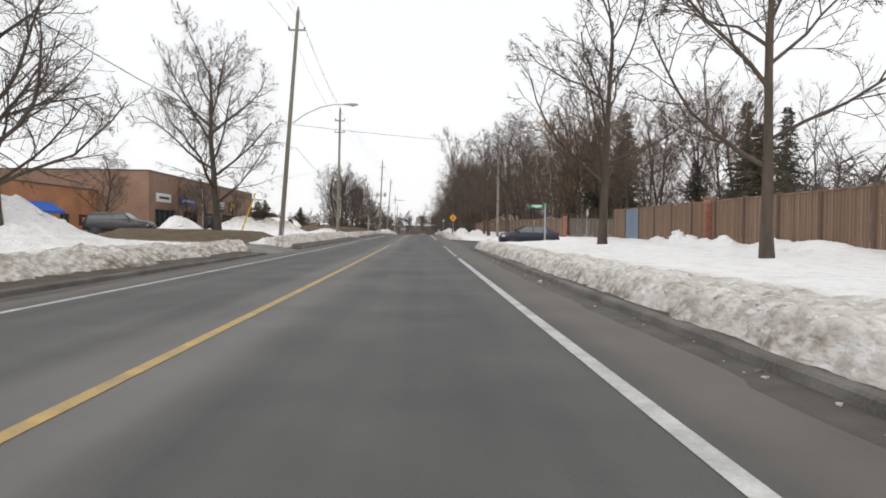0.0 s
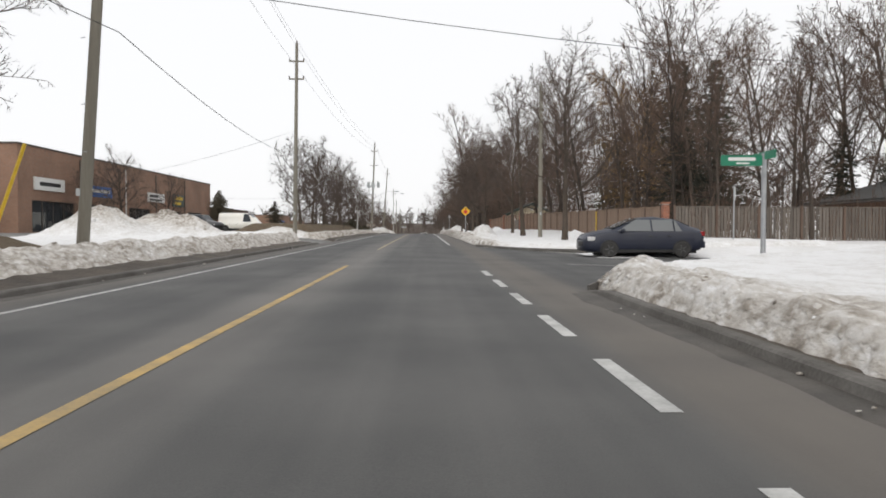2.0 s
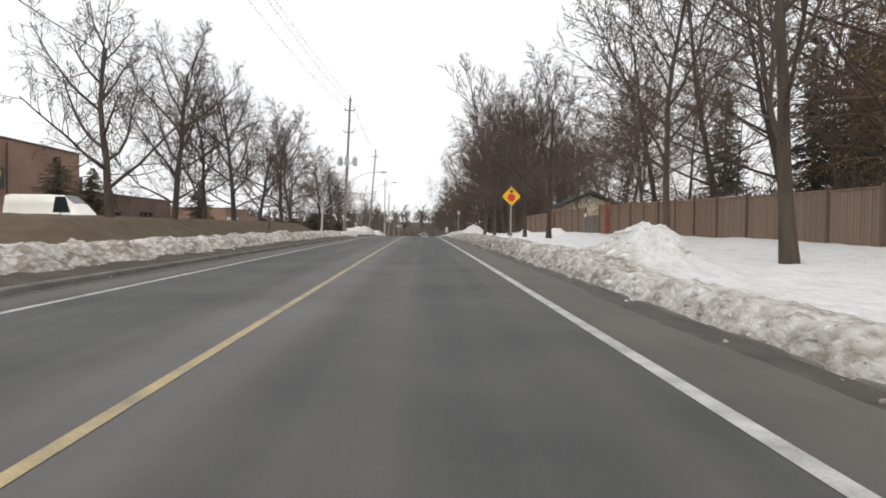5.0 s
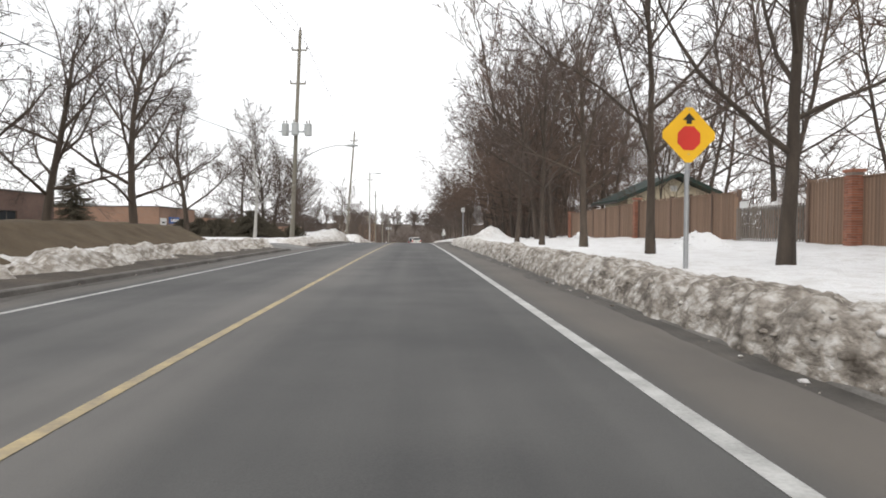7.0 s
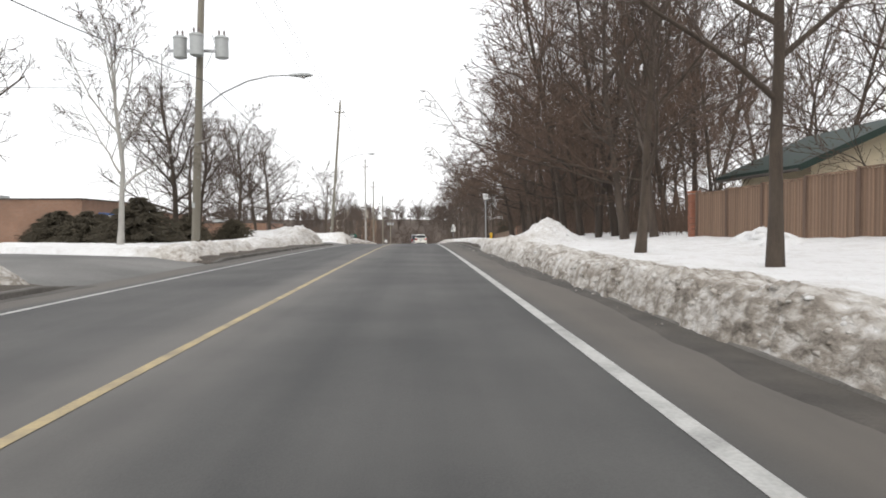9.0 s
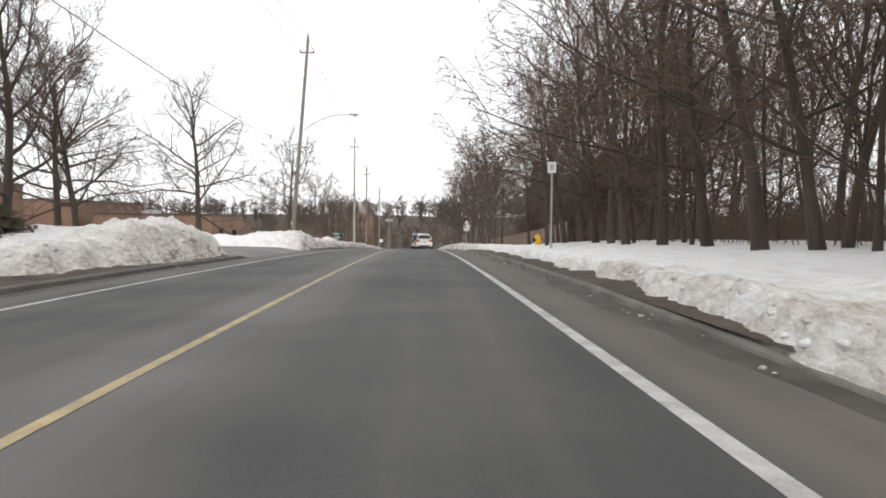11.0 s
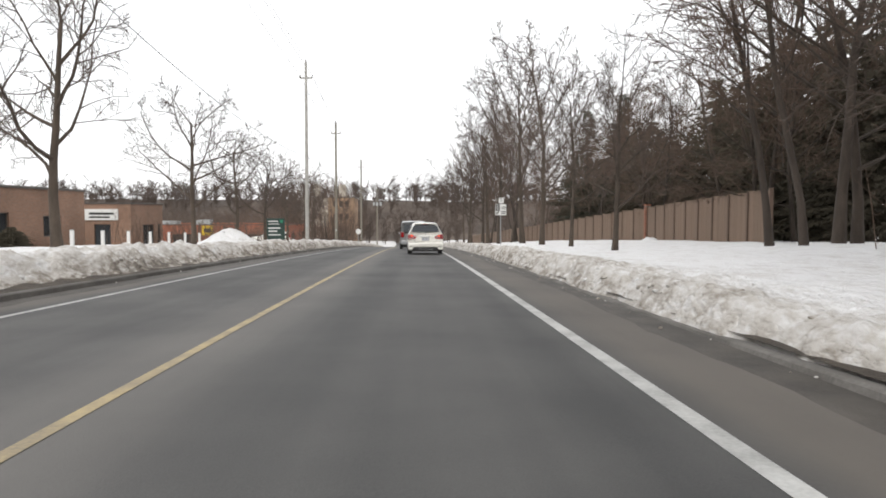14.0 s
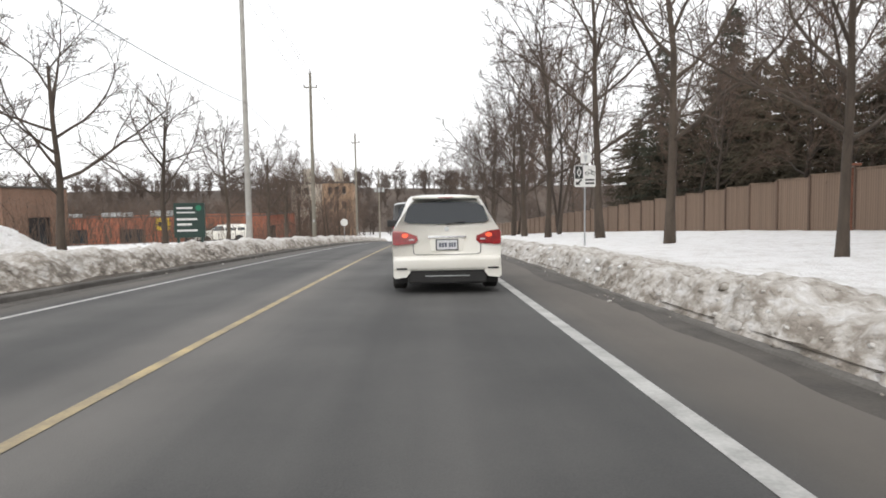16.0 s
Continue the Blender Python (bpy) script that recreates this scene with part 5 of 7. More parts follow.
# ---- fences ----
def fence(label, p0, p1, h0, h1, mat, width, group, gap=0.006, panel=2.4, proud=0.0, blue=(), over=0.35, cap=True):
    """A stepped board fence between two plan points; h0, h1: height of its top over the road at the ends."""
    a, b = Vector((*p0, 0)), Vector((*p1, 0))
    length = (b - a).length
    turn = math.degrees(math.atan2(b.y - a.y, b.x - a.x))
    root = thing("fence", label, "fence", a.x, a.y, 0, turn, group=group)
    n = max(1, round(length / panel))
    pw = length / n
    board_me = mesh_data("board", *moved(plate([(0.0, 0.0), (1, 0.0), (1, 1), (0, 1)], -0.011, 0.011)), mat)
    blue_me = mesh_data("board", *moved(plate([(0.0, 0.0), (1, 0.0), (1, 1), (0, 1)], -0.011, 0.011)), FENCE_BLUE)
    rr = random.Random(int(length * 10))
    for i in range(n):
        f = (i + 0.5) / n
        mid = a.lerp(b, f)
        top = float(road_z(mid.y)) + h0 + (h1 - h0) * f
        foot = float(ground_z(mid.x, mid.y)) - 0.12
        u0 = i * pw
        count = max(1, int((pw - 0.1) / width))
        bw = (pw - 0.1) / count
        for k in range(count):
            ob = new("board", blue_me if i in blue else board_me)
            ob.parent = root
            drop = rr.uniform(0, 0.02)
            off = (0.012 if k % 2 else -0.008) * proud + rr.uniform(-0.003, 0.003)
            ob.matrix_basis = pose(u0 + 0.05 + k * bw, off, foot, 0, 0, 0) @ Matrix.Diagonal((bw - gap, 1, top - foot - drop - 0.05, 1))
        bm = box(u0 + 0.04, u0 + pw - 0.04, -0.045, 0.045, top - 0.05, top, 0.008)
        part("top_rail", bm, mat, root)
        if not cap:
            part("lower_rail", box(u0 + 0.04, u0 + pw - 0.04, 0.014, 0.06, foot + 0.35, foot + 0.44, 0.006), mat, root)
        part("post", box(u0 - 0.055, u0 + 0.055, -0.075, 0.075, foot - 0.2, top + 0.07, 0.008), FENCE_POST, root, "darker square post")
    part("post", box(length - 0.055, length + 0.055, -0.075, 0.075, foot - 0.2, top + 0.07, 0.008), FENCE_POST, root, "darker square post")
    return root


def brick_pillar(x, y, h, label="red-orange brick pillar in the fence line"):
    g = float(ground_z(x, y)) - 0.1
    top = float(road_z(y)) + h
    root = thing("brick_pillar", label, "pillar", x, y, g, group="brick pillars of the fences")
    hh = top - g
    part("core", box(-0.155, 0.155, -0.155, 0.155, -0.1, hh - 0.06), MORTAR, root, "pale mortar core")
    me = mesh_data("brick", *plate([(0, 0), (0.168, 0), (0.168, 0.062), (0, 0.062)], 0, 0.1), PILLAR_BRICK)
    rows = int((hh - 0.1) / 0.074)
    for r in range(rows):
        z = 0.01 + r * 0.074
        for s in range(4):
            for k in range(2):
                ob = new("brick", me)
                ob.parent = root
                step = -0.172 + 0.175 * k + (0.005 if r % 2 else -0.005)
                ob.matrix_basis = pose(0, 0, 0, 0, 0, 90 * s) @ pose(step, -0.176 - (0.006 if r % 3 else 0.0), z)
    part("cap", box(-0.215, 0.215, -0.215, 0.215, hh - 0.06, hh + 0.03, 0.012), PILLAR_BRICK, root, "brick cap course")
    return root


FG = "wooden fences along the verge"
fence("weathered red-brown board fence with one pale blue panel", (12.2, -14), (12.0, 42.3), 2.42, 2.42, FENCE_WOOD, 0.165, FG, proud=1.0, blue=(21,))
fence("weathered red-brown board fence turning along the side street", (12.0, 42.3), (17.5, 43.6), 2.42, 2.3, FENCE_WOOD, 0.15, FG, proud=1.0)
brick_pillar(11.98, 28.2, 2.52)
fence("grey weathered picket fence along the side street", (14.4, 66.0), (43, 64.0), 2.25, 2.1, FENCE_GREY, 0.19, FG, gap=0.05, proud=1.0)
brick_pillar(13.9, 66.1, 2.45)
fence("tan board fence behind the snowy verge", (13.8, 66.5), (12.3, 96), 2.25, 2.4, FENCE_TAN, 0.15, FG)
fence("red-brown board fence with brick pillars before the gate", (12.3, 96), (12.3, 115.2), 2.4, 2.7, FENCE_WOOD, 0.15, FG, proud=0.6)
brick_pillar(12.15, 112.8, 2.8)
fence("red-brown board fence behind the snowy verge", (12.6, 120.5), (12.4, 131.7), 2.65, 2.75, FENCE_WOOD, 0.15, FG, proud=0.6)
brick_pillar(12.35, 132.0, 2.9)
fence("red-brown board fence in front of the cream house", (12.4, 132.4), (11.5, 144.0), 2.7, 2.4, FENCE_WOOD, 0.15, FG, proud=0.6)
brick_pillar(11.5, 144.4, 2.5)
fence("tall brown acoustic board fence below the evergreens", (14.0, 207.0), (16.3, 228.0), 2.8, 3.0, FENCE_TAN, 0.155, FG)
brick_pillar(16.35, 228.3, 3.2)
fence("tall brown acoustic board fence below the evergreens", (16.4, 228.6), (14.6, 262.0), 3.0, 2.6, FENCE_TAN, 0.155, FG)
fence("tall brown acoustic board fence fading into the distance", (14.6, 262.0), (11.0, 320.0), 2.6, 2.4, FENCE_TAN, 0.2, FG)


def picket_gate():
    g = float(ground_z(12.5, 118)) - 0.05
    root = thing("gate", "grey iron picket gate between board fences", "gate", 12.4, 115.4, g, 90)
    part("top_bar", box(0, 4.9, -0.02, 0.02, 1.32, 1.37), FENCE_GREY, root)
    part("bottom_bar", box(0, 4.9, -0.02, 0.02, 0.30, 0.35), FENCE_GREY, root)
    me = mesh_data("picket", *plate([(0, 0.1), (0.07, 0.1), (0.07, 1.45), (0.035, 1.5), (0, 1.45)], -0.012, 0.012), FENCE_GREY)
    for k in range(29):
        ob = new("picket", me)
        ob.parent = root
        ob.matrix_basis = pose(0.06 + 0.166 * k, 0.03, 0)
    part("gate_post", box(-0.06, 0.06, -0.06, 0.06, -0.2, 1.9), FENCE_WOOD, root)
    part("gate_post", box(4.86, 4.98, -0.06, 0.06, -0.2, 1.9), FENCE_WOOD, root)
    part("notice", box(3.9, 4.5, 0.05, 0.065, 1.45, 1.7), SIGN_WHITE, root, "small white notice board")


picket_gate()


# ---- poles, lamps and cables ----
def street_lamp_arm(root, z, dx=0.0, reach=3.9, rise=1.3):
    """A curved bracket with a cobra-head lamp, reaching over the road (+x)."""
    pts = [(0.12, 0, z), (0.9, 0, z + rise * 0.45), (1.9, 0, z + rise * 0.82), (2.8, 0, z + rise * 0.98), (reach - 0.3, 0, z + rise)]
    pts = [(px + dx, py, pz) for px, py, pz in pts]
    reach += dx
    part("bracket", rod(pts, 0.035, 0.03), GALV, root, "galvanised lamp bracket")
    verts, faces = [], []
    rings = [(-0.35, 0.05, 0.05), (-0.2, 0.09, 0.07), (0.05, 0.15, 0.10), (0.3, 0.17, 0.10), (0.5, 0.12, 0.07), (0.6, 0.03, 0.03)]
    for x, w, h in rings:
        for k in range(10):
            a = 2 * math.pi * k / 10
            verts.append((reach + x, w * math.cos(a), z + rise + (h if math.sin(a) > 0 else h * 0.8) * math.sin(a)))
    for i in range(5):
        for k in range(10):
            faces.append((i * 10 + k, i * 10 + (k + 1) % 10, i * 10 + 10 + (k + 1) % 10, i * 10 + 10 + k))
    head = part("lamp_head", (verts, faces), GREY_METAL, root, "grey cobra-head street lamp", smooth=True)
    part("lens", lathe([(0.02, z + rise - 0.14), (0.10, z + rise - 0.11), (0.13, z + rise - 0.06)], 12), LAMP_CLEAR, head).matrix_basis = pose(reach + 0.2, 0, 0)


def crossarm(root, z, span=1.1, wood=True, dx=0.0):
    part("crossarm", box(dx - span, dx + span, -0.05, 0.05, z - 0.05, z + 0.05, 0.008), POLE_WOOD if wood else GALV, root)
    for s in (dx - span * 0.95, dx + span * 0.95):
        part("insulator", moved(lathe([(0.03, 0), (0.06, 0.04), (0.04, 0.08), (0.065, 0.12), (0.03, 0.18)], 10), s, 0, z + 0.05), PORCELAIN, root)


def utility_pole(label, x, y, top, lamp=0.0, arms=(), lean=0.0, mat=POLE_WOOD, r=0.17, transformers=0.0):
    g = float(ground_z(x, y)) - 0.2
    h = float(road_z(y)) + top - g
    root = thing("utility_pole", label, "utility pole", x, y, g, 0, group="utility poles along the road")
    part("shaft", rod([(0, 0, 0), (lean * 0.5, 0, h * 0.5), (lean, 0, h)], r, r * 0.62, 14), mat, root, smooth=False)
    off = float(road_z(y)) - g
    if lamp:
        street_lamp_arm(root, lamp - 1.3 + off, lean * lamp / top)
    for z in arms:
        crossarm(root, z + off, 0.55, dx=lean * z / top)
    part("pole_top_insulator", moved(lathe([(0.03, 0), (0.06, 0.05), (0.04, 0.1), (0.06, 0.15), (0.03, 0.3)], 10), lean, 0, h - 0.02), PORCELAIN, root)
    for z in (3.1, 4.4, 6.2, 7.5):
        part("step_bolt", rod([(0.1, -0.1, z + off), (0.26, -0.2, z + off)], 0.012, None, 6), GALV, root)
    part("tag", box(-0.05, 0.06, -r - 0.004, -r + 0.01, 1.9 + off, 2.1 + off), GREY_METAL, root, "small metal number tag without legible figures")
    if transformers:
        z = transformers + off
        part("mount", box(-0.95, 0.95, -0.05, 0.05, z - 0.1, z), GALV, root, "transformer mounting bracket")
        at = lean * transformers / top
        for dx, dy in ((at - 0.78, 0.0), (at, -0.42), (at + 0.86, 0.0)):
            can = part("transformer", moved(lathe([(0.20, -0.45), (0.26, -0.42), (0.26, 0.30), (0.28, 0.32), (0.28, 0.38), (0.2, 0.43), (0.02, 0.45)], 18), dx, dy, z + 0.1), GREY_METAL, root, "grey cylindrical transformer can", smooth=False)
            for k in (-0.1, 0.1):
                part("bushing", moved(lathe([(0.03, 0), (0.05, 0.05), (0.03, 0.1), (0.05, 0.15), (0.02, 0.25)], 8), dx + k, dy, z + 0.52), PORCELAIN, can)
        part("jumper", rod([(0.8, 0, z + 0.6), (0.9, 0.1, z + 0.2), (0.5, 0.1, z - 0.7), (0.15, 0, z - 0.6)], 0.012, None, 5), WIRE, root)
    return x + lean * 0.9, y, float(road_z(y)) + top


PX = -9.5
tops = [
    utility_pole("tall weathered wooden pole with a bent-arm street lamp", PX - 0.1, 10.0, 16.5, lamp=0, arms=(14.6,)),
    utility_pole("tall weathered wooden pole with a bent-arm street lamp", PX, 46.2, 15.6, lamp=9.4, arms=(14.3,), lean=1.1),
    utility_pole("tall wooden pole with two crossarms beside a driveway", PX - 0.1, 78.0, 14.5, arms=(13.2, 11.9), lean=0.2),
    utility_pole("wooden pole with three grey transformers and a street lamp", -9.0, 144.0, 15.4, lamp=7.2, arms=(14.0, 11.6), lean=0.6, transformers=8.2),
    utility_pole("tall pale wooden pole with a bent-arm street lamp", PX - 0.75, 196.5, 16.6, lamp=10.6, arms=(15.4,), lean=1.25),
    utility_pole("slim pale concrete pole with a small crossarm", PX, 240.0, 15.9, arms=(14.6,), mat=CONCRETE),
    utility_pole("dark wooden pole with a small crossarm", PX, 262.0, 14.6, arms=(13.4,)),
    utility_pole("dark wooden pole with a small crossarm", PX, 300.0, 15.2, arms=(14.0,)),
    utility_pole("dark wooden pole carrying transformers in the distance", PX, 350.0, 15.8, arms=(14.6,), transformers=11.0),
]
utility_pole("plain grey wooden pole among the street trees", 8.6, 77.5, 11.5, mat=POLE_WOOD, r=0.17)
utility_pole("plain grey wooden pole far along the side street", 44.0, 62.5, 10.2, mat=POLE_WOOD, r=0.16)


def cable(label, pts, sag=0.5, r=0.009):
    line = []
    for (a, b) in zip(pts[:-1], pts[1:]):
        A, B = Vector(a), Vector(b)
        s = sag * (B - A).length / 45
        for k in range(12):
            f = k / 12
            line.append(A.lerp(B, f) - Vector((0, 0, 4 * s * f * (1 - f))))
    line.append(Vector(pts[-1]))
    verts, faces = [], []
    tube(line, [r] * len(line), 5, verts, faces)
    tagged(part("overhead_cable", (verts, faces), WIRE), label, "cable", group="overhead cables")


for dx, dz in ((0.0, 0.25), (-0.52, -1.0), (0.52, -1.0)):
    cable("thin black power line strung from pole to pole", [(x + dx, y, z + dz) for x, y, z in tops], 0.7)
cable("thick black telephone cable strung from pole to pole", [(x + 0.1, y, float(road_z(y)) + h) for (x, y, z), h in zip(tops, (6.5, 6.4, 6.2, 6.9, 7.9, 7.9, 7.9, 7.9, 7.9))], 0.9, 0.014)
cable("black service cable crossing high over the road", [(-9.2, 46.2, 8.3), (44.0, 62.5, 10.2)], 1.1, 0.013)
cable("black service cable running to the brick units", [(-9.5, 78, 8.6), (-33, 96, 6.0)], 0.6, 0.010)
cable("black service cable running to the brick units", [(-9.0, 144, 7.4), (-36, 132, 6.2)], 0.6, 0.010)


# ---- signs and street furniture ----
def sign_post(root, h, r=0.03, mat=GALV):
    part("post", rod([(0, 0, -0.4), (0, 0, h)], r, r, 10), mat, root, "galvanised steel post")


def rounded(w, h, r=0.04, seg=4):
    out = []
    for cx, cz, a0 in ((w / 2 - r, h / 2 - r, 0), (-w / 2 + r, h / 2 - r, 90), (-w / 2 + r, -h / 2 + r, 180), (w / 2 - r, -h / 2 + r, 270)):
        for k in range(seg + 1):
            a = radians(a0 + 90 * k / seg)
            out.append((cx + r * math.cos(a), cz + r * math.sin(a)))
    return out


def shift(outline, dx, dz):
    return [(x + dx, z + dz) for x, z in outline]


def stop_ahead_sign():
    x, y = 4.82, 106.5
    g = float(ground_z(x, y))
    c = float(road_z(y)) + 2.82 - g
    root = thing("warning_sign", "yellow diamond stop-ahead warning sign on a steel post in snow", "road sign", x, y, g, 4)
    sign_post(root, c + 0.6, 0.045)
    d = 0.53
    dia = []
    for k in range(4):
        a = radians(90 * k)
        for s in (-0.06, 0.06):
            dia.append((d * math.cos(a) * 0.95 - s * math.sin(a), d * math.sin(a) * 0.95 + s * math.cos(a)))
    part("panel", moved(plate(shift(dia, 0, c), -0.052, -0.048)), SIGN_YELLOW, root)
    oct_ = [(0.235 * math.cos(radians(22.5 + 45 * k)), 0.235 * math.sin(radians(22.5 + 45 * k))) for k in range(8)]
    part("red_octagon", plate(shift(oct_, 0, c - 0.06), -0.060, -0.053), SIGN_RED, root, "red octagon symbol")
    arrow = [(-0.05, 0.20), (0.05, 0.20), (0.05, 0.27), (0.12, 0.27), (0, 0.40), (-0.12, 0.27), (-0.05, 0.27)]
    part("arrow", plate(shift(arrow, 0, c), -0.060, -0.053), SIGN_BLACK, root, "black arrow symbol")
    for z in (c - 0.35, c + 0.46):
        part("bolt", moved(lathe([(0.012, 0), (0.012, 0.01), (0.002, 0.012)], 8, "y"), 0, -0.064, z), GALV, root)


stop_ahead_sign()


def street_name_sign():
    x, y = 7.65, 42.3
    g = float(ground_z(x, y))
    root = thing("street_name_sign", "green street name sign on a grey pole at the corner", "street sign", x, y, g, 0)
    c = 2.8 - g
    sign_post(root, c + 0.17, 0.055)
    blade = rounded(0.95, 0.24, 0.04)
    part("name_blade", plate(shift(blade, -0.52, c), -0.02, 0.02), SIGN_GREEN, root)
    part("lettering", plate(shift(rounded(0.62, 0.075, 0.02), -0.52, c + 0.03), -0.026, -0.022), SIGN_WHITE, root, "white bar of lettering")
    part("lettering", plate(shift(rounded(0.3, 0.035, 0.01), -0.5, c - 0.065), -0.026, -0.022), SIGN_WHITE, root, "white bar of lettering")
    part("name_blade", box(-0.02, 0.02, -0.5, 0.5, c + 0.02, c + 0.2, 0.01), SIGN_GREEN, root)


street_name_sign()


def stop_sign_back():
    x, y = 14.0, 57.6
    g = float(ground_z(x, y))
    root = thing("stop_sign", "octagonal stop sign with a grey back beside the side street", "road sign", x, y, g, 58)
    sign_post(root, 2.6, 0.03)
    oct_ = [(0.33 * math.cos(radians(22.5 + 45 * k)), 2.25 + 0.33 * math.sin(radians(22.5 + 45 * k))) for k in range(8)]
    part("panel", plate(oct_, -0.036, -0.032), GREY_METAL, root, "grey back of the octagonal panel")


stop_sign_back()


def lane_sign():
    x, y = 5.65, 226.5
    g = float(ground_z(x, y))
    c = float(road_z(y)) + 2.75 - g
    root = thing("lane_sign", "white and black bicycle lane sign with a small tab above", "road sign", x, y, g, 3)
    sign_post(root, c + 0.75, 0.028)
    part("panel", plate(shift(rounded(0.75, 0.75, 0.05), 0, c), -0.04, -0.034), SIGN_WHITE, root)
    part("dark_field", plate(shift(rounded(0.28, 0.44, 0.02), -0.215, c + 0.13), -0.047, -0.042), SIGN_BLACK, root, "black field")
    part("diamond", plate([(-0.215, c + 0.30), (-0.13, c + 0.13), (-0.215, c - 0.04), (-0.30, c + 0.13)], -0.054, -0.049), SIGN_WHITE, root, "white lane diamond")
    part("diamond_core", plate([(-0.215, c + 0.23), (-0.17, c + 0.13), (-0.215, c + 0.03), (-0.26, c + 0.13)], -0.060, -0.055), SIGN_BLACK, root)
    part("arrow", plate([(-0.33, c - 0.30), (-0.18, c - 0.31), (-0.22, c - 0.26), (-0.10, c - 0.14), (-0.15, c - 0.10), (-0.27, c - 0.22), (-0.32, c - 0.17)], -0.047, -0.042), SIGN_BLACK, root, "black arrow")
    for dx in (0.07, 0.29):
        ring = [(0.075 * math.cos(0.4 * k), 0.075 * math.sin(0.4 * k)) for k in range(16)]
        part("cycle_wheel", plate(shift(ring, dx, c + 0.1), -0.047, -0.042), SIGN_BLACK, root, "black bicycle wheel symbol")
        part("cycle_hub", plate([(x2 * 0.72 + dx, z2 * 0.72 + c + 0.1) for x2, z2 in ring], -0.052, -0.048), SIGN_WHITE, root)
    part("cycle_frame", plate([(0.07, c + 0.09), (0.30, c + 0.09), (0.22, c + 0.23), (0.10, c + 0.22), (0.10, c + 0.20), (0.2, c + 0.2), (0.26, c + 0.11), (0.07, c + 0.11)], -0.058, -0.053), SIGN_BLACK, root)
    for k in range(2):
        part("lettering", plate(shift(rounded(0.32, 0.06, 0.01), 0.17, c - 0.13 - 0.12 * k), -0.047, -0.042), SIGN_BLACK, root, "dark bar of lettering")
    part("tab", plate(shift(rounded(0.36, 0.36, 0.03), 0.02, c + 0.62), -0.04, -0.034), SIGN_WHITE, root, "small white tab")
    part("tab_symbol", plate([(0.0, c + 0.5), (0.04, c + 0.5), (0.09, c + 0.72), (-0.05, c + 0.72)], -0.047, -0.042), GREY_METAL, root)


lane_sign()


def tall_post_sign():
    x, y = 5.35, 170.4
    g = float(ground_z(x, y))
    root = thing("bus_stop_post", "tall plain grey post with a small white sign in snow", "sign post", x, y, g, 0)
    sign_post(root, 3.78, 0.045)
    part("panel", plate(shift(rounded(0.36, 0.46, 0.03), -0.02, 3.55), -0.066, -0.058), SIGN_WHITE, root)
    part("symbol", plate(shift(rounded(0.16, 0.24, 0.03), -0.02, 3.55), -0.073, -0.068), GREY_METAL, root, "grey faded symbol")


tall_post_sign()


def hydrant():
    x, y = 7.42, 185.6
    root = thing("fire_hydrant", "yellow fire hydrant with dark side caps standing in snow", "fire hydrant", x, y, float(road_z(y)) + 0.12, 20)
    part("barrel", lathe([(0.20, -0.1), (0.20, 0.08), (0.18, 0.10), (0.175, 0.70), (0.20, 0.72), (0.20, 0.78), (0.18, 0.80), (0.15, 0.90), (0.09, 0.95), (0.05, 0.95), (0.045, 1.0), (0.02, 1.01)], 20), HYDRANT_YELLOW, root)
    for s in (-1, 1):
        part("side_cap", moved(lathe([(0.09, s * 0.14), (0.09, s * 0.24), (0.11, s * 0.25), (0.11, s * 0.31), (0.04, s * 0.32), (0.04, s * 0.36)], 14, "x"), 0, 0, 0.62), BLACK_PLASTIC, root, "dark hose cap")
    part("front_cap", moved(lathe([(0.12, -0.12), (0.12, -0.2), (0.14, -0.21), (0.14, -0.28), (0.04, -0.3), (0.04, -0.34)], 14, "y"), 0, 0, 0.56), HYDRANT_YELLOW, root)
    part("flange", lathe([(0.22, 0.02), (0.22, 0.06), (0.15, 0.07)], 16), HYDRANT_YELLOW, root)


hydrant()


def marker(name, label, x, y, h, mat, r=0.04, tilt=0.0, category="marker post"):
    root = thing(name, label, category, x, y, float(ground_z(x, y)), 0)
    part("stake", rod([(0, 0, -0.2), (tilt * h, 0, h)], r, r, 8), mat, root)
    part("cap", moved(lathe([(r * 1.1, 0), (r * 1.1, 0.05), (r * 0.4, 0.07)], 8), tilt * h, 0, h - 0.02), mat, root)


marker("marker_pole", "leaning yellow guy-wire guard by the mound", -12.5, 46.8, 3.0, MARKER_YELLOW, 0.05, 0.38)
marker("marker_post", "yellow marker post before the tan fence", 12.9, 78.0, 1.8, MARKER_YELLOW, 0.035)
marker("marker_stake", "thin grey steel stake beside the driveway", -7.3, 36.0, 0.95, GALV, 0.025)
marker("marker_stake", "thin dark steel stake in the grass strip", -9.6, 109.0, 1.6, BLACK_PLASTIC, 0.03)


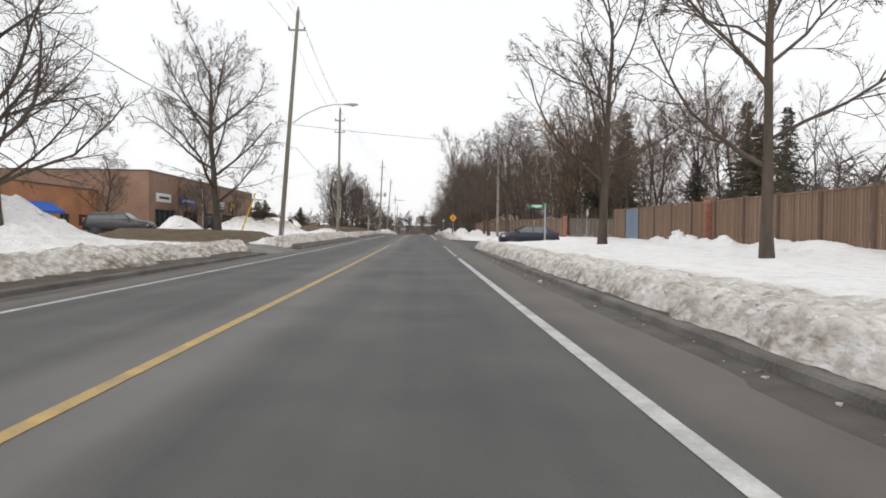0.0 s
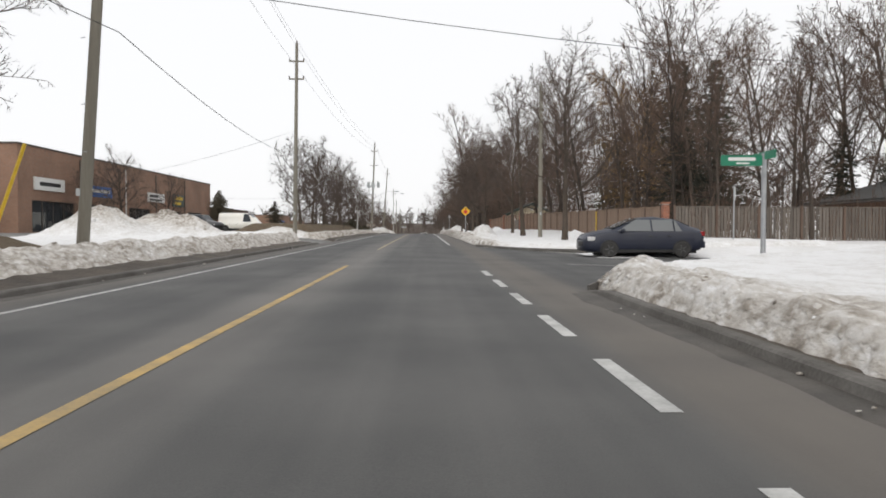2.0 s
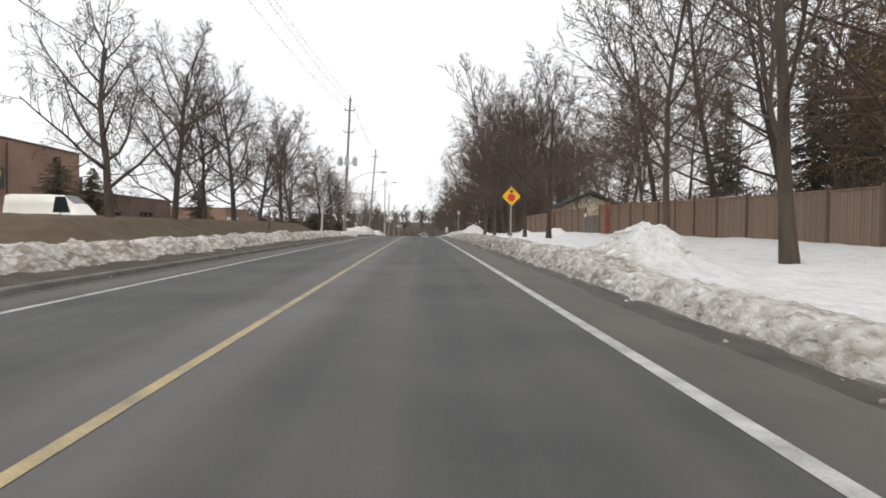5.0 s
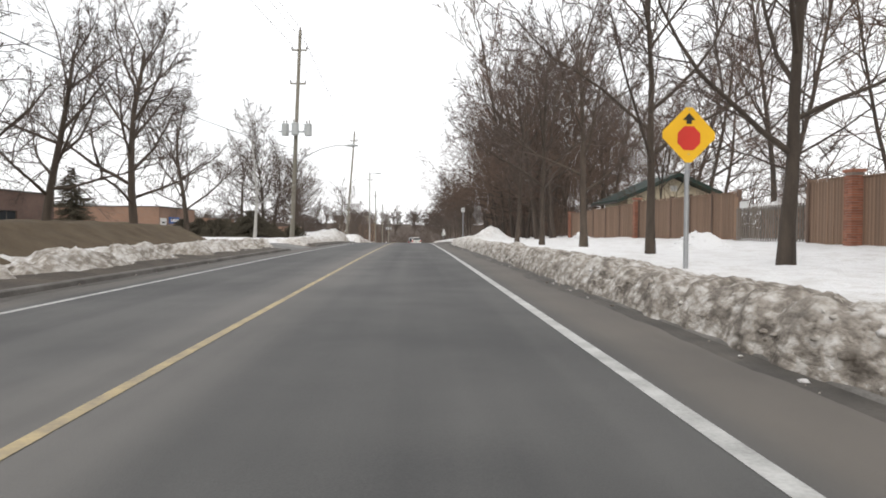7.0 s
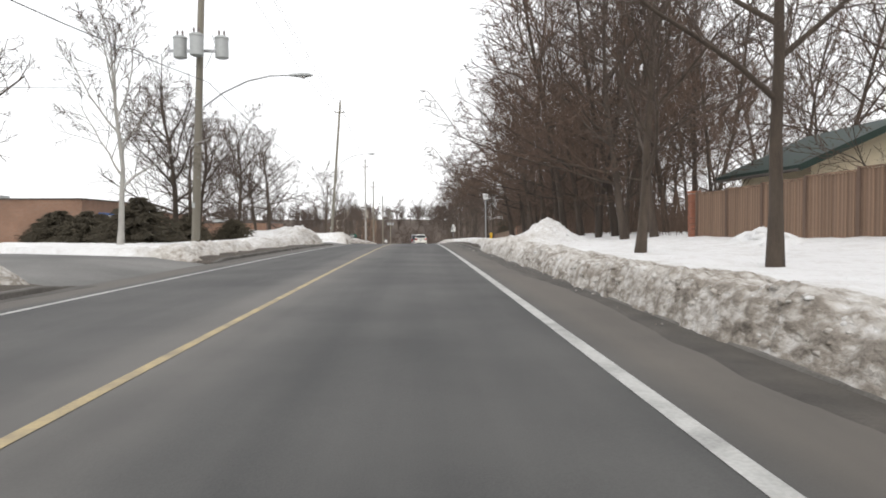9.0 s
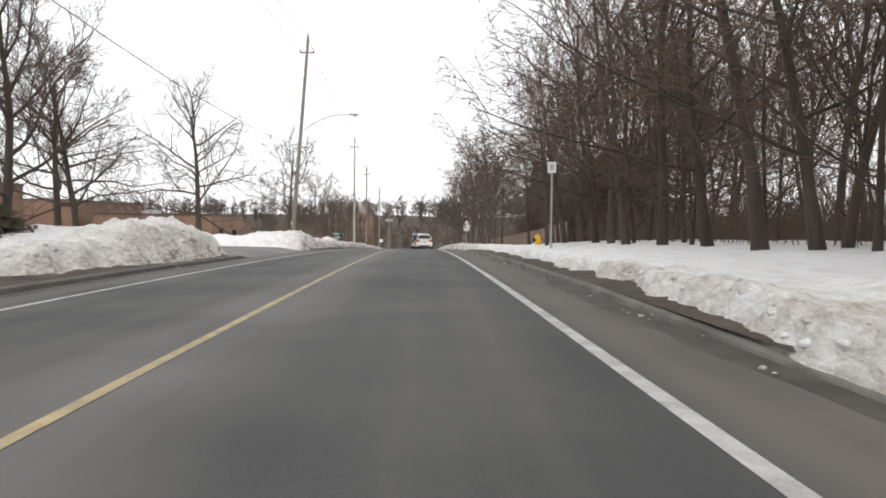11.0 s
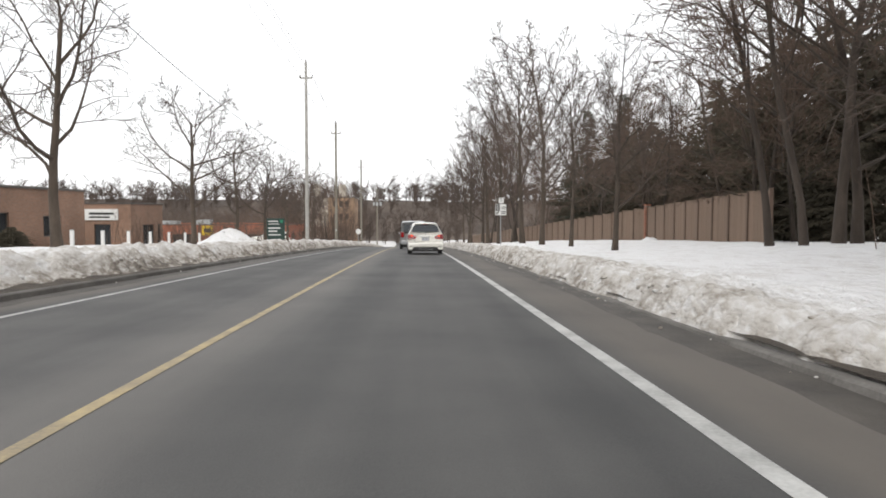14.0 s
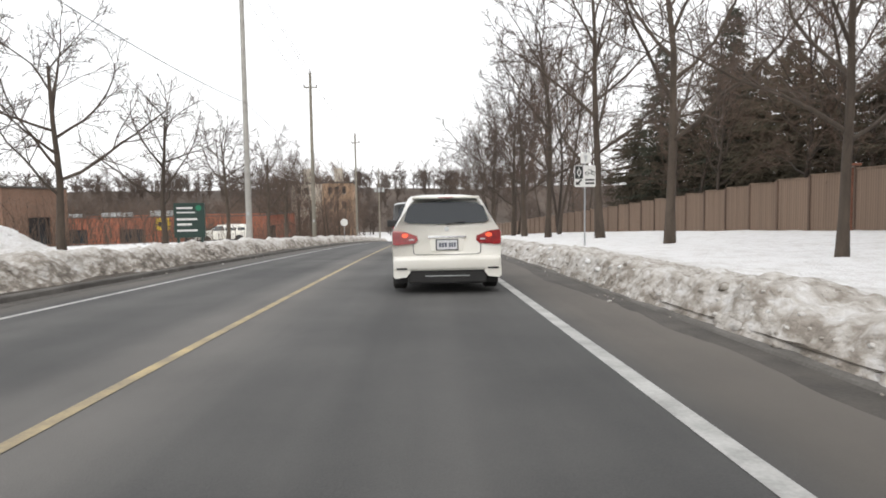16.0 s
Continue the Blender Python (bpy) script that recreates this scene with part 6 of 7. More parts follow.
def pylon_sign():
    x, y = -11.5, 236.5
    g = float(ground_z(x, y))
    root = thing("pylon_sign", "dark green estate board with pale lettering beyond the snow bank", "sign board", x, y, g, 8)
    part("panel", box(-0.72, 0.72, -0.12, 0.12, 0.55, 2.25, 0.02), SIGN_DARK, root)
    for sx in (-0.55, 0.55):
        part("leg", box(sx - 0.06, sx + 0.06, -0.06, 0.06, -0.3, 0.55), SIGN_DARK, root)
    for z, w, s in ((2.0, 0.75, 0.09), (1.78, 0.85, 0.06), (1.45, 0.95, 0.10), (1.2, 0.7, 0.10), (0.9, 0.95, 0.09)):
        part("lettering", box(-0.58, -0.58 + w, -0.132, -0.124, z - s / 2, z + s / 2), SIGN_WHITE, root, "pale bar of lettering")
    part("emblem", moved(plate([(0.14 * math.cos(0.52 * k), 0.14 * math.sin(0.52 * k)) for k in range(12)], -0.132, -0.124), 0.45, 0, 2.0), SIGN_GREEN, root, "round green emblem")


pylon_sign()
for k in range(7):
    x, y = -15.1, 210.7 + 2.93 * k
    root = thing("bollard", "square white wooden bollard at the car park's edge", "bollard", x, y, float(ground_z(x, y)), 4 * k, group="car park bollards")
    part("post", box(-0.07, 0.07, -0.07, 0.07, -0.2, 0.92, 0.012), SIGN_WHITE, root)
    part("cap", box(-0.078, 0.078, -0.078, 0.078, 0.92, 0.95, 0.01), GREY_METAL, root, "grey metal cap")

root = thing("round_sign", "small white round sign on a post far down the road", "road sign", -6.9, 262, float(ground_z(-6.9, 262)), 0)
sign_post(root, 1.9, 0.03)
part("disc", moved(plate([(0.32 * math.cos(0.45 * k), 0.32 * math.sin(0.45 * k)) for k in range(14)], -0.04, -0.034), 0, 0, 1.7), SIGN_WHITE, root)


# ---- buildings ----
def facade(length, height, openings, depth=0.22):
    """A wall in the x-z plane from x = 0, with openings (u0, u1, z0, z1) cut through and reveals behind."""
    us = sorted({0.0, length, *[o[0] for o in openings], *[o[1] for o in openings]})
    zs = sorted({0.0, height, *[o[2] for o in openings], *[o[3] for o in openings]})
    verts, faces = [], []

    def quad(*p):
        b = len(verts)
        verts.extend(p)
        faces.append((b, b + 1, b + 2, b + 3))

    for a, b in zip(us[:-1], us[1:]):
        for c, d in zip(zs[:-1], zs[1:]):
            m, n = (a + b) / 2, (c + d) / 2
            if any(o[0] < m < o[1] and o[2] < n < o[3] for o in openings):
                continue
            quad((a, 0, c), (b, 0, c), (b, 0, d), (a, 0, d))
            quad((b, depth, c), (a, depth, c), (a, depth, d), (b, depth, d))
    for a, b, c, d in openings:
        quad((a, 0, c), (a, depth, c), (b, depth, c), (b, 0, c))
        quad((a, 0, d), (b, 0, d), (b, depth, d), (a, depth, d))
        quad((a, 0, c), (a, 0, d), (a, depth, d), (a, depth, c))
        quad((b, 0, c), (b, depth, c), (b, depth, d), (b, 0, d))
    return verts, faces


def add_window(root, o, mat=WINDOW, frame_mat=FASCIA, name="window", bars=1):
    a, b, c, d = o
    w = part(name, box(a, b, 0.15, 0.17, c, d), mat, root)
    part("sill", box(a, b, 0.02, 0.18, c, c + 0.05), frame_mat, w)
    part("frame", box(a, b, 0.10, 0.16, d - 0.06, d), frame_mat, w)
    for k in range(bars + 2):
        u = a + (b - a) * k / (bars + 1)
        u = min(max(u, a + 0.03), b - 0.03)
        part("mullion", box(u - 0.03, u + 0.03, 0.10, 0.16, c + 0.05, d - 0.06), frame_mat, w)
    return w


def fascia_sign(root, u0, u1, z0, z1, mat, bars=((0.15, 0.85, 0.35, 0.65),), bar_mat=SIGN_BLACK):
    s = part("shop_sign", box(u0, u1, -0.16, -0.003, z0, z1, 0.015), mat, root, "shop sign board")
    w, h = u1 - u0, z1 - z0
    for a, b, c, d in bars:
        part("lettering", box(u0 + w * a, u0 + w * b, -0.172, -0.164, z0 + h * c, z0 + h * d), bar_mat, s, "bar of lettering")


def unit_building(label, corner, sizes, height, mat, faces_open, turn=0, roof_things=()):
    """A flat-roofed brick block; corner is its near left foot in its own frame, x along the front, y back."""
    x, y, z = corner
    w, d = sizes
    root = thing("building", label, "building", x, y, z, turn)
    for side, (length, m) in {"front": (w, pose(0, 0, 0)), "right": (d, pose(w, 0, 0, 0, 0, 90)), "back": (w, pose(w, d, 0, 0, 0, 180)), "left": (d, pose(0, d, 0, 0, 0, 270))}.items():
        opens = faces_open.get(side, [])
        wall = part("wall", facade(length, height, [o[:4] for o in opens]), mat, root)
        wall.matrix_basis = m
        for o in opens:
            add_window(wall, o[:4], bars=o[4] if len(o) > 4 else 1)
        part("coping", box(-0.08, length + 0.08, -0.09, 0.25, height, height + 0.14, 0.02), FASCIA, wall, "dark metal coping")
    part("roof", box(0.2, w - 0.2, 0.2, d - 0.2, height - 0.5, height - 0.35), ROOF_TAR, root)
    for rx, ry, rw, rh in roof_things:
        part("roof_unit", box(rx, rx + rw, ry, ry + rw * 0.7, height - 0.36, height + rh, 0.03), GREY_METAL, root, "grey rooftop air handler")
    return root


def wall_of(root, k):
    return [c for c in root.children if c.name.startswith("wall")][k]


gz = lambda x, y: float(ground_z(x, y))

# brown brick units: long side parallel to the road, end wall towards the start of the street
b1 = unit_building("long flat-roofed brown brick industrial units with shop signs", (-75, 83.5, gz(-45, 90) - 0.3), (42, 50), 7.5, BRICK_BROWN,
                   {"front": [(24, 25.6, 0.9, 2.2), (28, 29.6, 0.9, 2.2), (33.5, 35, 0.9, 2.2)],
                    "right": [(2.0, 9.0, 0.3, 3.0, 3), (12, 18, 0.3, 3.0, 2), (21, 27, 0.3, 3.0, 2), (30, 37, 0.3, 3.0, 3), (40, 46, 0.3, 3.0, 2)]}, roof_things=((30, 6, 2.5, 0.9), (26, 24, 3, 0.9), (33, 38, 2.2, 0.8)))
w = wall_of(b1, 1)
fascia_sign(w, 2.2, 7.0, 3.9, 5.0, SIGN_WHITE)
fascia_sign(w, 10.5, 16.5, 3.8, 4.9, SIGN_BLUE, ((0.1, 0.9, 0.4, 0.7),), SIGN_WHITE)
fascia_sign(w, 26, 31, 3.9, 5.0, SIGN_WHITE, ((0.08, 0.6, 0.5, 0.8), (0.08, 0.85, 0.15, 0.35)))
fascia_sign(w, 34, 38, 3.6, 5.2, SIGN_DARK, ((0.12, 0.88, 0.55, 0.85), (0.12, 0.7, 0.15, 0.4)), MARKER_YELLOW)
for u in (10, 20, 28.5, 38.5):
    part("downpipe", rod([(u, -0.08, 0.2), (u, -0.08, 7.2)], 0.06, None, 8), SIGN_WHITE if u == 20 else FASCIA, w, "wall downpipe")
b0 = unit_building("orange brick building with a bright blue awning", (-78, 57, gz(-50, 70) - 0.3), (38.9, 26.3), 5.1, BRICK_ORANGE,
                   {"front": [(30, 36, 0.4, 2.4, 3), (20, 28, 0.4, 2.4, 3)], "right": [(2, 7, 0.4, 2.4, 3), (9, 15, 0.4, 2.4, 3), (18, 20, 0.9, 2.2), (22, 24, 0.9, 2.2)]})
aw = wall_of(b0, 1)
verts = [(1, -0.01, 3.3), (16.2, -0.01, 3.3), (16.2, -1.5, 2.35), (1, -1.5, 2.35), (1, -1.5, 2.1), (16.2, -1.5, 2.1), (1, -0.01, 3.22), (16.2, -0.01, 3.22)]
part("awning", (verts, [(0, 1, 2, 3), (3, 2, 5, 4), (0, 3, 4, 6), (1, 7, 5, 2), (6, 4, 5, 7)]), AWNING_BLUE, aw, "bright blue fabric awning")

b2 = unit_building("low flat-roofed brown brick building with blue and white signs", (-80.3, 212.6, gz(-50, 214) - 0.6), (45, 17), 5.1, BRICK_BROWN,
                   {"front": [(30, 33, 0.3, 2.3, 2), (38, 41, 0.3, 2.3, 1), (12, 15, 0.8, 2.2)], "right": [(4, 9, 0.3, 2.4, 2), (12, 17, 0.3, 2.4, 2)]}, roof_things=((26, 5, 2.8, 0.7), (38, 6, 2.0, 0.5)))
b2c = unit_building("low flat-roofed brown brick building with blue and white signs", (-79.2, 187, gz(-50, 188) - 0.2), (45, 15), 4.75, BRICK_BROWN,
                    {"front": [(33, 35.5, 0.3, 2.3, 1), (24, 27, 0.8, 2.2, 2), (12, 15, 0.8, 2.2)], "right": [(9, 13, 0.3, 2.4, 2)]}, roof_things=((31, 5, 2.8, 0.7), (22, 6, 2.0, 0.5)))
fascia_sign(wall_of(b2c, 1), 0.4, 2.4, 1.7, 3.3, SIGN_WHITE, ((0.15, 0.85, 0.2, 0.3), (0.15, 0.7, 0.55, 0.7)))
fascia_sign(wall_of(b2c, 1), 3.6, 7.6, 2.6, 3.5, SIGN_BLUE, ((0.1, 0.9, 0.3, 0.7),), SIGN_WHITE)
b2b = unit_building("low dark brick building behind the mound", (-58, 138, gz(-40, 142) - 0.2), (24, 22), 4.0, BRICK_DARK,
                    {"front": [(6, 9, 0.6, 2.2, 2), (15, 18, 0.6, 2.2, 2)], "right": [(4, 7, 0.6, 2.2, 1), (12, 16, 0.4, 2.4, 2)]})
part("chimney", rod([(20, 6, 3.4), (20, 6, 6.0)], 0.2, None, 10), FASCIA, b2b, "dark steel flue")
b3 = unit_building("brown brick shop units with black and white sign boxes", (-63, 249.5, gz(-45, 254) - 0.3), (34.6, 8.5), 4.6, BRICK_BROWN,
                   {"front": [(31, 32.6, 0.3, 2.6, 0), (25, 29, 0.3, 2.6, 2), (18, 22.5, 0.3, 2.6, 2)], "right": [(3, 6, 0.4, 2.5, 1), (7, 8, 0.4, 2.5, 0)]})
fascia_sign(wall_of(b3, 0), 17.5, 22.8, 3.0, 4.0, SIGN_WHITE)
fascia_sign(wall_of(b3, 0), 24.0, 28.6, 3.1, 3.9, SIGN_BLACK, ((0.08, 0.3, 0.3, 0.7), (0.38, 0.62, 0.3, 0.7), (0.7, 0.92, 0.3, 0.7)), SIGN_WHITE)
fascia_sign(wall_of(b3, 0), 29.4, 33.4, 3.0, 4.1, SIGN_WHITE, ((0.3, 0.9, 0.5, 0.7), (0.3, 0.8, 0.2, 0.35)))
b4 = unit_building("low red brick warehouse with rooftop units", (-50.5, 290, gz(-40, 290) - 0.3), (30, 22), 3.6, BRICK_RED,
                   {"front": [(3, 8, 0.4, 2.2, 3), (12, 15, 0.4, 2.2, 1), (20, 26, 0.4, 2.2, 3)], "right": [(4, 8, 0.5, 2.2, 2), (14, 18, 0.5, 2.2, 2)]}, roof_things=((8, 4, 3.2, 0.6), (14, 5, 2.4, 0.8), (2, 6, 2, 0.5)))
fascia_sign(wall_of(b4, 0), 16.6, 18.4, 2.0, 3.5, MARKER_YELLOW, ((0.2, 0.8, 0.3, 0.7),))
b5 = unit_building("brown brick units at the far end of the car park", (-33.4, 212.8, gz(-28, 219) - 0.3), (12, 12.4), 3.6, BRICK_BROWN,
                   {"front": [(2, 3.2, 0.2, 2.3, 0), (5, 7.4, 0.8, 2.1, 2)], "right": [(2.5, 4.2, 0.3, 2.3, 0), (7.5, 9.5, 0.9, 2.1, 1)]}, roof_things=((3, 5, 1.6, 0.6),))


def apartment_block(label, x, y, w, d, storeys, mat, bays):
    h = storeys * 3.0 + 0.8
    z = gz(x, y) - 1.0
    opens = [(1.2 + i * (w - 2.0) / bays, 1.2 + i * (w - 2.0) / bays + (w - 2.0) / bays * 0.55, 1.6 + 3.0 * s, 3.1 + 3.0 * s) for s in range(storeys) for i in range(bays)]
    root = thing("apartment_building", label, "apartment building", x, y, z)
    wall = part("wall", facade(w, h, opens, 0.3), mat, root)
    for o in opens:
        win = part("window", box(o[0], o[1], 0.2, 0.22, o[2], o[3]), WINDOW, wall)
        part("frame", box(o[0], o[1], 0.12, 0.2, o[2], o[2] + 0.08), SIGN_WHITE, win)
    body = part("wall", facade(d, h, []), mat, root)
    body.matrix_basis = pose(w, 0, 0, 0, 0, 90)
    body = part("wall", facade(d, h, []), mat, root)
    body.matrix_basis = pose(0, d, 0, 0, 0, 270)
    part("roof", box(0, w, 0.3, d, h - 0.3, h + 0.3), ROOF_TAR, root)
    part("penthouse", box(w * 0.35, w * 0.6, 3, d * 0.6, h + 0.3, h + 3.2), STUCCO_BEIGE, root, "beige rooftop plant room")


apartment_block("distant tan brick apartment building with a pale penthouse", -20.5, 342, 6.2, 9, 4, BRICK_TAN, 3)
apartment_block("distant grey-green office wing beside the tan block", -27.0, 343, 6.4, 10, 4, STUCCO_BEIGE, 3)
apartment_block("distant beige and green-grey office block over the trees", -128, 560, 40, 16, 4, STUCCO_BEIGE, 9)


def gable_house(label, x0, x1, y0, y1, eave, apex, wall_mat, roof_mat):
    """A low house whose gable faces down the street; heights over the road."""
    g = gz((x0 + x1) / 2, y0) - 0.2
    base = float(road_z(y0))
    e, a = base + eave - g, base + apex - g
    w, d = x1 - x0, y1 - y0
    root = thing("house", label, "house", x0, y0, g)
    part("wall", plate([(0, 0), (w, 0), (w, e), (w / 2, a - 0.12), (0, e)], 0, 0.25), wall_mat, root)
    part("wall", plate([(0, 0), (w, 0), (w, e), (w / 2, a - 0.12), (0, e)], d - 0.25, d), wall_mat, root)
    part("wall", box(0, 0.25, 0.25, d - 0.25, 0, e), wall_mat, root)
    part("wall", box(w - 0.25, w, 0.25, d - 0.25, 0, e), wall_mat, root)
    s = (a - e) / (w / 2)
    for sg in (-1, 1):
        cx = w / 2
        ox = cx + sg * (w / 2 + 1.0)
        zo = e - 1.0 * s
        out = [(cx, a), (ox, zo), (ox, zo + 0.22), (cx, a + 0.24)]
        part("roof", plate(out, -1.0, d + 0.5), roof_mat, root)
        part("bargeboard", plate([(cx, a - 0.02), (ox, zo - 0.02), (ox, zo + 0.24), (cx, a + 0.26)], -1.06, -1.0), roof_mat, root)
    part("gutter", rod([(-1.06, -1.0, e - 0.95 * s), (-1.06, d + 0.4, e - 0.95 * s)], 0.06, None, 8), FASCIA, root)
    part("vent", box(w / 2 - 0.25, w / 2 + 0.25, -0.03, 0.0, a - 1.0, a - 0.6), SIGN_WHITE, root, "white gable vent")
    return root


gable_house("low cream stucco house with a green roof behind the fence", 14.8, 21.4, 141.5, 147.0, 3.5, 4.95, STUCCO_CREAM, ROOF_GREEN)
gable_house("low brown brick bungalow with a snowy roof behind the gate", 21, 33, 127, 135, 2.6, 3.9, BRICK_BROWN, SNOWFIELD)
gable_house("brown brick bungalow with a dark roof beyond the street", 30, 42, 68, 78, 3.0, 4.6, BRICK_BROWN, ROOF_TAR)
gable_house("small house with a dark roof behind the fence", 14.5, 24, 4, 14, 2.2, 3.1, STUCCO_BEIGE, ROOF_TAR)


# ---- vehicles ----
def car_body(stations, lean):
    """Lofts half-sections (y, sill, belt, roof half-widths, bottom, belt, roof heights) into a closed shell."""
    rings = []
    for k, (y, w0, w1, w2, zb, zs, zt) in enumerate(stations):
        half = [(0, zb), (w0 * 0.80, zb), (w0 * 0.96, zb + 0.05), (w0, zb + 0.16), (w1, zb + (zs - zb) * 0.55), (w1 * 0.985, zs - 0.06), (w1 * 0.955, zs + 0.01),
                (w2 + (w1 * 0.95 - w2) * 0.45, zs + (zt - zs) * 0.5), (w2, zt - 0.07), (w2 * 0.90, zt - 0.02), (w2 * 0.55, zt + 0.005), (0, zt + 0.012)]
        ring = [(x, z) for x, z in half] + [(-x, z) for x, z in half[-2:0:-1]]
        f = max(0.0, 1 - k / 2.0)
        rings.append([(x, y + lean(z) * f, z) for x, z in ring])
    n = len(rings[0])
    verts = [p for r in rings for p in r]
    faces = []
    for i in range(len(rings) - 1):
        for k in range(n):
            faces.append((i * n + k, i * n + (k + 1) % n, (i + 1) * n + (k + 1) % n, (i + 1) * n + k))
    for base in (0, (len(rings) - 1) * n):
        for k in range(1, n // 2 - 1 + 0):
            a, b, c, d = base + k, base + k + 1, base + n - k - 1, base + n - k
            faces.append((a, b, c, d % len(verts)))
        faces.append((base, base + 1, base + n - 1))
        m = n // 2
        faces.append((base + m - 1, base + m, base + m + 1))
    return verts, faces


def wheel(root, x, y, r, w):
    side = 1 if x > 0 else -1
    tyre = part("wheel", moved(lathe([(r * 0.62, -w / 2), (r * 0.9, -w / 2), (r, -w / 2 + 0.03), (r, w / 2 - 0.03), (r * 0.9, w / 2), (r * 0.62, w / 2)], 28, "x"), x, y, r), RUBBER, root, "dirty black tyre")
    part("rim", moved(lathe([(r * 0.62, side * w * 0.42), (r * 0.58, side * w * 0.46), (r * 0.5, side * w * 0.32), (r * 0.16, side * w * 0.36), (r * 0.1, side * w * 0.46), (0.01, side * w * 0.46)], 24, "x"), x, y, r), RIM, tyre, "alloy rim")
    for k in range(5):
        a = 2 * math.pi * k / 5
        p0 = (x + side * w * 0.44, y + r * 0.14 * math.cos(a), r + r * 0.14 * math.sin(a))
        p1 = (x + side * w * 0.44, y + r * 0.58 * math.cos(a), r + r * 0.58 * math.sin(a))
        part("spoke", rod([p0, p1], 0.03, 0.022, 6), RIM, tyre)


def on_rear(outline, lean, off, thick=0.02):
    """A panel that follows the leaning tail: (x, z) outline, off metres behind it."""
    n = len(outline)
    verts = [(x, lean(z) - off, z) for x, z in outline] + [(x, lean(z) - off + thick, z) for x, z in outline]
    faces = [tuple(range(n)), tuple(reversed(range(n, 2 * n)))] + [(i, (i + 1) % n, n + (i + 1) % n, n + i) for i in range(n)]
    return verts, faces


def mirror_x(outline):
    return [(-x, z) for x, z in reversed(outline)]


def side_glass(root, w_low, w_high, z0, z1, slope0, slope1, splits, mat=GLASS):
    """Side windows as slightly proud panes between y pairs."""
    for s in (-1, 1):
        for (a, b) in splits:
            ya0, yb0 = a, b
            ya1 = a + (slope0 if a == splits[0][0] else 0.0)
            yb1 = b - (slope1 if b == splits[-1][1] else 0.0)
            v = []
            for off in (0.012, -0.03):
                v += [(s * (w_low + off), ya0, z0), (s * (w_low + off), yb0, z0), (s * (w_high + off), yb1, z1), (s * (w_high + off), ya1, z1)]
            part("side_window", (v, [(0, 1, 2, 3), (7, 6, 5, 4), (0, 4, 5, 1), (1, 5, 6, 2), (2, 6, 7, 3), (3, 7, 4, 0)]), mat, root, "dark tinted side window")


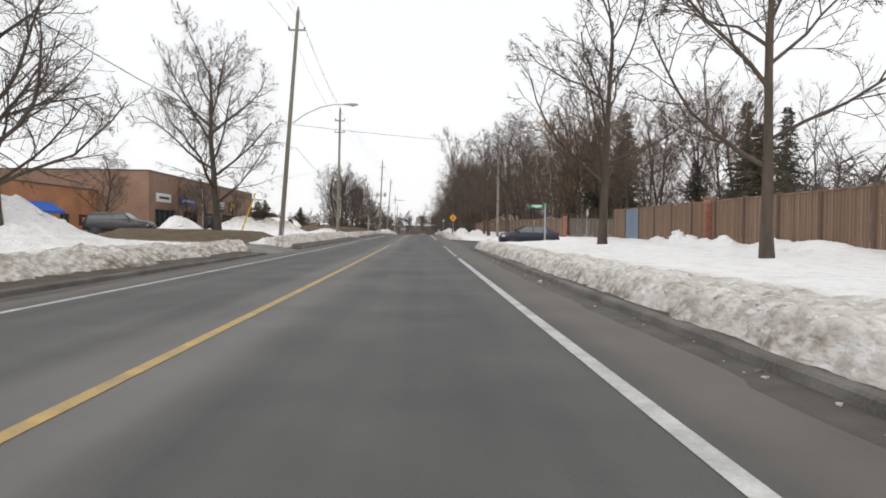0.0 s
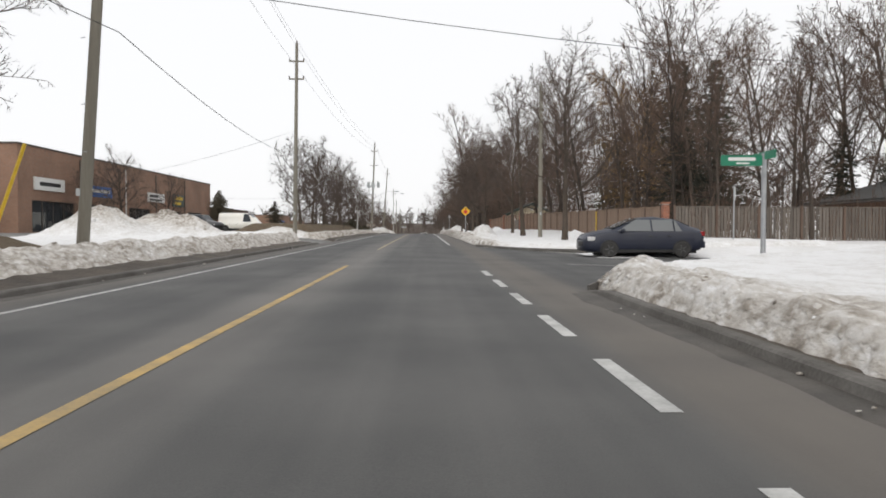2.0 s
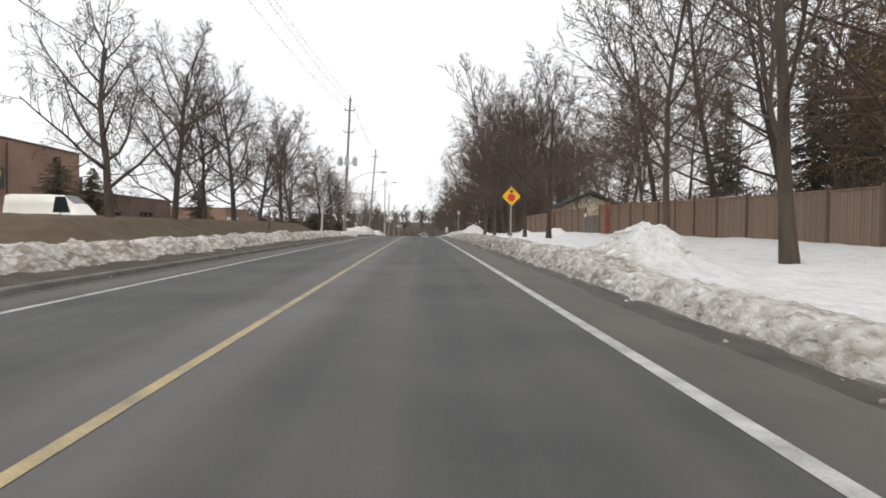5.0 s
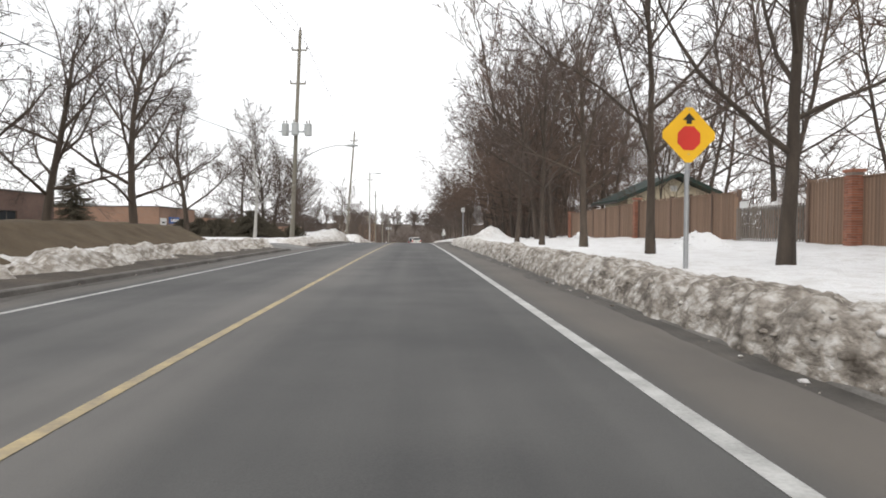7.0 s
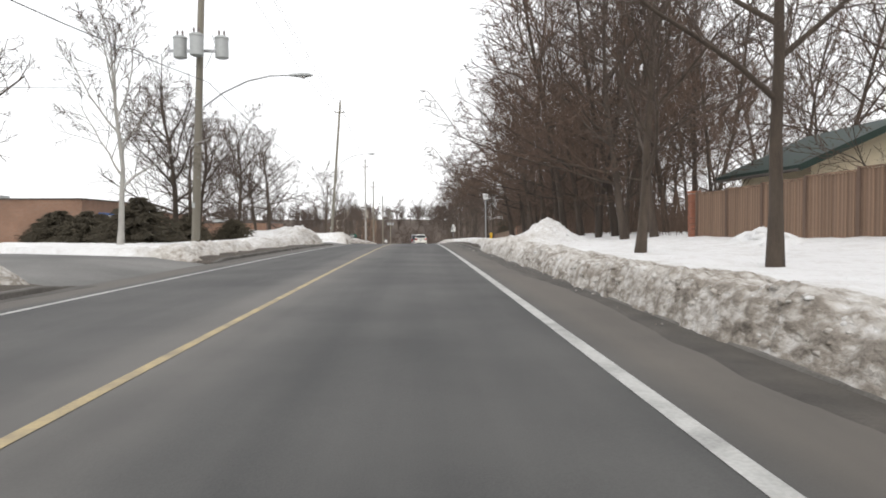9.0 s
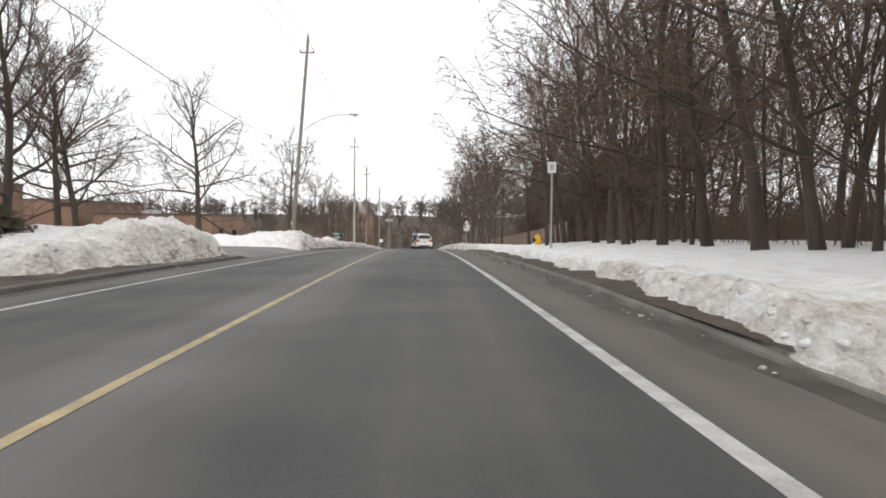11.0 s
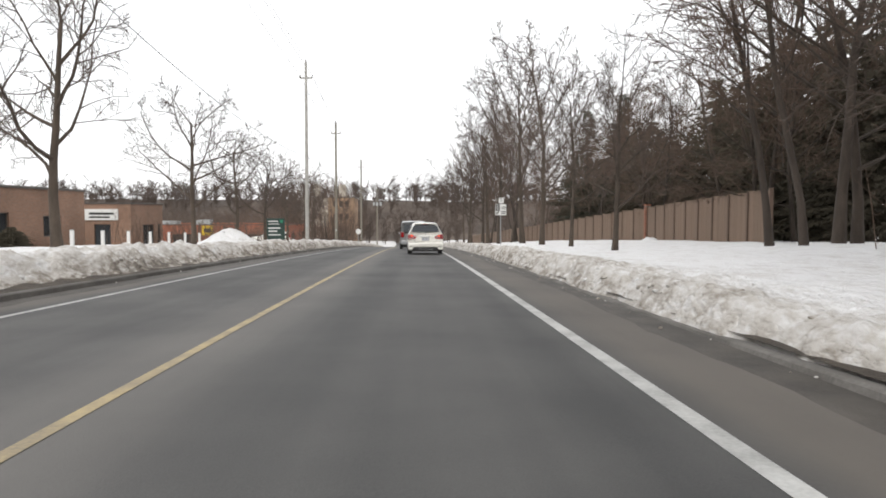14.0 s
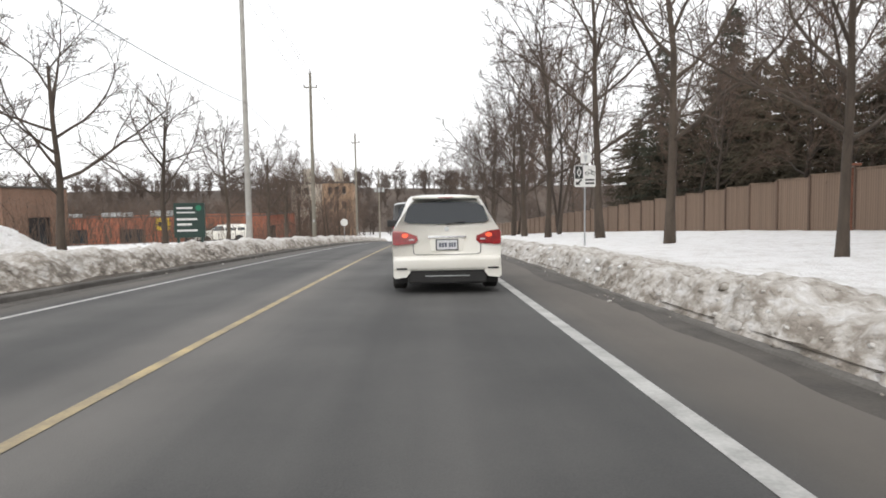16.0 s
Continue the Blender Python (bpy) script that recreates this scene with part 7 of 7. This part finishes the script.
def white_suv(x, y, turn=0.0):
    """A compact white hatchback seen from behind; its tail at y."""
    root = thing("suv", "dirty white compact five-door car with dark rear window", "car", x, y, float(road_z(y)) + 0.012, turn)
    L = 4.36
    lean = lambda z: float(np.interp(z, [0.2, 0.5, 0.62, 1.0, 1.12, 1.5, 1.62], [0.05, 0.0, 0.02, 0.08, 0.13, 0.36, 0.50]))
    st = [(0.0, 0.86, 0.885, 0.57, 0.36, 1.04, 1.53), (0.25, 0.885, 0.90, 0.60, 0.33, 1.05, 1.565), (0.7, 0.885, 0.893, 0.63, 0.22, 1.02, 1.59), (1.6, 0.885, 0.893, 0.635, 0.20, 1.0, 1.605),
          (2.4, 0.885, 0.893, 0.63, 0.20, 0.98, 1.585), (2.9, 0.885, 0.89, 0.60, 0.20, 0.97, 1.48), (3.35, 0.88, 0.885, 0.66, 0.20, 0.95, 1.16), (3.6, 0.875, 0.875, 0.72, 0.22, 0.93, 1.03), (4.1, 0.83, 0.83, 0.66, 0.24, 0.82, 0.90), (L, 0.66, 0.68, 0.5, 0.28, 0.62, 0.70)]
    part("body", car_body(st, lean), CAR_WHITE, root, "dirty white painted body", smooth=True)
    glass = [(-0.62, 1.145), (-0.30, 1.13), (0, 1.122), (0.30, 1.13), (0.62, 1.145), (0.69, 1.18), (0.62, 1.40), (0.52, 1.465), (0.25, 1.485), (0, 1.49), (-0.25, 1.485), (-0.52, 1.465), (-0.62, 1.40), (-0.69, 1.18)]
    part("rear_window", on_rear(glass, lean, 0.035, 0.05), GLASS, root, "dark tinted rear window")
    bm = bmesh.new()
    bx(bm, -0.56, 0.56, 0.27, 0.62, 1.535, 1.575, 0.015)
    part("spoiler", bm, CAR_WHITE, root, "white roof spoiler")
    part("brake_light", box(-0.12, 0.12, 0.262, 0.275, 1.545, 1.56), LAMP_RED, root, "thin red high brake light")
    lamp = [(0.47, 0.865), (0.52, 0.815), (0.80, 0.79), (0.875, 0.805), (0.885, 0.99), (0.86, 1.03), (0.66, 1.005), (0.48, 0.93)]
    for o in (lamp, mirror_x(lamp)):
        t = part("tail_light", on_rear(o, lean, 0.03, 0.06), LAMP_RED, root, "red tail light")
        sg = 1 if o is lamp else -1
        part("lit_bulb", on_rear([(sg * 0.68 + 0.055 * math.cos(0.785 * k), 0.945 + 0.035 * math.sin(0.785 * k)) for k in range(8)], lean, 0.036, 0.01), BULB_RED, t, "glowing orange-red lamp spot")
        part("reversing_lens", on_rear([(sg * 0.53, 0.872), (sg * 0.62, 0.868), (sg * 0.62, 0.885), (sg * 0.54, 0.892)][::sg], lean, 0.036, 0.01), LAMP_CLEAR, t)
    part("chrome_strip", on_rear([(-0.30, 0.905), (0.30, 0.905), (0.31, 0.935), (-0.31, 0.935)], lean, 0.03, 0.03), CHROME, root, "chrome handle strip")
    part("badge", on_rear([(0.035 * math.cos(0.6 * k), 1.045 + 0.035 * math.sin(0.6 * k)) for k in range(10)], lean, 0.022, 0.02), GREY_METAL, root, "round plain chrome badge")
    pl = part("number_plate", on_rear([(-0.165, 0.715), (0.165, 0.715), (0.165, 0.865), (-0.165, 0.865)], lean, 0.03, 0.02), PLATE, root, "white number plate with plain bars")
    part("plate_frame", on_rear([(-0.185, 0.70), (0.185, 0.70), (0.185, 0.88), (-0.185, 0.88)], lean, 0.024, 0.02), BLACK_PLASTIC, root, "black plate frame")
    for a, b in ((-0.13, -0.095), (-0.085, -0.05), (-0.04, -0.005), (0.03, 0.06), (0.07, 0.10), (0.11, 0.14)):
        part("plate_bar", on_rear([(a, 0.755), (b, 0.755), (b, 0.825), (a, 0.825)], lean, 0.034, 0.003), PLATE_BAR, pl)
    rec = [(-0.25, 0.685), (0.25, 0.685), (0.28, 0.90), (-0.28, 0.90)]
    part("plate_recess", on_rear(rec, lean, 0.012, 0.02), CAR_WHITE, root, "white plate recess")
    bm = bmesh.new()
    bx(bm, -0.875, 0.875, -0.075, 0.30, 0.375, 0.61, 0.06)
    part("bumper", bm, CAR_WHITE, root, "dirty white rear bumper", smooth=True)
    # Black lower bumper, carried down to stand in for the shadow between the tyres.
    bm = bmesh.new()
    bx(bm, -0.64, 0.64, -0.03, 0.30, 0.17, 0.42, 0.03)
    part("lower_bumper", bm, BLACK_PLASTIC, root, "black lower bumper, extended down as the shade under the tail")
    for sx in (-1, 1):
        out = [(sx * 0.60, 0.36), (sx * 0.66, 0.28), (sx * 0.84, 0.26), (sx * 0.872, 0.30), (sx * 0.872, 0.42), (sx * 0.60, 0.42)]
        part("bumper_corner", plate(out if sx < 0 else out[::-1], -0.068, 0.28), CAR_WHITE, root, "white bumper corner beside the dark diffuser")
        seam = [(sx * 0.555, 0.845), (sx * 0.545, 0.66), (sx * 0.50, 0.632), (0.0, 0.626), (0.0, 0.634), (sx * 0.495, 0.640), (sx * 0.535, 0.664), (sx * 0.545, 0.845)]
        part("tailgate_seam", on_rear(seam if sx > 0 else seam[::-1], lean, 0.006, 0.01), BLACK_PLASTIC, root, "narrow dark tailgate gap")
    part("trim_strip", box(-0.36, 0.36, -0.042, -0.032, 0.285, 0.30), GREY_METAL, root, "thin bright diffuser strip")
    for s in (-1, 1):
        part("reflector", box(s * 0.735 - 0.085, s * 0.735 + 0.085, -0.084, -0.07, 0.405, 0.432), BLACK_PLASTIC, root, "dark bumper slot")
        part("mud_flap", box(s * 0.78 - 0.08, s * 0.78 + 0.08, 0.40, 0.42, 0.12, 0.35), BLACK_PLASTIC, root)
        m = part("door_mirror", box(s * 0.98 - 0.09, s * 0.98 + 0.09, 3.0, 3.12, 0.98, 1.12, 0.03), BLACK_PLASTIC, root, "dark door mirror")
    part("rear_wiper", rod([(0.0, lean(1.13) - 0.05, 1.12), (0.30, lean(1.17) - 0.06, 1.165)], 0.012, 0.008, 6), BLACK_PLASTIC, root)
    part("antenna", rod([(0, 0.85, 1.60), (0, 0.70, 1.69)], 0.012, 0.004, 6), BLACK_PLASTIC, root)
    part("underbody", box(-0.72, 0.72, 0.15, 4.1, 0.17, 0.32), BLACK_PLASTIC, root)
    side_glass(root, 0.862, 0.70, 1.06, 1.44, 0.25, 0.35, ((0.62, 0.95), (1.0, 1.85), (1.92, 2.95)))
    for wy in (0.78, 3.45):
        for s in (-1, 1):
            wheel(root, s * 0.775, wy, 0.325, 0.235)
    return root


lead = white_suv(0.34, 213.12, 1.0)
lead.scale = (0.955, 0.955, 0.955)


def generic_car(name, label, paint, x, y, z, turn, L=4.5, W=1.76, H=1.48, kind="sedan", plate_on=True, blind=False, side_mat=None):
    """A parked or waiting car; its tail at the origin, its nose towards +y."""
    root = thing(name, label, "car" if name == "car" else name, x, y, z, turn)
    h = W / 2
    if kind == "van":
        st = [(0.0, h * 0.97, h * 0.98, h * 0.86, 0.38, 1.05, H - 0.05), (0.3, h, h, h * 0.88, 0.32, 1.05, H), (L * 0.5, h, h, h * 0.88, 0.28, 1.05, H), (L * 0.70, h, h, h * 0.84, 0.28, 1.05, H - 0.06), (L * 0.84, h, h * 0.98, h * 0.78, 0.28, 1.03, H * 0.74), (L * 0.93, h * 0.96, h * 0.95, h * 0.7, 0.3, 0.95, 1.06), (L, h * 0.8, h * 0.8, h * 0.6, 0.34, 0.72, 0.82)]
        leaning = lambda z: float(np.interp(z, [0.3, 0.9, H], [0.0, 0.03, 0.16]))
        win = ((L * 0.60, L * 0.80),) if blind else ((L * 0.08, L * 0.33), (L * 0.36, L * 0.58), (L * 0.60, L * 0.80))
    elif kind == "suv":
        st = [(0.0, h * 0.95, h * 0.97, h * 0.72, 0.40, 1.05, H - 0.08), (0.35, h, h, h * 0.76, 0.34, 1.05, H - 0.01), (L * 0.4, h, h, h * 0.77, 0.30, 1.03, H), (L * 0.58, h, h, h * 0.74, 0.30, 1.02, H - 0.04), (L * 0.72, h, h * 0.99, h * 0.78, 0.30, 1.0, 1.14), (L * 0.78, h, h * 0.98, h * 0.8, 0.32, 0.98, 1.08), (L * 0.95, h * 0.94, h * 0.94, h * 0.74, 0.34, 0.88, 0.97), (L, h * 0.8, h * 0.8, h * 0.6, 0.38, 0.68, 0.76)]
        leaning = lambda z: float(np.interp(z, [0.3, 0.9, H], [0.0, 0.04, 0.3]))
        win = ((L * 0.08, L * 0.22), (L * 0.24, L * 0.44), (L * 0.46, L * 0.68))
    else:
        st = [(0.0, h * 0.84, h * 0.90, h * 0.70, 0.36, 0.90, 1.02), (0.12, h * 0.94, h * 0.97, h * 0.72, 0.28, 0.98, 1.12), (0.45, h, h, h * 0.68, 0.21, 1.00, 1.20), (L * 0.24, h, h, h * 0.65, 0.20, 0.98, H - 0.06), (L * 0.40, h, h, h * 0.68, 0.20, 0.97, H + 0.02), (L * 0.54, h, h, h * 0.67, 0.20, 0.95, H - 0.02), (L * 0.78, h, h * 0.99, h * 0.78, 0.20, 0.94, 1.06), (L * 0.88, h * 0.98, h * 0.97, h * 0.80, 0.20, 0.90, 0.99), (L * 0.97, h * 0.90, h * 0.90, h * 0.74, 0.22, 0.80, 0.88), (L, h * 0.78, h * 0.80, h * 0.62, 0.25, 0.66, 0.74)]
        leaning = lambda z: 0.0
        win = ((L * 0.19, L * 0.245), (L * 0.26, L * 0.435), (L * 0.45, L * 0.73))
    part("body", car_body(st, leaning), paint, root, "painted car body", smooth=True)
    lowz, highz = (1.1, H - 0.13) if kind != "sedan" else (1.0, H - 0.09)
    wl, wh = h * 0.955, (h * 0.90 if kind == "van" else h * 0.755 if kind == "suv" else h * 0.71)
    side_glass(root, wl, wh, lowz, highz, 0.22 if kind == "sedan" else 0.12, 0.72 if kind == "sedan" else 0.3, win, side_mat or GLASS)
    if kind != "sedan":
        ww = h * 0.74 if kind == "van" else h * 0.64
        part("rear_window", on_rear([(-ww, 1.12), (ww, 1.12), (ww * 0.92, H - 0.2), (-ww * 0.92, H - 0.2)], leaning, 0.03, 0.05), GLASS, root, "dark rear window")
    else:
        a, b = st[2], st[3]
        v = [(-h * 0.6, a[0] + 0.02, a[6] + 0.02), (h * 0.6, a[0] + 0.02, a[6] + 0.02), (h * 0.52, b[0] - 0.05, b[6] - 0.0), (-h * 0.52, b[0] - 0.05, b[6] - 0.0)]
        v += [(p[0], p[1], p[2] - 0.04) for p in v]
        part("rear_window", (v, [(0, 1, 2, 3), (7, 6, 5, 4), (0, 4, 5, 1), (1, 5, 6, 2), (2, 6, 7, 3), (3, 7, 4, 0)]), GLASS, root, "dark rear window")
    i = 5 if kind == "sedan" else 3
    a, b = st[i], st[i + 1]
    v = [(-h * 0.62, a[0] + 0.06, a[6] - 0.0), (h * 0.62, a[0] + 0.06, a[6] - 0.0), (h * 0.72, b[0] - 0.05, b[6] + 0.045), (-h * 0.72, b[0] - 0.05, b[6] + 0.045)]
    v += [(p[0], p[1] - 0.03, p[2] - 0.05) for p in v]
    part("windscreen", (v, [(0, 1, 2, 3), (7, 6, 5, 4), (0, 4, 5, 1), (1, 5, 6, 2), (2, 6, 7, 3), (3, 7, 4, 0)]), GLASS, root, "dark windscreen")
    for s in (-1, 1):
        part("headlight", box(s * h * 0.74 - 0.17, s * h * 0.74 + 0.13, L - 0.40, L - 0.09, 0.62, 0.79, 0.04), LAMP_CLEAR, root, "clear headlight")
        part("tail_light", box(s * h * 0.80 - 0.13, s * h * 0.80 + 0.10, -0.035, 0.14, 0.82 if kind == "sedan" else 0.85, 1.0 if kind == "sedan" else 1.2, 0.02), LAMP_RED, root, "red tail light")
        part("door_mirror", box(s * (h + 0.08) - 0.09, s * (h + 0.08) + 0.09, L * 0.68, L * 0.70 + 0.03, 0.96, 1.10, 0.03), paint, root)
        for f in (0.44, 0.28):
            part("door_handle", box(s * (h + 0.012) - 0.012, s * (h + 0.012) + 0.012, L * f, L * f + 0.16, 0.80, 0.83, 0.004), BLACK_PLASTIC, root)
        part("sill", box(s * h * 0.96 - 0.03, s * h * 0.96 + 0.03, L * 0.25, L * 0.72, 0.20, 0.30, 0.01), BLACK_PLASTIC, root)
    part("grille", box(-0.34, 0.34, L - 0.06, L + 0.015, 0.42, 0.60, 0.02), BLACK_PLASTIC, root, "black front grille")
    part("bumper", box(-h * 0.9, h * 0.9, -0.07, 0.15, 0.36, 0.62, 0.05), paint, root)
    part("underbody", box(-h * 0.82, h * 0.82, 0.25, L - 0.35, 0.16, 0.34), BLACK_PLASTIC, root)
    if plate_on:
        part("number_plate", box(-0.15, 0.15, -0.09, -0.075, 0.48 if kind == "sedan" else 0.8, 0.62 if kind == "sedan" else 0.94), PLATE, root, "white number plate without figures")
    r = 0.31 if kind == "sedan" else 0.34
    for wy in (L * 0.19, L * 0.80):
        for s in (-1, 1):
            wheel(root, s * (h - 0.085), wy, r, 0.205)
            # No opening is cut: a black disc stands for the arch's shade.
            arch = [(wy + r * 1.16 * math.cos(math.radians(q)), r + r * 1.16 * math.sin(math.radians(q))) for q in range(-20, 201, 20)]
            part("wheel_arch", ([(s * (h + 0.004), p, q) for p, q in arch] + [(s * (h - 0.2), p, q) for p, q in arch], [tuple(range(12)), tuple(range(23, 11, -1))] + [(i, (i + 1) % 12, 12 + (i + 1) % 12, 12 + i) for i in range(12)]), BLACK_PLASTIC, root, "black disc standing in for the shaded wheel arch")
    return root


generic_car("car", "dark blue four-door car waiting at the side street's mouth", CAR_NAVY, 10.65, 53.6, float(road_z(53.6)) - 0.10, 90, kind="sedan", L=4.55, H=1.53, side_mat=GLASS_SKY_SHEEN)
generic_car("van", "silver and white van stopped ahead on the road", CAR_SILVER, -0.25, 227.5, float(road_z(227.5)) + 0.015, 0, L=4.9, W=1.9, H=1.95, kind="van")
generic_car("car", "black car stopped far ahead on the road", CAR_BLACK, -0.55, 244.0, float(road_z(244)) + 0.015, 0, kind="suv", H=1.65)
PARK = "cars parked by the brick units"
for nm, lb, pt, x, y, tn, kd, hh in (
    ("car", "black estate car parked behind the snow piles", CAR_BLACK, -23.6, 49.0, -88, "suv", 1.6),
    ("car", "dark sport utility car parked by the brick units", CAR_BLACK, -24.5, 97.0, 250, "suv", 1.75),
    ("van", "white delivery van parked by the brick units", CAR_WHITE, -23.5, 106.5, 265, "van", 2.1),
    ("car", "pale parked car half hidden by bushes", CAR_SILVER, -22.0, 166, 250, "suv", 1.6),
    ("car", "pale parked car by the mound", CAR_SILVER, -26.0, 172, 90, "suv", 1.6),
    ("car", "silver car parked beside the shop units", CAR_SILVER, -30.0, 208, 80, "sedan", 1.45),
    ("car", "white car parked near the far end of the road", CAR_WHITE, -15.0, 262, 100, "suv", 1.6),
):
    ob = generic_car(nm, lb, pt, x, y, gz(x, y) + 0.02, tn, kind=kd, H=hh, L=4.9 if kd == "van" else 4.5, blind=kd == "van")
    ob["group"] = PARK
